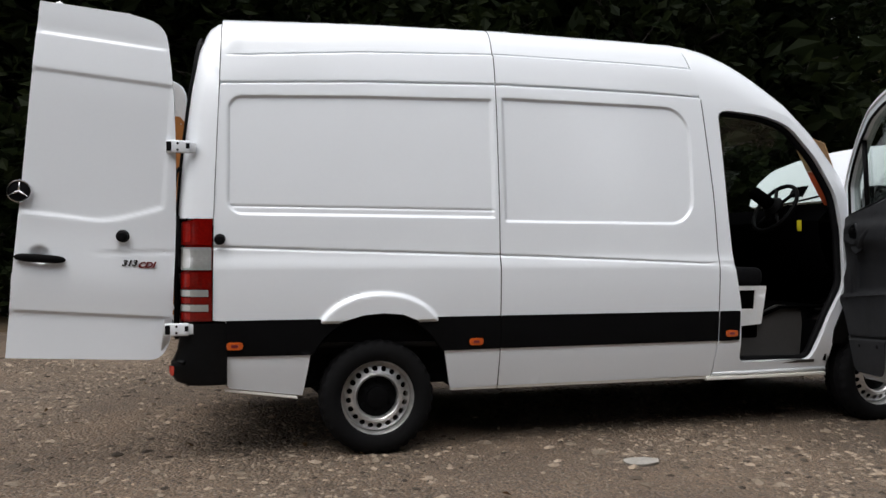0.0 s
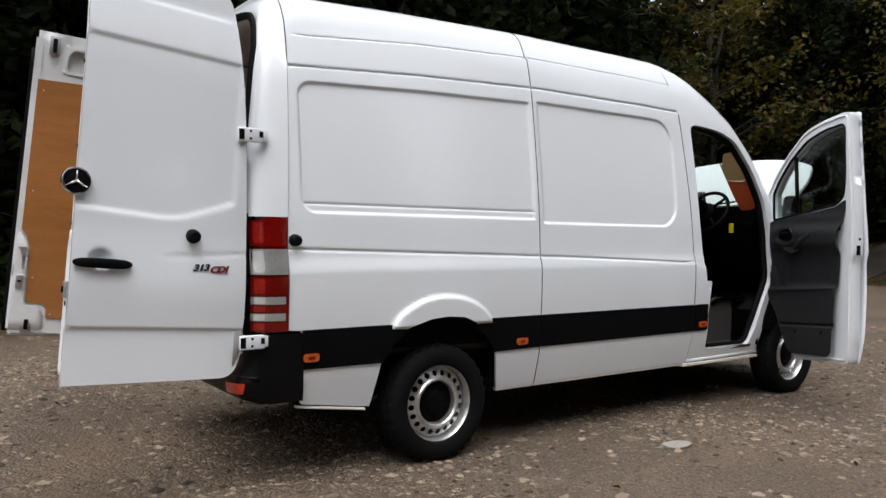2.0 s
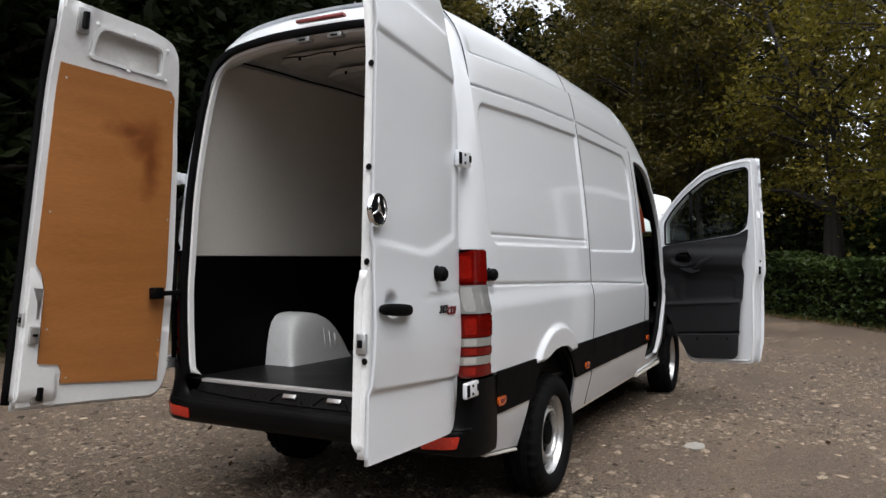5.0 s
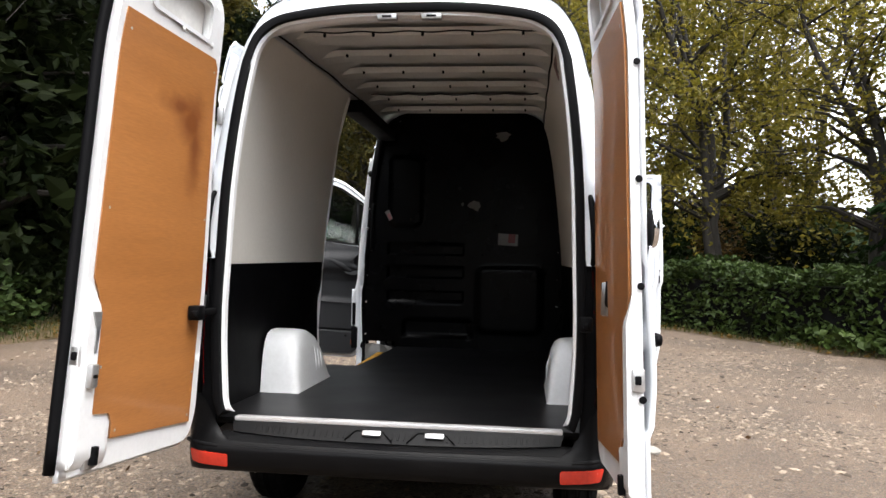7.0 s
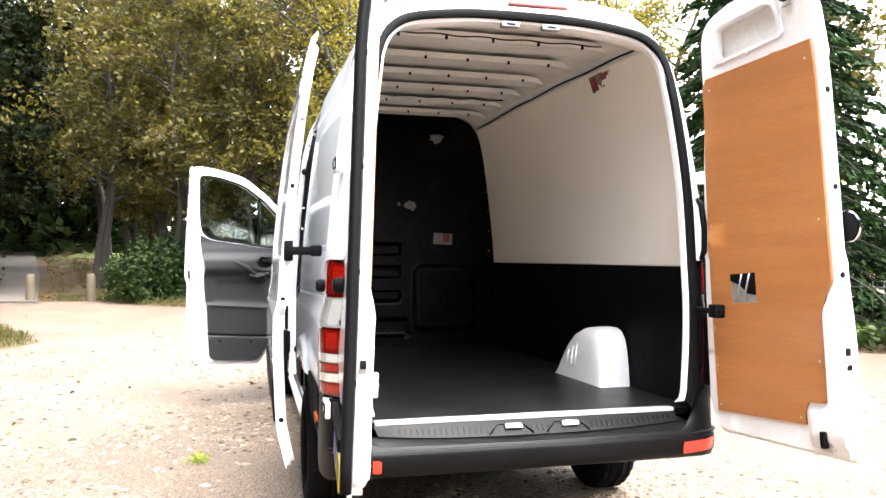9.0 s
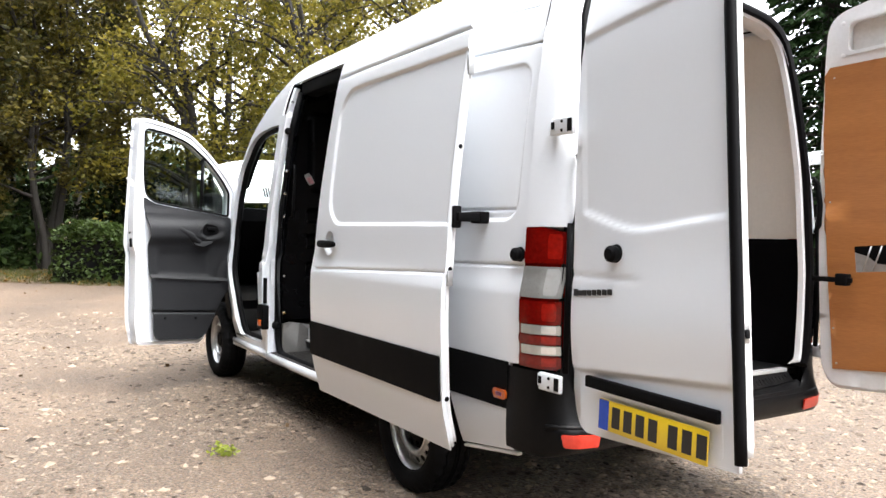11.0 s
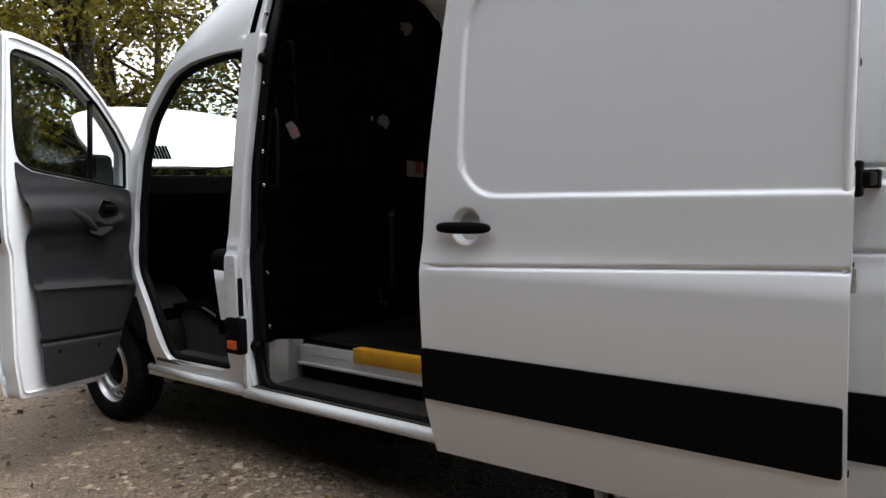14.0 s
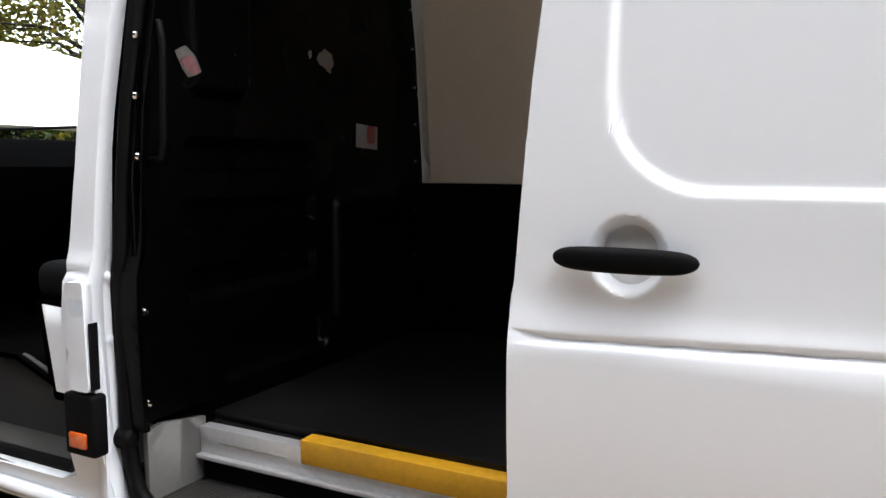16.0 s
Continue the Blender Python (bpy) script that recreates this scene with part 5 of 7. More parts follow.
# ---- cab shell ----
def rail_z(x):
    return float(np.interp(x, [2.20, 2.45, 2.75, 2.95, 3.17, 3.33, 3.47, 3.75], [2.25, 2.245, 2.225, 2.165, 1.95, 1.69, 1.47, 1.30]))


def crown_z(x):
    return float(np.interp(x, [2.15, 2.25, 2.40, 2.54, 2.65, 2.77, 2.90, 3.02, 3.22, 3.53, 3.78], [2.752, 2.750, 2.715, 2.655, 2.59, 2.505, 2.40, 2.295, 2.105, 1.775, 1.49]))


def dome(x, v, s, off=0.0):
    y, z0 = half_y(v), half_z(v)
    f = (z0 - 2.25) / (2.722 - 2.25)
    zr, zc = rail_z(x), crown_z(x)
    base = half_y(min(max(zr, 0.4), 2.25)) * (1 - 0.035 * max(0, (x - 2.25) / 1.2) ** 2)
    y = y / half_y(2.25) * base
    g = sstep(2.25, 3.0, x)
    f2 = f * (1 - g) + g * (f ** 0.8)
    return Vector((x - off * g * 0.7, s * (y - off * (1 - f)), zr + f2 * (zc - zr) - off * 0.8))


def dome_part(name, x0, x1, v0, v1, m_, label, nx=14, nv=22, sides=(-1, 1), off=0.0, seam=False, th=0.012):
    bm = bmesh.new()
    for s in sides:
        rows = []
        for i in range(nx + 1):
            row = []
            for j in range(nv + 1):
                v = v0 + (v1 - v0) * j / nv
                xa = float(np.interp(v, [2.25, 2.55, 2.73, 3.36], [2.241, 2.183, 2.158, 2.158])) if seam else x0
                row.append(bm.verts.new(dome(xa + (x1 - xa) * i / nx, v, s, off)))
            rows.append(row)
        for a, c in zip(rows, rows[1:]):
            for i in range(nv):
                bm.faces.new((a[i], a[i + 1], c[i + 1], c[i]))
    bmesh.ops.remove_doubles(bm, verts=bm.verts, dist=1e-5)
    bmesh.ops.recalc_face_normals(bm, faces=bm.faces)
    if sum(f.normal.z for f in bm.faces) < 0:
        bmesh.ops.reverse_faces(bm, faces=bm.faces)
    bm.normal_update()
    if th:
        geo = bmesh.ops.solidify(bm, geom=bm.faces[:], thickness=th)
    return part(name, smooth(bm, 40), m_, van, label)


dome_part("cab_roof", 2.16, 2.74, 2.25, 3.36, WHITE, "white cab roof sloping to the windscreen", seam=True, nv=40)
for s in (-1, 1):
    dome_part("windscreen_pillar", 2.74, 3.46, 2.25, 2.60, WHITE, "white windscreen pillar", sides=(s,), nv=10)
    dome_part("pillar_lining", 2.40, 3.46, 2.25, 2.66, CARD_SHADED, "dark pillar lining", sides=(s,), nv=8, off=0.03)
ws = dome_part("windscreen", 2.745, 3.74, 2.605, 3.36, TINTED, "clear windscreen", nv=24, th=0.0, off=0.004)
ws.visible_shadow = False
dome_part("headliner", 2.16, 2.72, 2.30, 3.36, CARD_SHADED, "dark cab headliner", off=0.05, nx=6, nv=12)

APERTURE = rounded([(2.365, 2.165), (2.395, 1.45), (2.425, 1.13), (2.482, 0.83), (2.490, 0.455), (3.09, 0.445), (3.21, 0.73), (3.345, 0.97), (3.360, 1.33), (3.315, 1.63), (3.155, 1.895), (2.95, 2.105), (2.75, 2.165), (2.44, 2.185)],
                   [0.05, 0.1, 0.06, 0.05, 0.05, 0.06, 0.06, 0.06, 0.06, 0.08, 0.08, 0.08, 0.1, 0.05], 4)
APERTURE_R = APERTURE
for s in (-1, 1):
    # the sliding side has the narrower door pillar
    shift_x = 0.0 if s < 0 else -0.075
    APERTURE = APERTURE_R if s < 0 else [(float(np.interp(z, [0.45, 0.83, 1.13, 1.45, 2.19], [2.365, 2.355, 2.325, 2.29, 2.26])) if x < 2.5 and z < 2.18 else x - 0.085 * sstep(1.95, 1.5, z), z) for x, z in APERTURE_R]
    back = [(2.291, 0.362), (2.306, 0.60), (2.312, 1.15), (2.291, 1.6), (2.243, 2.246)] if s < 0 else [(2.20, 0.362), (2.215, 0.60), (2.215, 1.15), (2.19, 1.6), (2.13, 2.246)]
    outl = back + [(x, rail_z(x) - 0.001) for x in (2.45, 2.6, 2.75, 2.85, 2.95, 3.06, 3.17, 3.25, 3.33, 3.40, 3.47)] + [(x + shift_x, z) for x, z in ((3.50, 1.25), (3.50, 1.02), (3.40, 0.82), (3.315, 0.70), (3.26, 0.55), (3.235, 0.362))]
    side = part("cab_side", sheet(outl, body(s, plain=False), lines(2.2, 3.5, .05), lines(.36, 2.25, .05, [(1.2, .08, .015)]), 0.05, [APERTURE], out=(0, s, 0)), WHITE, van, "white cab side with open door aperture")
    # inner flange and rubber seal round the aperture
    for name, k0, y0, m_, r_ in (("aperture_seal", 0.0, 0.056, SEAL, 0.026),):
        cx, cz = 2.87, 1.3
        pts = []
        for x, z in APERTURE:
            dd = (Vector((cx, cz)) - Vector((x, z))).normalized() * 0.010
            p = body(s, -y0, plain=True)(x + dd.x, z + dd.y)
            pts.append(p)
        part(name, tube(pts, r_, 8, closed=True), m_, van, "black rubber door seal")
    if s < 0:
        part("moulding", moulding(s, 2.312, 2.468), BLACK, side, "black plastic rubbing strip")
        marker(s, 2.40, 0.660, side)
    part("outer_sill", tube([(2.20 if s > 0 else 2.30, s * (0.905 if s > 0 else 0.885), 0.378), (2.7, s * (0.905 if s > 0 else 0.885), 0.378), (3.22, s * 0.88, 0.378)], 0.024 if s > 0 else 0.016, 12), WHITE, van, "white painted outer sill")
    part("sill_lip", box(2.25, 3.22, min(s * .85, s * .90), max(s * .85, s * .90), 0.335, 0.36, 0.005), CREAM, van)
    # front wing, dark arch piece and lower corner behind the wheel
    wing = [(3.51, 1.02), (3.505, 1.24), (3.60, 1.30), (4.10, 1.20), (4.35, 1.02), (4.40, 0.62), (4.12, 0.62), (4.03, 0.72), (3.90, 0.82), (3.70, 0.87), (3.55, 0.86), (3.42, 0.80)]

    def wing_fn(x, z, s=s, shift_x=shift_x):
        p = body(s, 0.0, plain=True)(min(x, 3.4), z)
        return Vector((x + shift_x, p.y * (1 - 0.16 * max(0, (x - 3.55) / 0.85) ** 2.2), z))
    part("front_wing", sheet(wing, wing_fn, lines(3.4, 4.5, .07), lines(.6, 1.4, .07), 0.012, out=(0, s, 0)), WHITE, van, "white front wing")
    part("arch_trim", sheet(rounded([(x + shift_x, z) for x, z in ((3.255, 0.56), (3.345, 0.56), (3.43, 0.70), (3.43, 0.815), (3.335, 0.815), (3.262, 0.66))], 0.012, 3), body(s, 0.012, plain=True), lines(3.2, 3.5, .05), lines(.55, .85, .05), 0.03, out=(0, s, 0)), BLACK, van, "black plastic wheel arch trim")
    ring = bmesh.new()
    a0 = None
    for k in range(21):
        a = math.pi * (0.0 + 1.05 * k / 20)
        px, pz = 3.665 + shift_x + 0.43 * math.cos(a), 0.42 + 0.43 * math.sin(a)
        row = [ring.verts.new((px, s * yy, pz)) for yy in (0.90, 0.86, 0.55)]
        if a0:
            for i in range(2):
                ring.faces.new((a0[i], row[i], row[i + 1], a0[i + 1]))
        a0 = row
    part("wheel_arch_liner", smooth(ring), UNDER, van)
    # footwell: tread, riser and seat base
    part("step_tread", sheet([(2.33, 0.60), (3.17, 0.60), (3.12, 0.90), (2.33, 0.90)], lambda x, y, s=s: Vector((x, s * y, 0.452)), lines(2.5, 3.2, .15), [.7, .8], 0.02), CABSTEP_LIT, van, "grey moulded cab step")
    part("step_well", sheet(rounded([(2.45, 0.44), (3.25, 0.44), (3.22, 0.80), (3.02, 0.825), (2.80, 0.735), (2.45, 0.64)] if s < 0 else [(2.30, 0.44), (3.25, 0.44), (3.22, 0.72), (3.02, 0.735), (2.80, 0.66), (2.30, 0.57)], 0.03, 3), lambda x, z, s=s: Vector((x, s * (0.66 - 0.05 * (z - 0.44)), z)), lines(2.4, 3.3, .1), lines(.45, .8, .1), 0.02, out=(0, s, 0)), CABSTEP_LIT, van, "grey moulded step riser")
    part("step_front", sheet([(0.60, 0.44), (0.90, 0.44), (0.90, 0.72), (0.60, 0.72)], lambda y, z, s=s: Vector((3.20 + 0.12 * (z - 0.44), s * y, z)), [], [], 0.02, out=(-1, 0, 0)), CARD_SHADED, van)
    part("cab_floor_edge", sheet([(2.42, 0.0), (3.40, 0.0), (3.40, 0.665), (3.02, 0.665), (2.42, 0.665)], lambda x, y, s=s: Vector((x, s * y, float(np.interp(x, [2.4, 2.8, 3.02, 3.4], [0.63, 0.73, 0.815, 0.815])) - (0.08 if s > 0 else 0))), lines(2.45, 3.4, .15), [.3, .6], 0.02), CARD_SHADED, van, "dark cab floor mat")
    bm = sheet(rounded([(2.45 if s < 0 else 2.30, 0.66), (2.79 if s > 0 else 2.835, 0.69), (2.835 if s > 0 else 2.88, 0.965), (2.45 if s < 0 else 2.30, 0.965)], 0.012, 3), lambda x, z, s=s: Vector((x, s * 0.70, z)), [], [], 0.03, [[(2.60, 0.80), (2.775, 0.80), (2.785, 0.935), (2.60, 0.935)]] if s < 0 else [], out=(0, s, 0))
    sb = part("seat_base", bm, WHITE_IN if s < 0 else CARD_SHADED, van, "white painted steel seat base" if s < 0 else "dark seat base")
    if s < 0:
        part("seat_base_tray", box(2.59, 2.79, -0.69, -0.665, 0.79, 0.945, 0.004), CARD_SHADED, sb, "dark storage slot")
    part("kick_panel", sheet([(x + shift_x, z) for x, z in ((3.20, 0.46), (3.58, 0.46), (3.58, 1.46), (3.36, 1.46), (3.37, 1.0), (3.24, 0.74))], body(s, -0.075, plain=True), [], lines(.5, 1.4, .2), 0.01, out=(0, -s, 0)), CARD_SHADED, van)
    # seat
    y0, y1 = (0.15, 0.68) if s < 0 else (-0.02, 0.68)
    seat = part("seat_cushion", box(2.36, 2.88, min(s * y0, s * y1), max(s * y0, s * y1), 0.96, 1.10, 0.05, 4), FABRIC, van, "dark cloth seat cushion")
    part("seat_back", box(-0.07, 0.07, -abs(y1 - y0) / 2, abs(y1 - y0) / 2, 0.0, 0.64, 0.05, 4, None, Matrix.Translation((2.32, s * (y0 + y1) / 2, 1.06)) @ pose(0, 0, 0, 0, -8, 0)), FABRIC, van, "dark cloth seat back")
    part("head_rest", box(2.18, 2.27, s * (y0 + y1) / 2 - .13, s * (y0 + y1) / 2 + .13, 1.74, 1.92, 0.04, 4), FABRIC, van)

part("seat_plinth", box(2.42, 2.84, -0.66, 0.66, 0.58, 0.955, 0.02), CARD_SHADED, van, "dark seat plinth")

# B-pillar on the sliding side: jamb, flap, marker block and buffer
part("pillar_jamb", sheet([(0.935, 0.40), (0.93, 1.1), (0.885, 1.6), (0.82, 2.25), (0.76, 2.47), (0.722, 2.47), (0.798, 2.2), (0.86, 1.5), (0.865, 0.40)], lambda y, z: Vector((float(np.interp(z, [0.4, 1.15, 1.6, 2.25, 2.5], [2.205, 2.215, 2.19, 2.13, 2.09])) + 0.02 * (0.94 - y) / 0.1, y, z)), lines(.7, .93, .05), lines(.4, 2.5, .1), 0.03, out=(-1, 0, 0)), WHITE, van, "white door pillar")
part("pillar_seal", tube([(0.74, 0.858, 0.398), (1.5, 0.858, 0.398), (2.06, 0.858, 0.400), (2.13, 0.856, 0.412), (2.17, 0.854, 0.45), (2.19, 0.855, 0.52), (2.20, 0.857, 0.6), (2.20, 0.857, 1.15), (2.175, 0.832, 1.6), (2.12, 0.788, 2.15), (2.075, 0.735, 2.43)], 0.026, 8), SEAL, van, "black rubber door seal")
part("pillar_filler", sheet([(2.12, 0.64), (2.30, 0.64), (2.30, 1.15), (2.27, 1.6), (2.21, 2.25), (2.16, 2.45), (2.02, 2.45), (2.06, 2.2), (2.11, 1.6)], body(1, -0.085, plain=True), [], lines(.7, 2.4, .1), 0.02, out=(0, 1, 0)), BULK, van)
fl = part("filler_flap", sheet(rounded([(2.205, 0.785), (2.303, 0.785), (2.307, 1.05), (2.288, 1.105), (2.212, 1.11)], 0.012, 3), lambda x, z: Vector((x, 0.985 - 0.25 * max(0, x - 2.275), z)), [2.235, 2.275], [0.9, 1.0], 0.03, out=(0, 1, 0)), WHITE, van, "white filler flap, ajar")
part("flap_edge", box(2.197, 2.204, 0.948, 0.978, 0.79, 0.99, 0.002, 1), SEAL, fl)
part("flap_plate", sheet([(2.325, 0.75), (2.402, 0.755), (2.449, 1.022), (2.325, 1.015)], lambda x, z: Vector((x, 0.946, z)), [], [], 0.006, out=(0, 1, 0)), WHITE, fl)
mb = part("marker_block", box(2.192, 2.322, 0.93, 0.985, 0.585, 0.775, 0.012, 3), BLACK, van, "black plastic pillar trim")
part("side_marker_lamp", box(2.220, 2.294, 0.982, 0.994, 0.612, 0.660, 0.006, 2), ORANGE, mb, "small orange side marker lamp")
part("rubber_buffer", lathe([(0, 0.03), (0.02, 0.028), (0.03, 0.018), (0.03, 0.0), (0.036, -0.02)], 20, Matrix.Translation((2.195, 0.865, 0.615)) @ pose(0, 0, 0, 0, -90, 0)), SEAL, van, "black rubber door buffer")
part("rubber_buffer", lathe([(0, 0.02), (0.016, 0.018), (0.024, 0.01), (0.028, -0.01)], 20, Matrix.Translation((2.125, 0.82, 2.13)) @ pose(0, 0, 0, 0, -90, 0)), SEAL, van)
for z in (1.12, 0.93, 1.55):
    part("pillar_dimple", lathe([(0.0, 0.001), (0.009, 0.0015), (0.013, 0.0)], 14, Matrix.Translation((2.208, 0.90, z)) @ pose(0, 0, 0, 0, -90, 0)), WHITE, van)

# ---- nose: bonnet raised, front end below ----
def nose(y, t):
    return Vector((3.93 + 0.34 * t - 0.10 * abs(y / 0.85) ** 2.5, y, 1.645 + 0.455 * t - 0.10 * abs(y / 0.9) ** 2.4 * (0.3 + 0.7 * t) + 0.03 * math.sin(math.pi * t)))


bonnet = part("bonnet", sheet(rounded([(-0.80, 0.0), (0.80, 0.0), (0.88, 0.5), (0.84, 0.92), (0.60, 1.0), (-0.60, 1.0), (-0.84, 0.92), (-0.88, 0.5)], 0.1, 5), nose, lines(-.9, .9, .08), lines(0, 1, .08), 0.025, out=(-1, 0, .6)), WHITE, van, "white bonnet, propped open")
for k in range(7):
    yk = 0.215 + k * 0.026
    p0, p1 = nose(yk, 0.10), nose(yk, 0.28)
    part("vent_slot", tube([p0 + Vector((-0.008, 0, 0.002)), p1 + Vector((-0.008, 0, 0.002))], 0.008, 6), CARD_SHADED, bonnet)
part("bonnet_stay", tube([(4.2, -0.5, 1.0), (4.15, -0.5, 1.9)], 0.006, 6), SEAL, bonnet)
bm = bmesh.new()
rows = []
for x, w, z0, z1 in ((4.05, 0.80, 0.42, 1.22), (4.35, 0.76, 0.36, 1.12), (4.52, 0.70, 0.35, 1.02), (4.60, 0.55, 0.36, 0.95), (4.62, 0.30, 0.37, 0.90)):
    rows.append([bm.verts.new((x, w * a, z0 + (z1 - z0) * b_)) for a, b_ in ((-1, 0), (-1.04, .3), (-1, .75), (-.8, 1), (0, 1.03), (.8, 1), (1, .75), (1.04, .3), (1, 0))])
for a, c in zip(rows, rows[1:]):
    for i in range(8):
        bm.faces.new((a[i], a[i + 1], c[i + 1], c[i]))
bm.faces.new(rows[-1])
bmesh.ops.recalc_face_normals(bm, faces=bm.faces)
part("front_bumper", smooth(bm, 40), BUMPER, van, "dark front bumper and engine bay")
part("scuttle", sheet([(3.55, -0.82), (3.95, -0.80), (3.95, 0.80), (3.55, 0.82)], lambda x, y: Vector((x, y, 1.52 - 0.35 * (x - 3.6))), lines(3.5, 4, .1), lines(-.8, .8, .2), 0.03), BLACK, van, "black plastic scuttle under the windscreen")
part("fire_wall", sheet([(-0.85, 0.45), (0.85, 0.45), (0.85, 1.45), (-0.85, 1.45)], lambda y, z: Vector((3.62, y, z)), [], [], 0.02, out=(-1, 0, 0)), UNDER, van)
part("wiper", tube([(3.70, 0.35, 1.60), (3.66, -0.05, 1.63), (3.62, -0.4, 1.66)], 0.008, 6), SEAL, van, "black wiper arm")

# ---- dashboard and wheel ----
bm = bmesh.new()
rows = []
for k in range(21):
    y = -0.82 + 1.64 * k / 20
    hump = 0.06 * math.exp(-((y + 0.42) / 0.2) ** 2)
    rows.append([bm.verts.new(p) for p in ((3.58, y, 1.545), (3.45, y, 1.56 + hump * .4), (3.30, y, 1.52 + hump), (3.22, y, 1.44 + hump * .6), (3.24, y, 1.26), (3.32, y, 1.08), (3.45, y, 0.92), (3.60, y, 0.85))])
for a, c in zip(rows, rows[1:]):
    for i in range(7):
        bm.faces.new((a[i], a[i + 1], c[i + 1], c[i]))
bmesh.ops.recalc_face_normals(bm, faces=bm.faces)
part("dashboard", smooth(bm, 45), CARD_SHADED, van, "dark plastic dashboard")
part("dash_edge", tube([(3.58, y, 1.553) for y in (-0.8, -0.3, 0.3, 0.8)], 0.012, 8), CARD, van)
wm = Matrix.Translation((3.17, -0.42, 1.55)) @ pose(0, 0, 0, 0, -58, 0)
sw = part("steering_wheel", tube([wm @ Vector((0.205 * math.cos(a), 0.205 * math.sin(a), 0)) for a in np.arange(0, 2 * math.pi, 0.2)], 0.016, 10, closed=True), SEAL, van, "black steering wheel")
part("wheel_boss", lathe([(0, -0.02), (0.07, -0.015), (0.085, 0.02), (0.06, 0.06), (0, 0.06)], 24, wm), SEAL, sw)
for a in (0.5, 2.64, 3.9, 5.5):
    part("wheel_spoke", tube([wm @ Vector((0.05 * math.cos(a), 0.05 * math.sin(a), 0.0)), wm @ Vector((0.2 * math.cos(a), 0.2 * math.sin(a), 0))], 0.014, 8), SEAL, sw)
part("steering_column", tube([wm @ Vector((0, 0, 0.02)), wm @ Vector((0, 0, 0.22))], 0.05, 12), CARD_SHADED, van)
part("key_tag", box(3.196, 3.204, -0.672, -0.630, 1.37, 1.45, 0.003), mat("yellow_tag", (0.72, 0.62, 0.02), 0.5, var=0.1), van, "small yellow key tag")

# ---- front doors, wide open ----
DOOR = rounded([(0.945, 0.43), (0.97, 0.62), (0.962, 1.15), (0.985, 1.22), (0.985, 1.5), (0.962, 2.235), (0.90, 2.24), (0.70, 2.215), (0.50, 2.165), (0.29, 2.01), (0.10, 1.83), (0.0, 1.70), (0.0, 1.40), (0.0, 1.0), (0.10, 0.92), (0.32, 0.47), (0.37, 0.43)],
               [0.03, 0.03, 0.02, 0.02, 0.03, 0.02, 0.06, 0.08, 0.08, 0.06, 0.06, 0.03, 0.03, 0.04, 0.05, 0.04, 0.03], 4)
PANE = rounded([(0.918, 2.165), (0.908, 1.78), (0.885, 1.625), (0.80, 1.572), (0.075, 1.478), (0.075, 1.69), (0.165, 1.81), (0.31, 1.95), (0.51, 2.085), (0.70, 2.14)],
               [0.06, 0.05, 0.05, 0.03, 0.02, 0.03, 0.05, 0.06, 0.06, 0.06], 4)
CARD_EDGE = rounded([(0.905, 1.612), (0.80, 1.560), (0.07, 1.465), (0.025, 1.40), (0.025, 1.02), (0.17, 0.83), (0.345, 0.515), (0.40, 0.475), (0.80, 0.472), (0.835, 0.505), (0.86, 1.0)],
                    [0.02, 0.02, 0.03, 0.05, 0.06, 0.06, 0.05, 0.03, 0.04, 0.04, 0.05], 4)


def leaf(s):
    h = Vector((3.475 if s < 0 else 3.425, s * 0.935, 0))
    dd = Vector((-0.405, s * 0.848, 0)).normalized()
    n_in = Vector((-dd.y * s, dd.x * s, 0)) * 1.0
    if n_in.x > 0:
        n_in = -n_in
    return h, dd, n_in


def card_relief(u, z):
    t = 0.0
    t += 0.050 * sstep(1.20, 1.30, z) * (1 - sstep(1.36, 1.46, z)) * sstep(0.02, 0.2, u)       # arm rest
    t += 0.020 * (1 - sstep(1.46, 1.55, z))
    t += 0.030 * sstep(1.010, 0.980, z)                                                          # upper pocket
    t += 0.006 * sstep(0.705, 0.695, z) - 0.016 * math.exp(-((z - 0.705) / 0.009) ** 2)
    t -= 0.030 * sstep(1.0, 0.4, math.hypot((u - 0.30) / 0.14, (z - 1.34) / 0.08))               # grab recess
    t += 0.022 * sstep(1.0, 0.5, math.hypot((u - 0.10) / 0.11, (z - 1.02) / 0.12))               # loudspeaker
    t -= 0.014 * sstep(0.0, -0.03, rrect(u, z, 0.26, 0.80, 1.0, 1.19, 0.04))
    return t


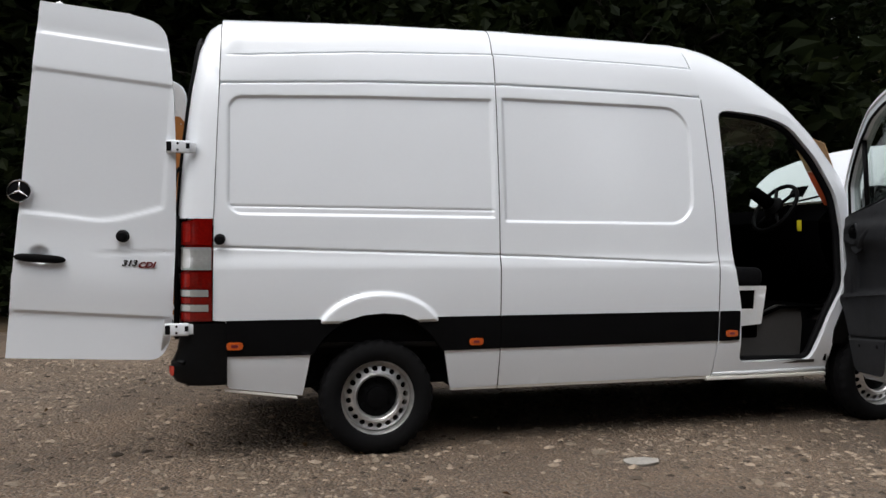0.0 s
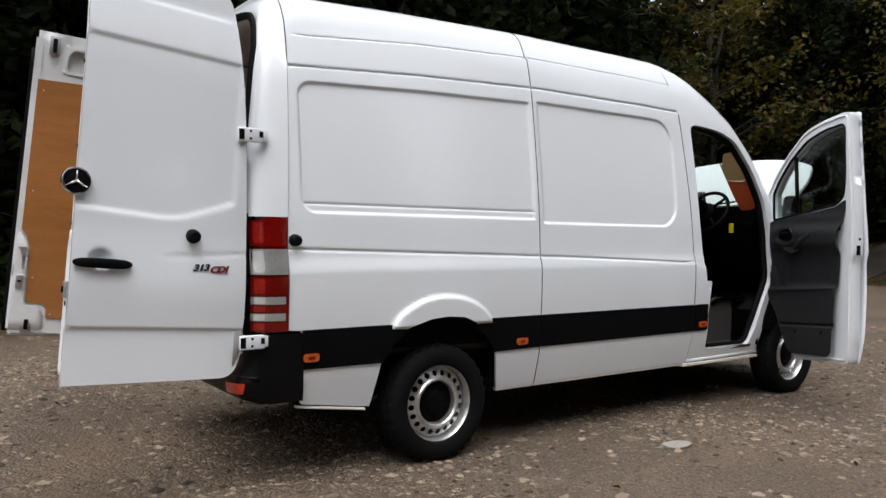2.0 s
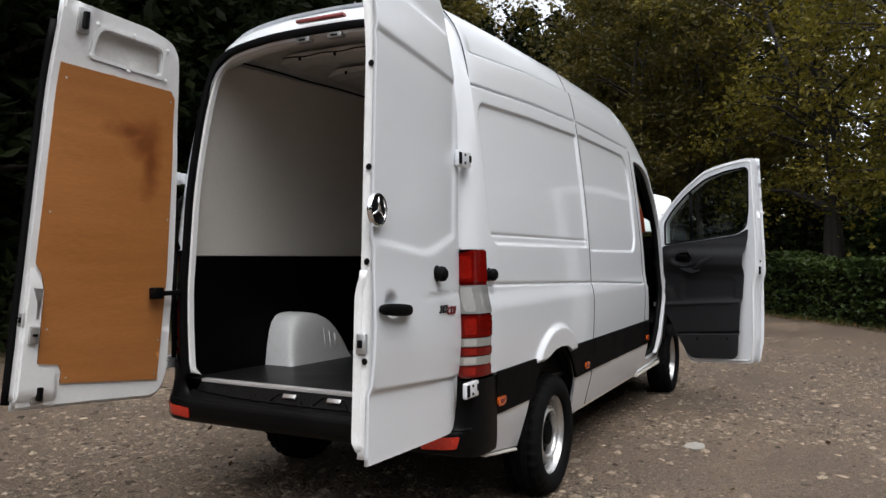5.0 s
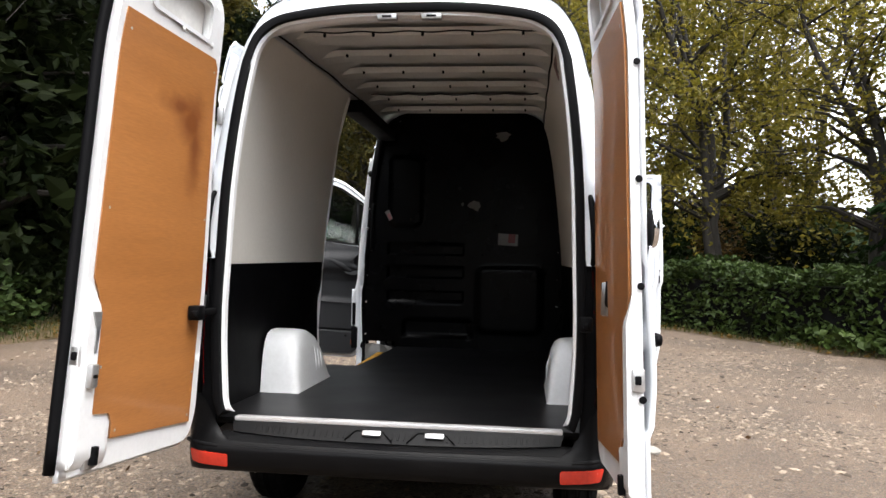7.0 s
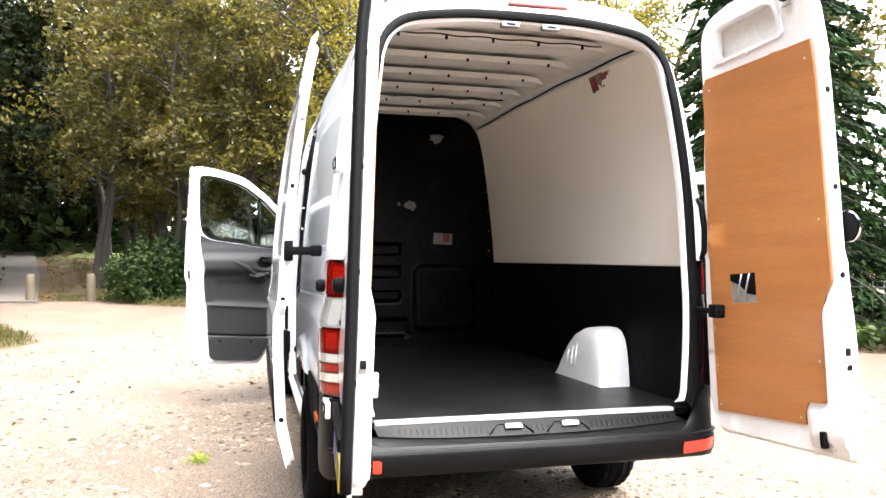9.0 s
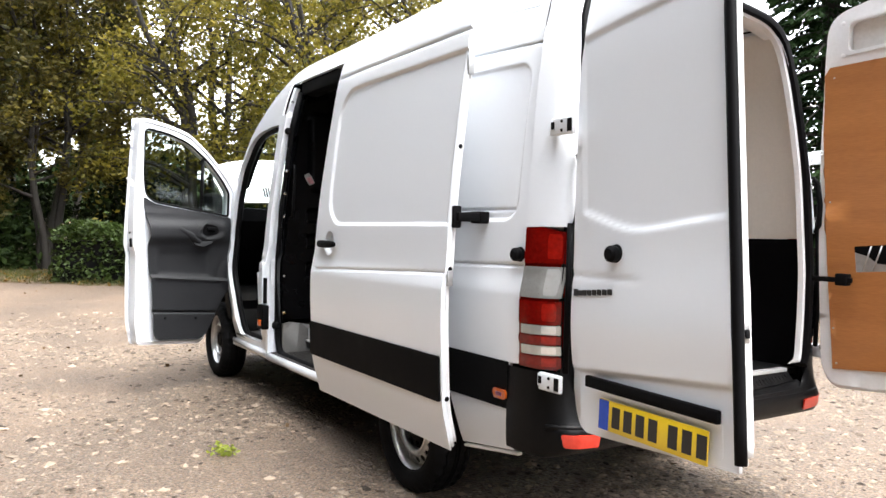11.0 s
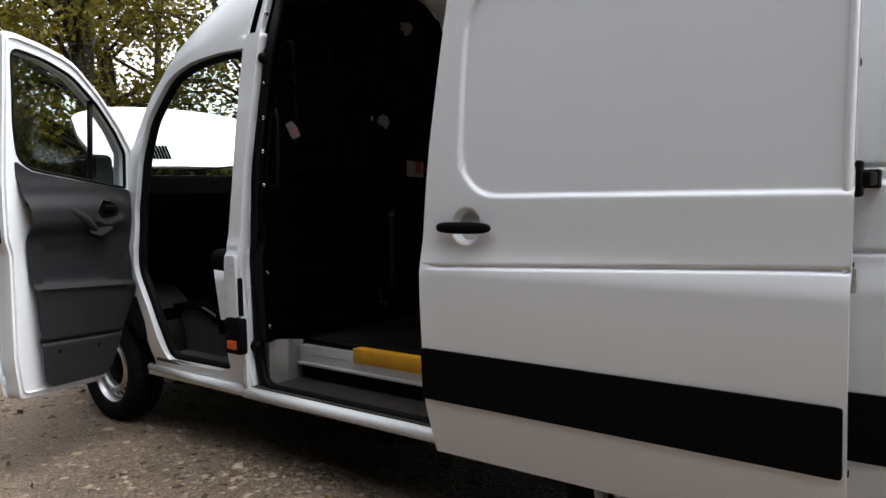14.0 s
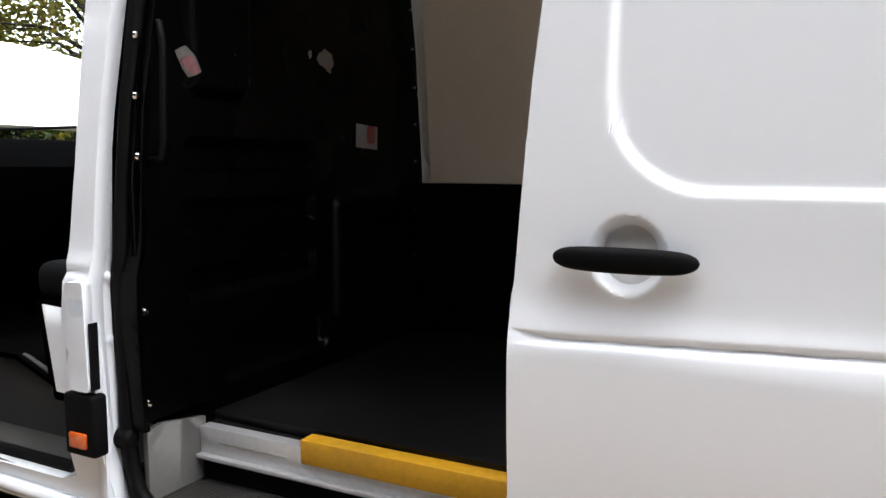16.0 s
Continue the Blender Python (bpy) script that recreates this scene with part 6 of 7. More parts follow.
for s in (-1, 1):
    h, dd, n_in = leaf(s)
    at = lambda u, z, o=0.0, h=h, dd=dd, n_in=n_in: h + dd * (u * 1.07 - 0.06) + n_in * (o + 0.035 * sstep(1.4, 2.3, z)) + Vector((0, 0, z - (0.012 + 0.09 * (1 - u)) * sstep(1.25, 0.95, z)))
    door = part("front_door", sheet(DOOR, lambda u, z: at(u, z, 0.075), lines(0, 1, .06), lines(.42, 2.25, .08), 0.075, [PANE], out=n_in), WHITE, van, "white front door with grey trim, wide open")
    part("door_skin", sheet([(u + (0.018 if u > 0.9 else 0), z) for u, z in DOOR], lambda u, z: at(u, z, -0.004 - 0.03 * math.sin(math.pi * min(max((z - .43) / 1.1, 0), 1))), lines(0, 1, .08), lines(.42, 2.25, .08), 0.006, [[(0.45 + (u - 0.45) * 1.0, z) for u, z in PANE]], out=-n_in), WHITE, door)
    g = part("window_pane", sheet(PANE, lambda u, z: at(u, z, 0.035), [], [], 0.004, out=n_in, rim=.3), GLASS, door, "clear door window")
    g.visible_shadow = False
    part("window_seal", tube([at(u, z, 0.070) for u, z in PANE], 0.010, 6, closed=True), SEAL, door, "black rubber window seal")
    part("window_bar", tube([at(0.345, 1.50, 0.05), at(0.345, 1.975, 0.05)], 0.016, 8), SEAL, door, "black quarter window bar")
    part("door_seal", tube([at(0.48 + (u - 0.48) * 0.955, 1.33 + (z - 1.33) * 0.972, 0.078) for u, z in DOOR], 0.008, 6, closed=True), WHITE_IN, door)
    cardp = part("door_card", sheet(CARD_EDGE, lambda u, z: at(u, z, 0.079 + card_relief(u, z)), lines(.02, .87, .025), lines(.49, 1.6, .02, [(.99, .03, .006), (.705, .025, .005)]), 0.006, out=n_in), CARD, door, "dark grey moulded door trim with pockets")
    part("arm_rest", tube([at(0.845, 1.402, 0.075), at(0.72, 1.392, 0.098), at(0.60, 1.352, 0.116), at(0.50, 1.300, 0.122), at(0.42, 1.248, 0.112), at(0.33, 1.222, 0.085)], [0.016, 0.032, 0.038, 0.038, 0.030, 0.014], 12), CARD, cardp, "moulded arm rest")
    # pull handle: a flat black sheet for the hollow's shade, raised rim, pale scoop below
    part("hollow_shade", sheet(rounded([(0.462, 1.282), (0.358, 1.406), (0.335, 1.412), (0.20, 1.372), (0.226, 1.317), (0.385, 1.300)], 0.014, 3), lambda u, z: at(u, z, 0.128), [0.3, 0.35], [1.35], 0.012, out=n_in), BLACK, cardp, "flat black sheet for the shaded hollow of the pull handle")
    part("handle_rim", tube([at(0.470, 1.276, 0.128), at(0.415, 1.345, 0.138), at(0.360, 1.408, 0.134), at(0.29, 1.402, 0.130)], [0.004, 0.008, 0.008, 0.004], 8), CARD, cardp)
    part("handle_scoop", sheet(rounded([(0.478, 1.228), (0.462, 1.270), (0.385, 1.297), (0.235, 1.300), (0.285, 1.240), (0.390, 1.206)], 0.018, 3), lambda u, z: at(u, z, 0.112 + 0.030 * sstep(1.30, 1.21, z)), lines(.24, .48, .03), lines(1.21, 1.3, .02), 0.010, out=n_in), CARD, cardp, "scooped grip of the pull handle")
    part("door_release", box(-0.05, 0.05, -0.008, 0.008, -0.015, 0.015, 0.006, 2, None, Matrix.Translation(at(0.30, 1.362, 0.138)) @ Matrix.Rotation(math.atan2(dd.y, dd.x), 4, "Z")), SEAL, cardp)
    for u in (0.45, 0.74):
        part("pocket_stud", lathe([(0, 0.006), (0.010, 0.005), (0.013, 0.0)], 12, Matrix.Translation(at(u, 0.655, 0.138)) @ Vector((0, 0, 1)).rotation_difference(n_in).to_matrix().to_4x4()), SEAL, cardp)
    tube_pts = [at(u, 0.982, 0.137) for u in (0.10, 0.3, 0.6, 0.83)]
    part("pocket_lip", tube(tube_pts, 0.005, 6), CARD, cardp)
    # lock on the rear edge, stay and hinges on the front edge
    R = Matrix.Rotation(math.atan2(dd.y, dd.x), 4, "Z")
    part("door_lock", box(-0.004, 0.006, -0.015, 0.015, -0.035, 0.035, 0.003, 1, None, Matrix.Translation(at(0.984, 1.24, 0.04)) @ R), SEAL, door, "dark lock slot")
    part("door_lock", lathe([(0, 0.004), (0.008, 0.004), (0.010, 0)], 10, Matrix.Translation(at(0.985, 1.32, 0.03)) @ Vector((0, 0, 1)).rotation_difference(dd).to_matrix().to_4x4()), SEAL, door)
    for z in (1.30, 1.16, 0.99):
        part("door_hinge", box(-0.06, 0.05, -0.018, 0.018, -0.028, 0.028, 0.006, 2, None, Matrix.Translation(at(-0.02, z, 0.03)) @ R), WHITE if z != 1.16 else SEAL, door, "door hinge")
    # mirror on its arm, outside the quarter window
    mp = at(0.10, 1.52, -0.13)
    RM = R @ Matrix.Rotation(math.radians(-25 * s), 4, "Z")
    mir = part("door_mirror", box(-0.085, 0.085, -0.11, 0.11, -0.165, 0.165, 0.04, 4, None, Matrix.Translation(mp) @ RM), BLACK, door, "black door mirror housing")
    part("mirror_glass", box(0.082, 0.088, -0.085, 0.085, -0.135, 0.135, 0.003, 1, None, Matrix.Translation(mp) @ RM), MIRROR, mir, "mirror glass")
    part("mirror_arm", tube([at(0.08, 1.46, 0.0), at(0.06, 1.45, -0.08), mp + Vector((0, 0, -0.13))], 0.022, 8), BLACK, mir)
    part("outer_moulding", sheet([(0.25, 0.62), (0.96, 0.62), (0.955, 0.81), (0.17, 0.81)], lambda u, z: at(u, z, -0.045), [], [], 0.02, out=-n_in), BLACK, door, "black plastic rubbing strip")

# ---- wheels ----
rim_holes = []
for k in range(20):
    a = 2 * math.pi * k / 20
    rim_holes.append([(0.178 * math.cos(a) + 0.0178 * math.cos(b_), 0.178 * math.sin(a) + 0.0178 * math.sin(b_)) for b_ in np.arange(0, 2 * math.pi, 0.62)])
circ = lambda r, n=64: [(r * math.cos(2 * math.pi * i / n), r * math.sin(2 * math.pi * i / n)) for i in range(n)]


def disc_h(x, y):
    r = math.hypot(x, y)
    return float(np.interp(r, [0.150, 0.160, 0.198, 0.206], [0.006, 0.002, -0.014, -0.020]))


tp = [(0.222, 0.082), (0.231, 0.098), (0.248, 0.107), (0.280, 0.112), (0.315, 0.106), (0.335, 0.094), (0.347, 0.080), (0.350, 0.062), (0.340, 0.060), (0.340, 0.050), (0.352, 0.048), (0.353, 0.016), (0.343, 0.014), (0.343, 0.004), (0.3535, 0.002), (0.3535, 0.0)]
tp = tp + [(r, -h_) for r, h_ in tp[::-1]]
tp = [(0.222 + (r - 0.222) * 0.955, h_) for r, h_ in tp]
tyre_bm = lathe(tp, 96, ang=30)
for v in tyre_bm.verts:       # cross cuts in the tread shoulders
    r = math.hypot(v.co.x, v.co.y)
    if r > 0.325 and abs(v.co.z) > 0.045:
        k = int(round(math.atan2(v.co.y, v.co.x) / (2 * math.pi / 96))) % 3
        if k == 0:
            v.co.x *= 0.962
            v.co.y *= 0.962
rim_bm = sheet(circ(0.206), lambda x, y: Vector((x, y, disc_h(x, y))), lines(-.2, .2, .022), lines(-.2, .2, .022), 0.006, [circ(0.152, 64)] + rim_holes, rim=0.02)
lathe([(0.124, -0.03), (0.125, -0.004), (0.129, 0.008), (0.136, 0.0145), (0.144, 0.0135), (0.150, 0.008), (0.155, 0.003)], 64, bm=rim_bm)
lathe([(0.203, -0.017), (0.208, -0.026), (0.210, -0.034), (0.214, -0.034), (0.217, -0.006), (0.226, 0.012), (0.233, 0.022), (0.238, 0.016), (0.230, 0.0), (0.210, -0.06), (0.205, -0.11)], 64, bm=rim_bm)
first = None
for x, s in ((-0.025, -1), (-0.025, 1), (3.660, -1), (3.610, 1)):
    m = Matrix.Translation((x, s * 0.85, 0.330)) @ pose(0, 0, 0, -90 * s, 0, 0) @ pose(0, 0, 0, 0, 0, 31 * s + 17 * x)
    if first is None:
        ob = part("wheel", lathe([(0, -0.05), (0.10, -0.05), (0.12, -0.04), (0.19, -0.04), (0.19, -0.06), (0, -0.07)], 32), UNDER, van, "black tyre on a silver steel wheel with round holes")
        part("tyre", tyre_bm, TYRE, ob, "black tyre, dusty tread")
        rimo = part("rim", rim_bm, STEEL, ob, "silver painted steel rim with round holes")
        rimo.location = (0, 0, 0.055)
        rimo.scale = (0.98, 0.98, 1)
        hub = part("hub", lathe([(0, 0.045), (0.04, 0.045), (0.062, 0.040), (0.066, 0.02), (0.085, 0.012), (0.126, 0.002), (0.128, -0.04)], 40), BLACK, ob, "black hub centre")
        hub.location = (0, 0, 0.02)
        for k in range(6):
            a = 2 * math.pi * k / 6
            part("wheel_nut", lathe([(0, 0.012), (0.010, 0.012), (0.012, 0.0)], 6, Matrix.Translation((0.094 * math.cos(a), 0.094 * math.sin(a), 0.03))), BLACK, ob)
        ob.matrix_basis = m
        first = ob
    else:
        copy_thing(first, m)
part("rear_axle", tube([(0, -0.7, 0.34), (0, 0.7, 0.34)], 0.06, 12), UNDER, van)
part("leaf_spring", tube([(-0.7, -0.55, 0.45), (-0.3, -0.55, 0.36), (0.3, -0.55, 0.36), (0.7, -0.55, 0.45)], 0.03, 8), UNDER, van)
part("leaf_spring", tube([(-0.7, 0.55, 0.45), (-0.3, 0.55, 0.36), (0.3, 0.55, 0.36), (0.7, 0.55, 0.45)], 0.03, 8), UNDER, van)

# ---- cardboard sheet propped in the windscreen ----
sheet_top = thing("cardboard_sheet", "torn tan and orange-red cardboard sheet propped on the dashboard", "cardboard")
cb = lambda y, z: Vector((3.55 - 0.30 * (z - 1.56), y - 0.115, z))
part("tan_part", sheet([(-0.25, 2.01), (-0.28, 1.98), (-0.31, 2.075), (-0.42, 2.09), (-0.55, 2.03), (-0.575, 1.86), (-0.44, 1.83), (-0.30, 1.845)], cb, [], [], 0.004, out=(-1, 0, 0)), CARDBOARD, sheet_top, "tan cardboard")
part("orange_part", sheet([(-0.30, 1.842), (-0.44, 1.827), (-0.575, 1.857), (-0.585, 1.62), (-0.50, 1.575), (-0.40, 1.575), (-0.36, 1.66)], cb, [], [], 0.004, out=(-1, 0, 0)), ORANGE_CARD, sheet_top, "orange-red print")


# ---- clearing: gravel, verge, stones ----
def gravel():
    m = mat("gravel_earth", (0.113, 0.079, 0.053), 0.62, var=0.55, scale=0.7, fine=90, bump=1.0, bump_scale=34, dirt=0.75, dirt_col=(0.046, 0.036, 0.028))
    n, l = m.node_tree.nodes, m.node_tree.links
    b = n["Principled BSDF"]
    b.inputs["Specular IOR Level"].default_value = 0.5
    # scattered pale grit
    co, vo = n.new("ShaderNodeTexCoord"), n.new("ShaderNodeTexVoronoi")
    vo.inputs["Scale"].default_value = 48
    l.new(co.outputs["Object"], vo.inputs["Vector"])
    sep = n.new("ShaderNodeSeparateColor")
    l.new(vo.outputs["Color"], sep.inputs[0])
    gt, lt, an = n.new("ShaderNodeMath"), n.new("ShaderNodeMath"), n.new("ShaderNodeMath")
    gt.operation, lt.operation, an.operation = "GREATER_THAN", "LESS_THAN", "MULTIPLY"
    gt.inputs[1].default_value, lt.inputs[1].default_value = 0.62, 0.42
    l.new(sep.outputs[0], gt.inputs[0])
    l.new(vo.outputs["Distance"], lt.inputs[0])
    l.new(gt.outputs[0], an.inputs[0])
    l.new(lt.outputs[0], an.inputs[1])
    mx = n.new("ShaderNodeMix")
    mx.data_type = "RGBA"
    hv = n.new("ShaderNodeMix")
    hv.data_type = "RGBA"
    hv.inputs["A"].default_value, hv.inputs["B"].default_value = (0.034, 0.026, 0.020, 1), (0.175, 0.145, 0.115, 1)
    l.new(sep.outputs[1], hv.inputs["Factor"])
    old = b.inputs["Base Color"].links[0].from_socket
    l.new(old, mx.inputs["A"])
    l.new(hv.outputs["Result"], mx.inputs["B"])
    l.new(an.outputs[0], mx.inputs["Factor"])
    # fine grit, light and dark
    v2, s2, m2, mm = n.new("ShaderNodeTexVoronoi"), n.new("ShaderNodeSeparateColor"), n.new("ShaderNodeMapRange"), n.new("ShaderNodeMix")
    v2.inputs["Scale"].default_value = 115
    l.new(co.outputs["Object"], v2.inputs["Vector"])
    l.new(v2.outputs["Color"], s2.inputs[0])
    m2.inputs["To Min"].default_value, m2.inputs["To Max"].default_value = 0.55, 1.5
    l.new(s2.outputs[0], m2.inputs["Value"])
    mm.data_type, mm.blend_type = "RGBA", "MULTIPLY"
    mm.inputs["Factor"].default_value = 1.0
    l.new(mx.outputs["Result"], mm.inputs["A"])
    l.new(m2.outputs[0], mm.inputs["B"])
    l.new(mm.outputs["Result"], b.inputs["Base Color"])
    b2 = n.new("ShaderNodeBump")
    b2.inputs["Strength"].default_value, b2.inputs["Distance"].default_value, b2.invert = 0.9, 0.016, True
    l.new(vo.outputs["Distance"], b2.inputs["Height"])
    l.new(b.inputs["Normal"].links[0].from_socket, b2.inputs["Normal"])
    l.new(b2.outputs[0], b.inputs["Normal"])
    return m


GRAVEL = gravel()
LITTER = mat("woodland_floor", (0.055, 0.045, 0.025), 0.95, var=0.5, scale=0.8, fine=20, bump=0.8, bump_scale=25, tint=(0.075, 0.048, 0.02), dirt=0.6, dirt_col=(0.10, 0.05, 0.02))
STONE = mat("grey_stone", (0.230, 0.192, 0.152), 0.85, var=0.3, scale=20, per=0.8, tint=(0.13, 0.098, 0.07), spec=0.25)
PALE = mat("pale_stone", (0.27, 0.255, 0.23), 0.8, var=0.2, scale=14)


def uneven(x, y, k=1.0):
    return k * (0.012 * noise.noise(Vector((x * 0.9, y * 0.9, 0))) + 0.006 * noise.noise(Vector((x * 4, y * 4, 3))))


g_in = lines(-14, 20, 0.5, [(0, 6, 0.14)])
g_iny = lines(-12, 12, 0.5, [(0, 6, 0.14)])
gb = sheet([(-900, -900), (900, -900), (900, 900), (-900, 900)], lambda x, y: Vector((x, y, uneven(x, y) - 0.006 if max(abs(x), abs(y)) < 25 else -0.006)), g_in, g_iny, 0, rim=60)
ground = part("ground", gb, GRAVEL, None)
tagged(ground, "brown-grey gravel clearing strewn with stones and leaves", "ground", kind="structure")

EDGE = [(-17, 6.2), (-10, 7.0), (-4, 6.7), (1, 7.1), (5.5, 7.0), (7.2, 6.5), (7.95, 5.7), (8.4, 4.75), (9.3, 4.55), (11.0, 5.5), (14.0, 7.0), (18.0, 8.9), (20.7, 9.9), (21.2, 8.9), (21.6, 7.4), (21.0, 5.6), (18.6, 4.0), (16.5, 1.5), (14.8, -0.8),
        (11.5, -3.4), (9.0, -4.7), (7.0, -6.2), (3.5, -9.0), (-2, -12.5), (-9, -14), (-16, -12), (-19, -5), (-19, 2)]
rough = []
for (ax, ay), (cx, cy) in zip(EDGE, EDGE[1:] + EDGE[:1]):
    k = max(1, int(math.hypot(cx - ax, cy - ay) / 0.5))
    rough += [(ax + (cx - ax) * i / k + 0.45 * noise.noise(Vector((ax + i, ay, 1))), ay + (cy - ay) * i / k + 0.45 * noise.noise(Vector((ay + i, ax, 5)))) for i in range(k)]


def rise(x):
    """The land climbs beyond the clearing."""
    return 0.075 * max(0.0, x - 23.0) * sstep(23.0, 30.0, x)


def verge_z(x, y):
    if x > 20.0 and abs(y - 8.4 - 0.275 * (x - 20.6)) < 2.6:
        return rise(x) + 0.01
    d = min(math.hypot(x - a, y - b_) for a, b_ in rough)
    return rise(x) + 0.004 + 0.115 * sstep(0, 1.0, d) + 0.06 * noise.noise(Vector((x * 0.5, y * 0.5, 2))) * sstep(0, 1, d) + 0.012 * min(max(0, d - 3), 6)


vb = sheet([(-60, -60), (80, -60), (80, 60), (-60, 60)], lambda x, y: Vector((x, y, verge_z(x, y))), lines(-60, 80, 3.0, [(32, 12, 1.0)]), lines(-60, 60, 3.0, [(12, 6, 1.0)]), 0, [rough], rim=1.2)
verge = part("verge", vb, LITTER, None)
tagged(verge, "dark woodland floor of ivy, grass and fallen leaves", "ground", kind="structure")


def from_arrays(name, V, F, material, parent, label="", kind="", category=""):
    me = bpy.data.meshes.new(name)
    me.from_pydata(V.tolist(), [], F.tolist())
    me.materials.append(material)
    ob = new(name, me)
    ob.parent = parent
    return tagged(ob, label, category, kind=kind)


rng = np.random.default_rng(4)


def pebbles(n, r0, r1, spread):
    """Rough eight-sided stones pressed into the ground."""
    base = np.array([(1, 0, 0), (0, 1, 0), (-1, 0, 0), (0, -1, 0), (0, 0, 1), (.7, .7, .5), (-.7, .7, .5), (-.7, -.7, .5), (.7, -.7, .5)], float)
    F0 = np.array([(0, 1, 5), (1, 2, 6), (2, 3, 7), (3, 0, 8), (0, 5, 8), (1, 6, 5), (2, 7, 6), (3, 8, 7), (5, 6, 4), (6, 7, 4), (7, 8, 4), (8, 5, 4)])
    c = spread(n)
    size = r0 * (r1 / r0) ** (rng.random(n) ** 1.5)
    V = base[None] * rng.uniform(0.7, 1.25, (n, 9, 1))
    a = rng.random(n) * 6.283
    ca, sa = np.cos(a)[:, None], np.sin(a)[:, None]
    x, y, z = V[..., 0] * 1.2, V[..., 1] * 0.85, V[..., 2] * 0.6
    V = np.stack([x * ca - y * sa, x * sa + y * ca, z], -1) * size[:, None, None]
    V[..., :2] += c[:, None, :]
    V[..., 2] += np.array([uneven(p[0], p[1]) - 0.007 for p in c])[:, None] - 0.12 * size[:, None]
    F = (F0[None] + (np.arange(n) * 9)[:, None, None]).reshape(-1, 3)
    return V.reshape(-1, 3), F


def near_van(n):
    """Uneven drifts of stones, thin where feet and tyres pass."""
    p = rng.uniform((-7.5, -5.8), (8.5, 6.0), (n * 9, 2))
    k = np.array([noise.noise(Vector((a * 0.7, b_ * 0.7, 9))) for a, b_ in p])
    rim_ = np.min(np.stack([p[:, 0] + 7.5, 8.5 - p[:, 0], p[:, 1] + 5.8, 6.0 - p[:, 1]]), 0)
    return p[rng.random(len(p)) < (0.30 + 0.65 * k) * np.clip(rim_ / 2.2, 0, 1)][:n]


V, F = pebbles(52000, 0.006, 0.024, near_van)
from_arrays("gravel_stones", V, F, STONE, None, "loose pale and grey stones scattered over gravel", "stuff", "gravel")
V, F = pebbles(6000, 0.013, 0.042, lambda n: rng.uniform((-7, -5), (10, 6.5), (n, 2)))
from_arrays("gravel_lumps", V, F, STONE, None, "larger loose stones scattered over gravel", "stuff", "gravel")
flat_stone = thing("flat_stone", "pale flat stone lying in the gravel", "stone", at=(1.41, -1.50, 0))
part("slab", sheet([(0.12 * math.cos(a) * random.uniform(.7, 1.1), 0.075 * math.sin(a) * random.uniform(.7, 1.1)) for a in np.arange(0, 6.2, 0.5)], lambda x, y: Vector((x, y, 0.011)), [0], [0], 0.018), PALE, flat_stone)

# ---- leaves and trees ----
# green taken near black: the shade under the canopy is in this colour
GREEN_SHADED = leafy("shaded_green_leaves", (0.0045, 0.008, 0.003), (0.0145, 0.019, 0.006), spec=0.04)
GREEN = leafy("green_leaves", (0.020, 0.026, 0.006), (0.132, 0.102, 0.016), trans=0.45)
AUTUMN = leafy("yellow_green_leaves", (0.060, 0.064, 0.009), (0.25, 0.20, 0.025), trans=0.5)
RUSSET = leafy("russet_leaves", (0.055, 0.034, 0.008), (0.20, 0.115, 0.022), trans=0.4)
FIR = leafy("dark_conifer_fronds", (0.004, 0.011, 0.004), (0.022, 0.042, 0.013), trans=0.15, spec=0.03)
LAUREL = leafy("glossy_hedge_leaves", (0.010, 0.021, 0.004), (0.048, 0.074, 0.015), rough=0.5, trans=0.2, spec=0.2)
GREEN_LA = leafy("dark_laurel_leaves", (0.009, 0.019, 0.005), (0.032, 0.050, 0.012), rough=0.6, trans=0.2, spec=0.1)
BARK = mat("grey_brown_bark", (0.022, 0.018, 0.014), 0.95, var=0.4, scale=3, fine=30, bump=0.9, bump_scale=18, stretch=(1, 1, 0.25))
WOOD = mat("weathered_post", (0.085, 0.065, 0.042), 0.9, var=0.3, scale=5, bump=0.5, bump_scale=30, stretch=(1, 1, 0.2))
IRON = mat("dark_iron", (0.02, 0.02, 0.02), 0.6, var=0.3)


def leaves(C, size, rg, droop=0.0, slim=0.55, D=None):
    """Folded pointed leaves round the centres C."""
    n = len(C)
    d = rg.normal(size=(n, 3)) if D is None else D + rg.normal(size=(n, 3)) * 0.35
    d[:, 2] = d[:, 2] * 0.6 - droop
    d /= np.linalg.norm(d, axis=1)[:, None]
    u = rg.normal(size=(n, 3))
    w = np.cross(d, u)
    w /= np.linalg.norm(w, axis=1)[:, None] + 1e-9
    L = size * rg.uniform(0.6, 1.3, n)[:, None]
    up = np.cross(w, d)
    tip, base = C + d * L * 0.5, C - d * L * 0.5
    le, ri = C + w * L * 0.5 * slim + up * L * 0.08, C - w * L * 0.5 * slim + up * L * 0.08
    V = np.stack([base, le, tip, ri], 1).reshape(-1, 3)
    k = np.arange(n)[:, None] * 4
    F = np.hstack([k, k + 1, k + 2, k + 3])
    return V, F


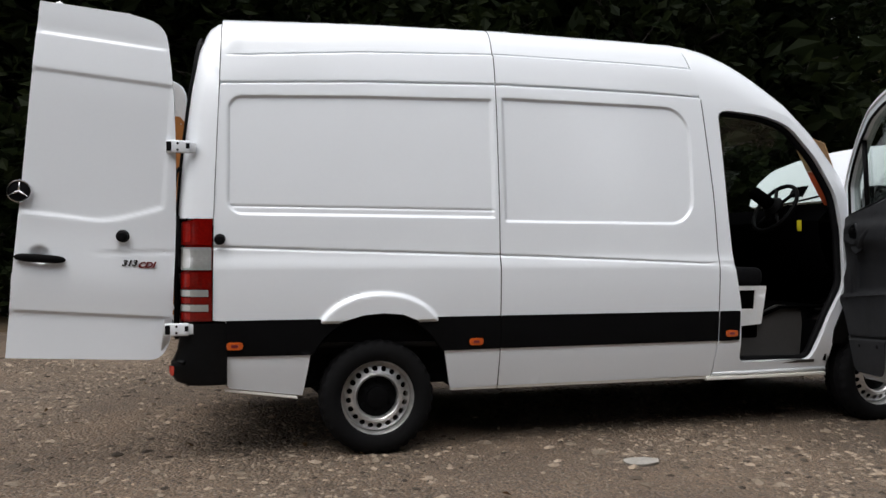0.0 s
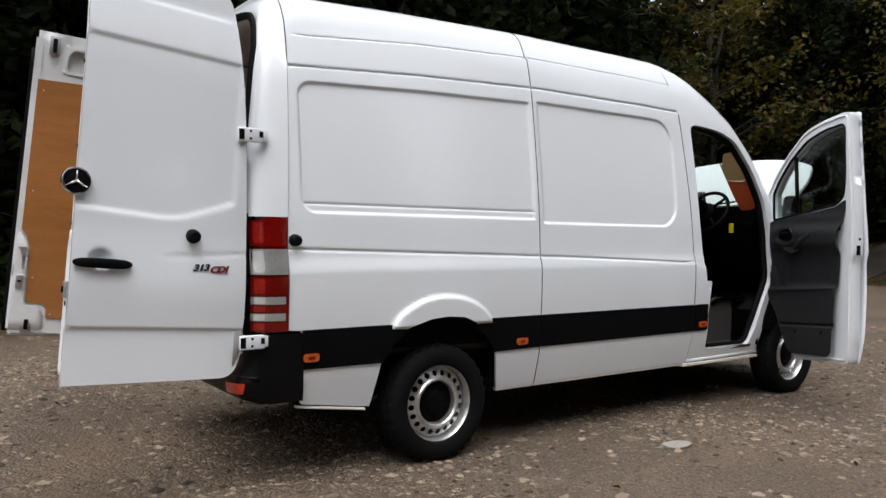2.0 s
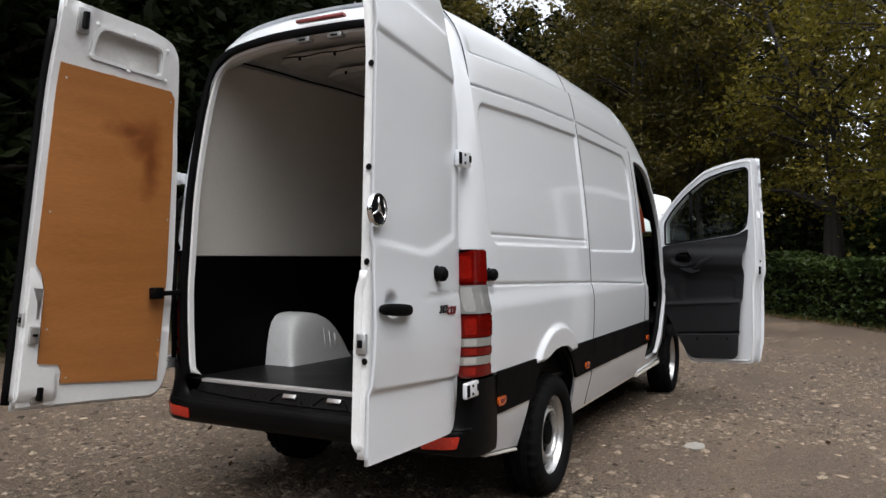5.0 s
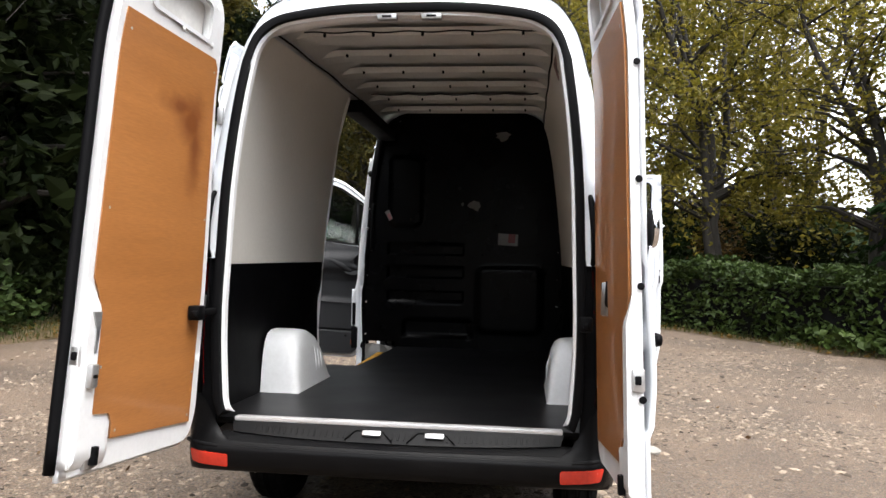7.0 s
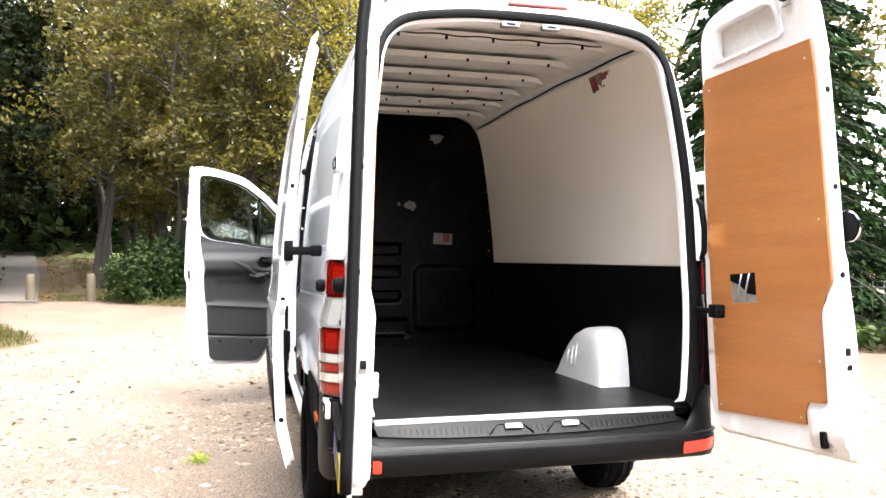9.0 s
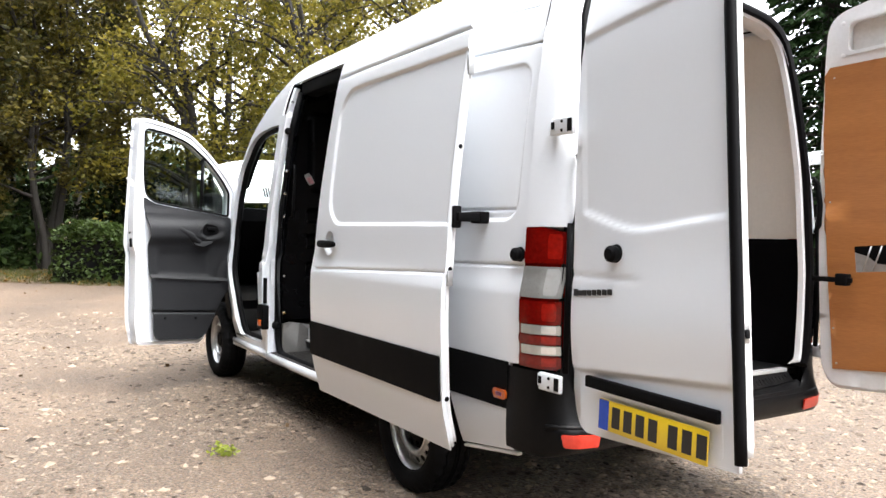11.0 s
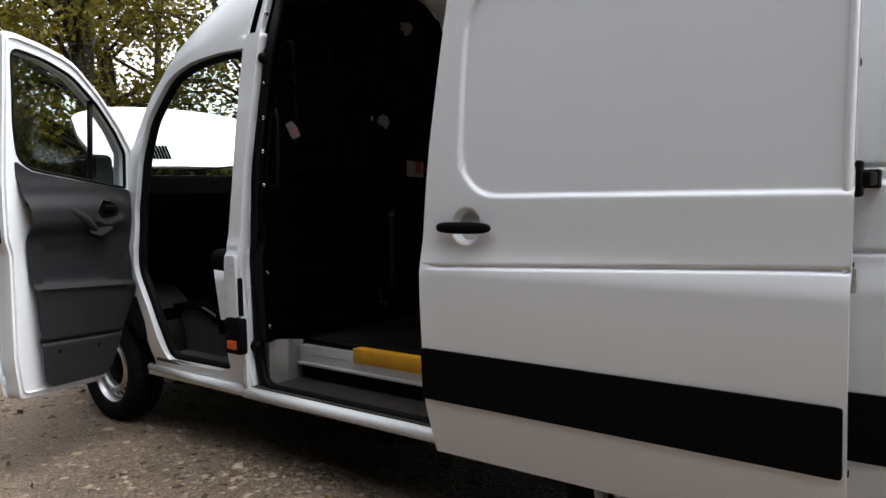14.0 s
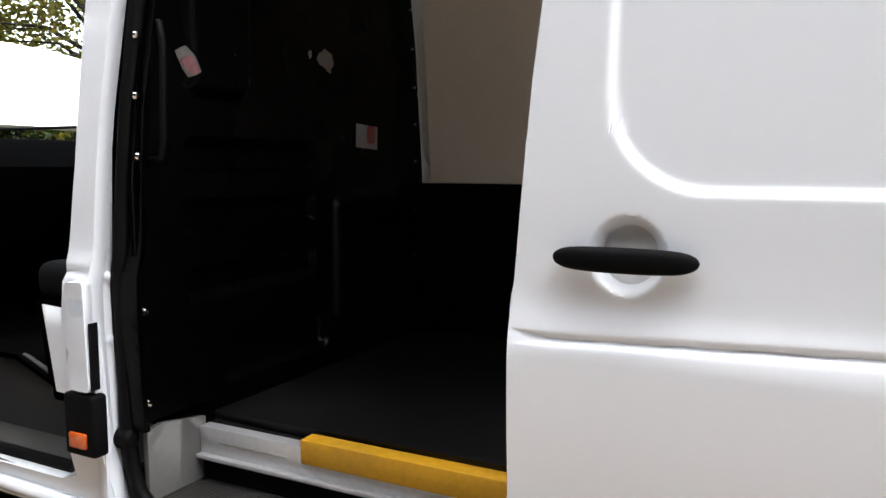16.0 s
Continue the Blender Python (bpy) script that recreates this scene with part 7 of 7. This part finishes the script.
def grow(seed, height, trunk_r, crown_r, low, limbs, twigs, per_twig, spread=0.35, trunks=1, lean=0.1):
    """Trunk and limb tubes with the ends of the twigs."""
    rg = np.random.default_rng(seed)
    bm, ends = bmesh.new(), []
    for tnk in range(trunks):
        a0 = rg.random() * 6.28
        off = Vector((math.cos(a0), math.sin(a0), 0)) * (0.0 if trunks == 1 else 0.35)
        ln = Vector((rg.normal(), rg.normal(), 0)) * lean
        spine = [off + ln * (k / 9 * height) * (0.4 + 0.6 * k / 9) + Vector((0.12 * math.sin(k * 1.3 + seed), 0.12 * math.cos(k * 1.1 + seed), height * 0.93 * k / 9)) for k in range(10)]
        tube(spine, [max(0.02, trunk_r * (1 - 0.09 * k) * (1.25 if k == 0 else 1)) for k in range(10)], 9, bm)
        for i in range(limbs):
            f = low + (0.97 - low) * (i + rg.random()) / limbs
            p = spine[0].lerp(spine[9], 0)
            j = min(int(f * 9), 8)
            p = spine[j].lerp(spine[j + 1], f * 9 - j)
            a = i * 2.399 + rg.random()
            rr = crown_r * (0.55 + 0.6 * rg.random()) * math.sin(math.pi * min(max(0.18 + 0.75 * (f - low) / (1 - low), 0.1), 0.97)) ** 0.7
            rise = rr * (0.15 + 0.7 * f * rg.random())
            end = p + Vector((math.cos(a) * rr, math.sin(a) * rr, rise))
            mid_ = p.lerp(end, 0.5) + Vector((0, 0, 0.12 * rr))
            r0 = trunk_r * (1 - 0.85 * f) * 0.5 + 0.012
            tube([p, mid_, end], [r0, r0 * 0.6, 0.008], 6, bm)
            for t in range(twigs):
                q = p.lerp(mid_, 0.6).lerp(end, rg.random() ** 0.7)
                e = q + Vector(rg.normal(size=3)) * spread * rr * 0.5 + Vector((0, 0, 0.05))
                if t % 3 == 0:
                    tube([q, q.lerp(e, 0.5) + Vector((0, 0, 0.03)), e], [0.012, 0.008, 0.004], 3, bm)
                for m_ in range(per_twig):
                    ends.append(q.lerp(e, 0.3 + 0.8 * rg.random()) + Vector(rg.normal(size=3)) * 0.13 * spread / 0.35)
    return bm, np.array([tuple(e) for e in ends]), rg


def tree(name, label, seed, leaf_mat, size, droop=0.2, **kw):
    t = thing(name, label, "tree", group="trees round the clearing")
    bm, E, rg = grow(seed, **kw)
    part("trunk", smooth(bm, 60), BARK, t)
    V, F = leaves(E, size, rg, droop)
    c = from_arrays("crown", V, F, leaf_mat, t)
    return t


def fir(name, label, seed, height, radius):
    t = thing(name, label, "tree", group="conifers beside the hedge")
    rg = np.random.default_rng(seed)
    bm, arms, C, D = bmesh.new(), bmesh.new(), [], []
    tube([(0, 0, 0), (0, 0, height * .5), (0, 0, height)], [0.28, 0.16, 0.02], 9, bm)
    for i in range(150):
        f = 0.02 + 0.96 * (i / 150)
        a = i * 2.399
        L = radius * (1 - f) ** 0.8 * rg.uniform(0.75, 1.15) + 0.25
        z = f * height
        pts = [Vector((math.cos(a) * L * k / 4, math.sin(a) * L * k / 4, z + L * (0.10 * k / 4 - 0.42 * (k / 4) ** 2))) for k in range(5)]
        tube(pts, [0.035, 0.028, 0.02, 0.012, 0.005], 5, arms)
        for k in range(140):
            u = rg.random() ** 0.6
            j = min(int(u * 4), 3)
            p = pts[j].lerp(pts[j + 1], u * 4 - j)
            side = Vector((-math.sin(a), math.cos(a), 0)) * rg.normal() * 0.20 * (1.15 - u * 0.5) * min(L, 1.6)
            C.append(p + side + Vector((0, 0, -0.25 * abs(side.length) - 0.08 * rg.random())))
            D.append(Vector((math.cos(a), math.sin(a), -0.7)) + side * 1.5)
    part("trunk", smooth(bm, 60), BARK, t)
    tagged(part("branch_work", smooth(arms, 60), BARK, t), kind="stuff")
    V, F = leaves(np.array([tuple(c) for c in C]), 0.17, rg, 0.25, 0.5, np.array([tuple(d) for d in D]))
    from_arrays("crown", V, F, FIR, t)
    return t


def place(ob, x, y, turn=0.0, size=1.0, tall=1.0):
    return Matrix.Translation((x, y, verge_z(x, y) - 0.08)) @ Matrix.Rotation(turn, 4, "Z") @ Matrix.Diagonal((size, size, size * tall, 1))


def plant(proto, spots, seed=1):
    """The first spot takes the tree itself, the others copies."""
    r = random.Random(seed)
    for i, (x, y, k) in enumerate(spots):
        m = place(proto, x, y, r.random() * 6.28, k, r.uniform(0.92, 1.1))
        if i == 0:
            proto.matrix_basis = m
        else:
            copy_thing(proto, m @ Matrix.Diagonal([1 / c for c in proto.scale] + [1]))


dark = tree("broadleaf_tree", "dense green tree round the clearing, shade in its leaf colour, outermost ones added unseen", 11, GREEN_SHADED, 0.285, height=6.0, trunk_r=0.2, crown_r=2.4, low=0.05, limbs=40, twigs=9, per_twig=20, spread=0.45)
# x below -18 or y below -14: unseen trees added for shade and reflections
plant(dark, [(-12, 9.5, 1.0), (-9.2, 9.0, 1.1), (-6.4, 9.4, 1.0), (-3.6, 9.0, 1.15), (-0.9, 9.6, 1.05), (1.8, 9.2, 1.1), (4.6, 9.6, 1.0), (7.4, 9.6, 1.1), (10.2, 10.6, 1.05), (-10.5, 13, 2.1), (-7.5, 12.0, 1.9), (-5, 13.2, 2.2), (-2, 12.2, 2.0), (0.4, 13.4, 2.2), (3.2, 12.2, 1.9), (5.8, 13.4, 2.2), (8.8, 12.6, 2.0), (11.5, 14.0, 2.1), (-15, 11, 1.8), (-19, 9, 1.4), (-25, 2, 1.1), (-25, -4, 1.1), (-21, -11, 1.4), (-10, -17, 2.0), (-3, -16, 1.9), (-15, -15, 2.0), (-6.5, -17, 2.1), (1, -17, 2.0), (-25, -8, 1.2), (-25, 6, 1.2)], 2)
tall_dark = tree("woodland_tree", "tall green tree beside the path, canopy shade in its leaf colour", 13, GREEN_SHADED, 0.33, height=12.0, trunk_r=0.24, crown_r=4.4, low=0.06, limbs=46, twigs=9, per_twig=30, spread=0.40)
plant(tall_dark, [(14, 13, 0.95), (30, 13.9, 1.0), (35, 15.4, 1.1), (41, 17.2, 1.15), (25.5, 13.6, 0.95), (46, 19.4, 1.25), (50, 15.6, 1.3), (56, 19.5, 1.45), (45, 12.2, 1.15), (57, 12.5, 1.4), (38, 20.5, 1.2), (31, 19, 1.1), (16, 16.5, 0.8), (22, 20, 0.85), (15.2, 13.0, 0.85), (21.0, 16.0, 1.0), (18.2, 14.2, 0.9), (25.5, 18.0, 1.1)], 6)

mixed = tree("woodland_tree", "green and olive woodland tree with several stems", 23, GREEN, 0.165, height=11, trunk_r=0.115, crown_r=2.6, low=0.22, limbs=17, twigs=9, per_twig=40, spread=0.42, trunks=2, lean=0.05)
plant(mixed, [(23, 3.4, 1.15), (26.5, 6.4, 1.3), (21.5, 0.4, 1.1), (29, 1.8, 1.3), (32, 6.6, 1.45), (22.4, 13.4, 1.5), (28.5, 15.6, 1.5), (25, -1.8, 1.1), (34, 6, 1.5), (40, 9.5, 1.6), (27, 14, 1.3), (40, 22, 1.6), (36, -2, 1.4), (33, 16, 1.3), (20.5, 1.4, 0.95), (25.5, 4.6, 1.0), (12, -13, 1.1), (5, -15.5, 1.0), (28, 4.4, 1.25)], 5)
bright = tree("autumn_tree", "thin yellow-green autumn tree, sky showing through", 37, AUTUMN, 0.135, height=9.5, trunk_r=0.15, crown_r=3.3, low=0.2, limbs=12, twigs=9, per_twig=34, spread=0.5, trunks=4, lean=0.13)
plant(bright, [(15.5, -5.2, 1.05), (18.5, -2.6, 1.1), (13.0, -8.3, 1.0), (19.5, -8.0, 1.2), (24, -5.5, 1.3), (32, 4.0, 1.2)], 8)
conifer = fir("conifer", "dark drooping conifer reaching down to the ground", 51, 9.5, 2.7)
plant(conifer, [(7.8, -8.4, 1.0), (10.6, -9.8, 1.1), (5.2, -11.6, 1.05), (13.5, -12.5, 1.2)], 3)


def bush(name, label, x, y, rx, ry, h, n, leaf_mat, size, seed, category="bush"):
    """A low leafy mass on a few stems."""
    t = thing(name, label, category, at=(x, y, verge_z(x, y) - 0.05))
    rg = np.random.default_rng(seed)
    th, ph = rg.random(n) * 6.283, np.arccos(rg.random(n))
    r = rg.random(n) ** 0.25
    lump = 1 + 0.22 * np.sin(th * 5 + seed) * np.sin(ph * 4) + 0.12 * np.sin(th * 11)
    C = np.stack([rx * r * lump * np.sin(ph) * np.cos(th), ry * r * lump * np.sin(ph) * np.sin(th), h * r * lump * np.cos(ph) ** 0.8 + 0.03], 1)
    V, F = leaves(C, size, rg, 0.15, 0.6)
    from_arrays("foliage", V, F, leaf_mat, t)
    bm = bmesh.new()
    for k in range(7):
        a = k * 0.9
        tube([(0.1 * math.cos(a), 0.1 * math.sin(a), -0.05), (rx * .4 * math.cos(a), ry * .4 * math.sin(a), h * .5), (rx * .6 * math.cos(a), ry * .6 * math.sin(a), h * .85)], [0.03, 0.02, 0.006], 5, bm)
    tagged(part("stem_work", smooth(bm, 60), BARK, t), kind="stuff")
    return t


bush("laurel_bush", "rounded dark green laurel bush beside the path", 20.8, 4.2, 1.6, 1.4, 1.75, 4600, GREEN_LA, 0.17, 3)
bush("russet_bush", "yellowing brown autumn bush on the verge", 12.5, 7.9, 0.75, 0.75, 1.5, 1100, RUSSET, 0.14, 4)
bush("russet_bush", "small orange autumn bush behind the hedge", 16.4, -5.6, 1.0, 0.8, 2.6, 1500, RUSSET, 0.13, 14)
for k, (x, y, r, h) in enumerate(((6.2, 8.0, 1.4, 1.1), (8.6, 8.3, 1.3, 0.9), (11.5, 9.2, 1.6, 1.3), (2.0, 8.0, 1.5, 1.3), (-2.2, 7.9, 1.5, 1.2), (-6.0, 7.9, 1.6, 1.3), (-9.8, 8.2, 1.5, 1.2), (13.8, 9.9, 1.3, 1.0), (-13, 7.6, 1.5, 1.4), (20.0, 11.4, 1.5, 1.5), (23.0, 12.8, 1.4, 1.5), (26.5, 13.8, 1.4, 1.4), (26.6, 11.2, 1.2, 2.3))):
    bush("undergrowth_bush", "low dark undergrowth at the edge of the wood", x, y, r, 0.9, h, 1500, GREEN_SHADED if k % 2 else GREEN_LA, 0.15, 20 + k)


# far woods closing the view
rgf = np.random.default_rng(77)
NF = 45000
ang = rgf.uniform(-1.2, 1.9, NF)
dist = rgf.uniform(42, 62, NF)
tops = np.where(ang < -0.02, 4.5, 15.0) * (0.75 + 0.35 * np.sin(ang * 9) * np.sin(ang * 23 + 1) + 0.2 * np.sin(ang * 61))
C = np.stack([dist * np.cos(ang), dist * np.sin(ang), np.clip(tops, 2, 20) * rgf.random(NF) ** 1.6 + 0.1 + (0.075 * np.maximum(0, dist * np.cos(ang) - 23))], 1)
V, F = leaves(C, 0.8, rgf, 0.1, 0.7)
from_arrays("far_woods", V, F, GREEN_LA, None, "hazy olive woods beyond the clearing", "stuff", "woods")


# mown grass between the trees, brown with leaves towards the path
LAWN = mat("mown_grass", (0.075, 0.105, 0.022), 0.9, var=0.35, scale=0.4, fine=12, bump=0.6, bump_scale=30, tint=(0.11, 0.12, 0.03), dirt=0.35, dirt_col=(0.13, 0.07, 0.025))
lawn_b = sheet([(33, 9.6), (31, 5.5), (32, 0.5), (62, -2), (62, 17.6), (48, 13.8)], lambda x, y: Vector((x, y, verge_z(x, y) + 0.03)), lines(28, 62, 2.5), lines(-2, 24, 2.5), 0, rim=1.5)
lawn = part("lawn", lawn_b, LAWN, None)
PATHWAY = mat("worn_tarmac_path", (0.088, 0.078, 0.068), 0.8, var=0.25, scale=1.2, fine=60, bump=0.4, bump_scale=80, dirt=0.6, dirt_col=(0.11, 0.065, 0.03))
way_b = sheet([(20.6, 7.5), (30, 9.75), (62, 18.3), (62, 20.9), (30, 11.9), (20.6, 9.4)], lambda x, y: Vector((x, y, rise(x) + 0.070)), lines(20, 62, 1.0), lines(6, 21, 0.5), 0.25, rim=0.8)
pathway = part("path", way_b, PATHWAY, None)
tagged(pathway, "grey tarmac path leading up between the trees", "path", kind="structure")
tagged(lawn, "mown green grass under the trees with fallen leaves", "lawn", kind="structure")


# ---- clipped hedge, railings, ivy ----
def hedge(path, h, depth, seed):
    t = thing("hedge", "clipped glossy green hedge along the clearing", "hedge")
    rg = np.random.default_rng(seed)
    pts = [Vector(p) for p in path]
    seg = [(a, c, (c - a).length) for a, c in zip(pts, pts[1:])]
    tot = sum(s_[2] for s_ in seg)
    n = int(tot * 1500)
    C = []
    for _ in range(n):
        d_ = rg.random() * tot
        for a, c, L in seg:
            if d_ < L:
                break
            d_ -= L
        p = a.lerp(c, d_ / L)
        nrm = Vector((-(c - a).y, (c - a).x)).normalized()
        hh = h * (1 + 0.24 * noise.noise(Vector((p.x * 0.8, p.y * 0.8, seed))) + 0.20 * noise.noise(Vector((p.x * 3, p.y * 3, seed))))
        f = rg.random()
        if f < 0.45:
            o, z = depth / 2 * rg.choice((-1, 1)) * (1 - 0.25 * rg.random() ** 2), hh * rg.random()
        else:
            o, z = depth * (rg.random() - 0.5), hh * (1 - 0.2 * rg.random() ** 2)
        o *= 1 + 0.2 * noise.noise(Vector((p.x * 2, z * 2, p.y * 2)))
        q = p + nrm * o
        C.append((q.x, q.y, z + 0.03))
    V, F = leaves(np.array(C), 0.13, rg, 0.1, 0.6)
    from_arrays("foliage", V, F, LAUREL, t)
    # black block added within the foliage, in place of its inner shade
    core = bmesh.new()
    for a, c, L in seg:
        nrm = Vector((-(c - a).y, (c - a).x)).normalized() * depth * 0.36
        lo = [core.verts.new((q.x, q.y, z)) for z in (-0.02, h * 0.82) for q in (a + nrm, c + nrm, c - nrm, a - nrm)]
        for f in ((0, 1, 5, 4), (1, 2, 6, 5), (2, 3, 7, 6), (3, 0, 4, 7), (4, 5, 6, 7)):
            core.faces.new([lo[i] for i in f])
    part("shade_core", core, UNDER, t)
    return t


hedge([(17.2, 0.9), (15.6, -1.3), (12.2, -4.0), (9.6, -5.5), (8.2, -6.5)], 1.25, 1.2, 7)
for k, (x, y, r, h) in enumerate(((20, -1.5, 2.0, 3.0), (18.5, -4.0, 2.0, 2.8), (16.5, -7.4, 1.9, 2.6), (14.0, -9.6, 1.8, 2.6), (22, -6.5, 2.2, 3.4), (21.5, 2.4, 1.6, 2.2), (25, 1.0, 2.4, 3.2))):
    bush("undergrowth_bush", "dark undergrowth bush behind the hedge", x, y, r, r * 0.8, h, 2600, GREEN_LA if k % 2 else GREEN_SHADED, 0.22, 60 + k)

rail = thing("iron_railing", "low dark iron railing under the conifers", "railing")
fp = [Vector((7.6, -7.0, 0)), Vector((3.0, -10.2, 0)), Vector((-1.0, -13.2, 0))]
for a, c in zip(fp, fp[1:]):
    for z in (0.25, 0.95):
        part("rail", tube([a + Vector((0, 0, z)), c + Vector((0, 0, z))], 0.012, 6), IRON, rail)
    n = int((c - a).length / 0.16)
    for k in range(n):
        p = a.lerp(c, k / n)
        part("bar", tube([p + Vector((0, 0, 0.05)), p + Vector((0, 0, 1.05))], 0.008, 5), IRON, rail)


def scatter(n, box_, test, z):
    out = []
    while len(out) < n:
        P = rng.uniform(box_[:2], box_[2:], (n, 2))
        ok = ~inside(P, rough) & test(P)
        out += [(x, y, z(x, y)) for x, y in P[ok]]
    return np.array(out[:n])


C = scatter(9000, (2, -12, 10, -5.2), lambda P: (P[:, 1] > -1.0 * P[:, 0] - 4.5), lambda x, y: 0.10 + 0.25 * rng.random())
V, F = leaves(C, 0.15, rng, 0.1, 0.75)
from_arrays("ivy", V, F, LAUREL, None, "low green ivy ground cover under conifers", "stuff", "ivy")


def near_edge(P, d0):
    R = np.array(rough)
    return np.array([np.min(np.abs(R - p).sum(1)) < d0 for p in P])


def off_path(P):
    return (P[:, 0] < 20.0) | (np.abs(P[:, 1] - 8.35 - 0.27 * (P[:, 0] - 20.6)) > 1.5)


def blades(C, h, rg):
    n = len(C)
    a = rg.random(n) * 6.283
    dx = np.stack([np.cos(a), np.sin(a), np.zeros(n)], 1) * 0.006
    tip = C + np.stack([rg.normal(size=n) * 0.03, rg.normal(size=n) * 0.03, h * rg.uniform(0.5, 1.3, n)], 1)
    V = np.stack([C - dx, C + dx, tip], 1).reshape(-1, 3)
    k = np.arange(n)[:, None] * 3
    return V, np.hstack([k, k + 1, k + 2])


GRASS = leafy("grass_blades", (0.028, 0.040, 0.010), (0.085, 0.095, 0.024), trans=0.3)
C = scatter(34000, (5, -8, 34, 16), lambda P: near_edge(P, 3.0) & off_path(P), lambda x, y: verge_z(x, y) - 0.02)
V, F = blades(C, 0.14, rng)
from_arrays("grass", V, F, GRASS, None, "rough grass along the verge and path", "stuff", "grass")
C = scatter(16000, (19, -2, 60, 30), lambda P: (P[:, 0] > 19) & off_path(P), lambda x, y: verge_z(x, y))
V, F = blades(C, 0.25, rng)
from_arrays("far_grass", V, F, GRASS, None, "grass between the trees", "stuff", "grass")
DEAD = leafy("dead_leaves", (0.05, 0.03, 0.015), (0.14, 0.08, 0.03), trans=0.2)
C = np.array([(x, y, uneven(x, y) + 0.012) for x, y in rng.uniform((-9, -7), (17, 7), (300, 2))])
V, F = leaves(C, 0.05, rng, 0.0, 0.6)
from_arrays("fallen_leaves", V, F, DEAD, None, "small brown fallen leaves on gravel", "stuff", "leaves")
C = scatter(15000, (6, -6, 40, 17), lambda P: near_edge(P, 5.0) | ((P[:, 0] > 19.5) & (np.abs(P[:, 1] - 8.35 - 0.27 * (P[:, 0] - 20.6)) < 5.5) & off_path(P)), lambda x, y: verge_z(x, y) + 0.02)
V, F = leaves(C, 0.09, rng, 0.0, 0.6)
from_arrays("leaf_litter", V, F, RUSSET, None, "brown leaf litter along the verge", "stuff", "leaves")

# tuft of weed in the gravel
tuft = thing("weed_tuft", "small yellow-green weed growing in the gravel", "plant", at=(1.07, 1.60, 0))
C = np.stack([rng.normal(size=90) * 0.06, rng.normal(size=90) * 0.035, rng.random(90) * 0.04], 1)
V, F = leaves(C, 0.04, rng, -0.2, 0.5)
from_arrays("weed_leaves", V, F, leafy("weed_green", (0.16, 0.22, 0.03), (0.35, 0.38, 0.06)), tuft)

# ---- bollards at the mouth of the path ----
post = thing("bollard", "short round weathered wooden bollard at the path", "bollard", group="bollards across the path")
part("post", lathe([(0.0, -0.1), (0.13, -0.1), (0.135, 0.2), (0.13, 0.78), (0.12, 0.84), (0.07, 0.87), (0, 0.875)], 18), WOOD, post)
spots = [(21.2, 6.1), (20.9, 7.75), (20.5, 9.15), (20.8, 4.5)]
for i, (x, y) in enumerate(spots):
    m = Matrix.Translation((x, y, 0.0)) @ pose(0, 0, 0, 1.5 * (i - 1), 2 * (i % 2), 40 * i)
    if i:
        copy_thing(post, m)
    else:
        post.matrix_basis = m
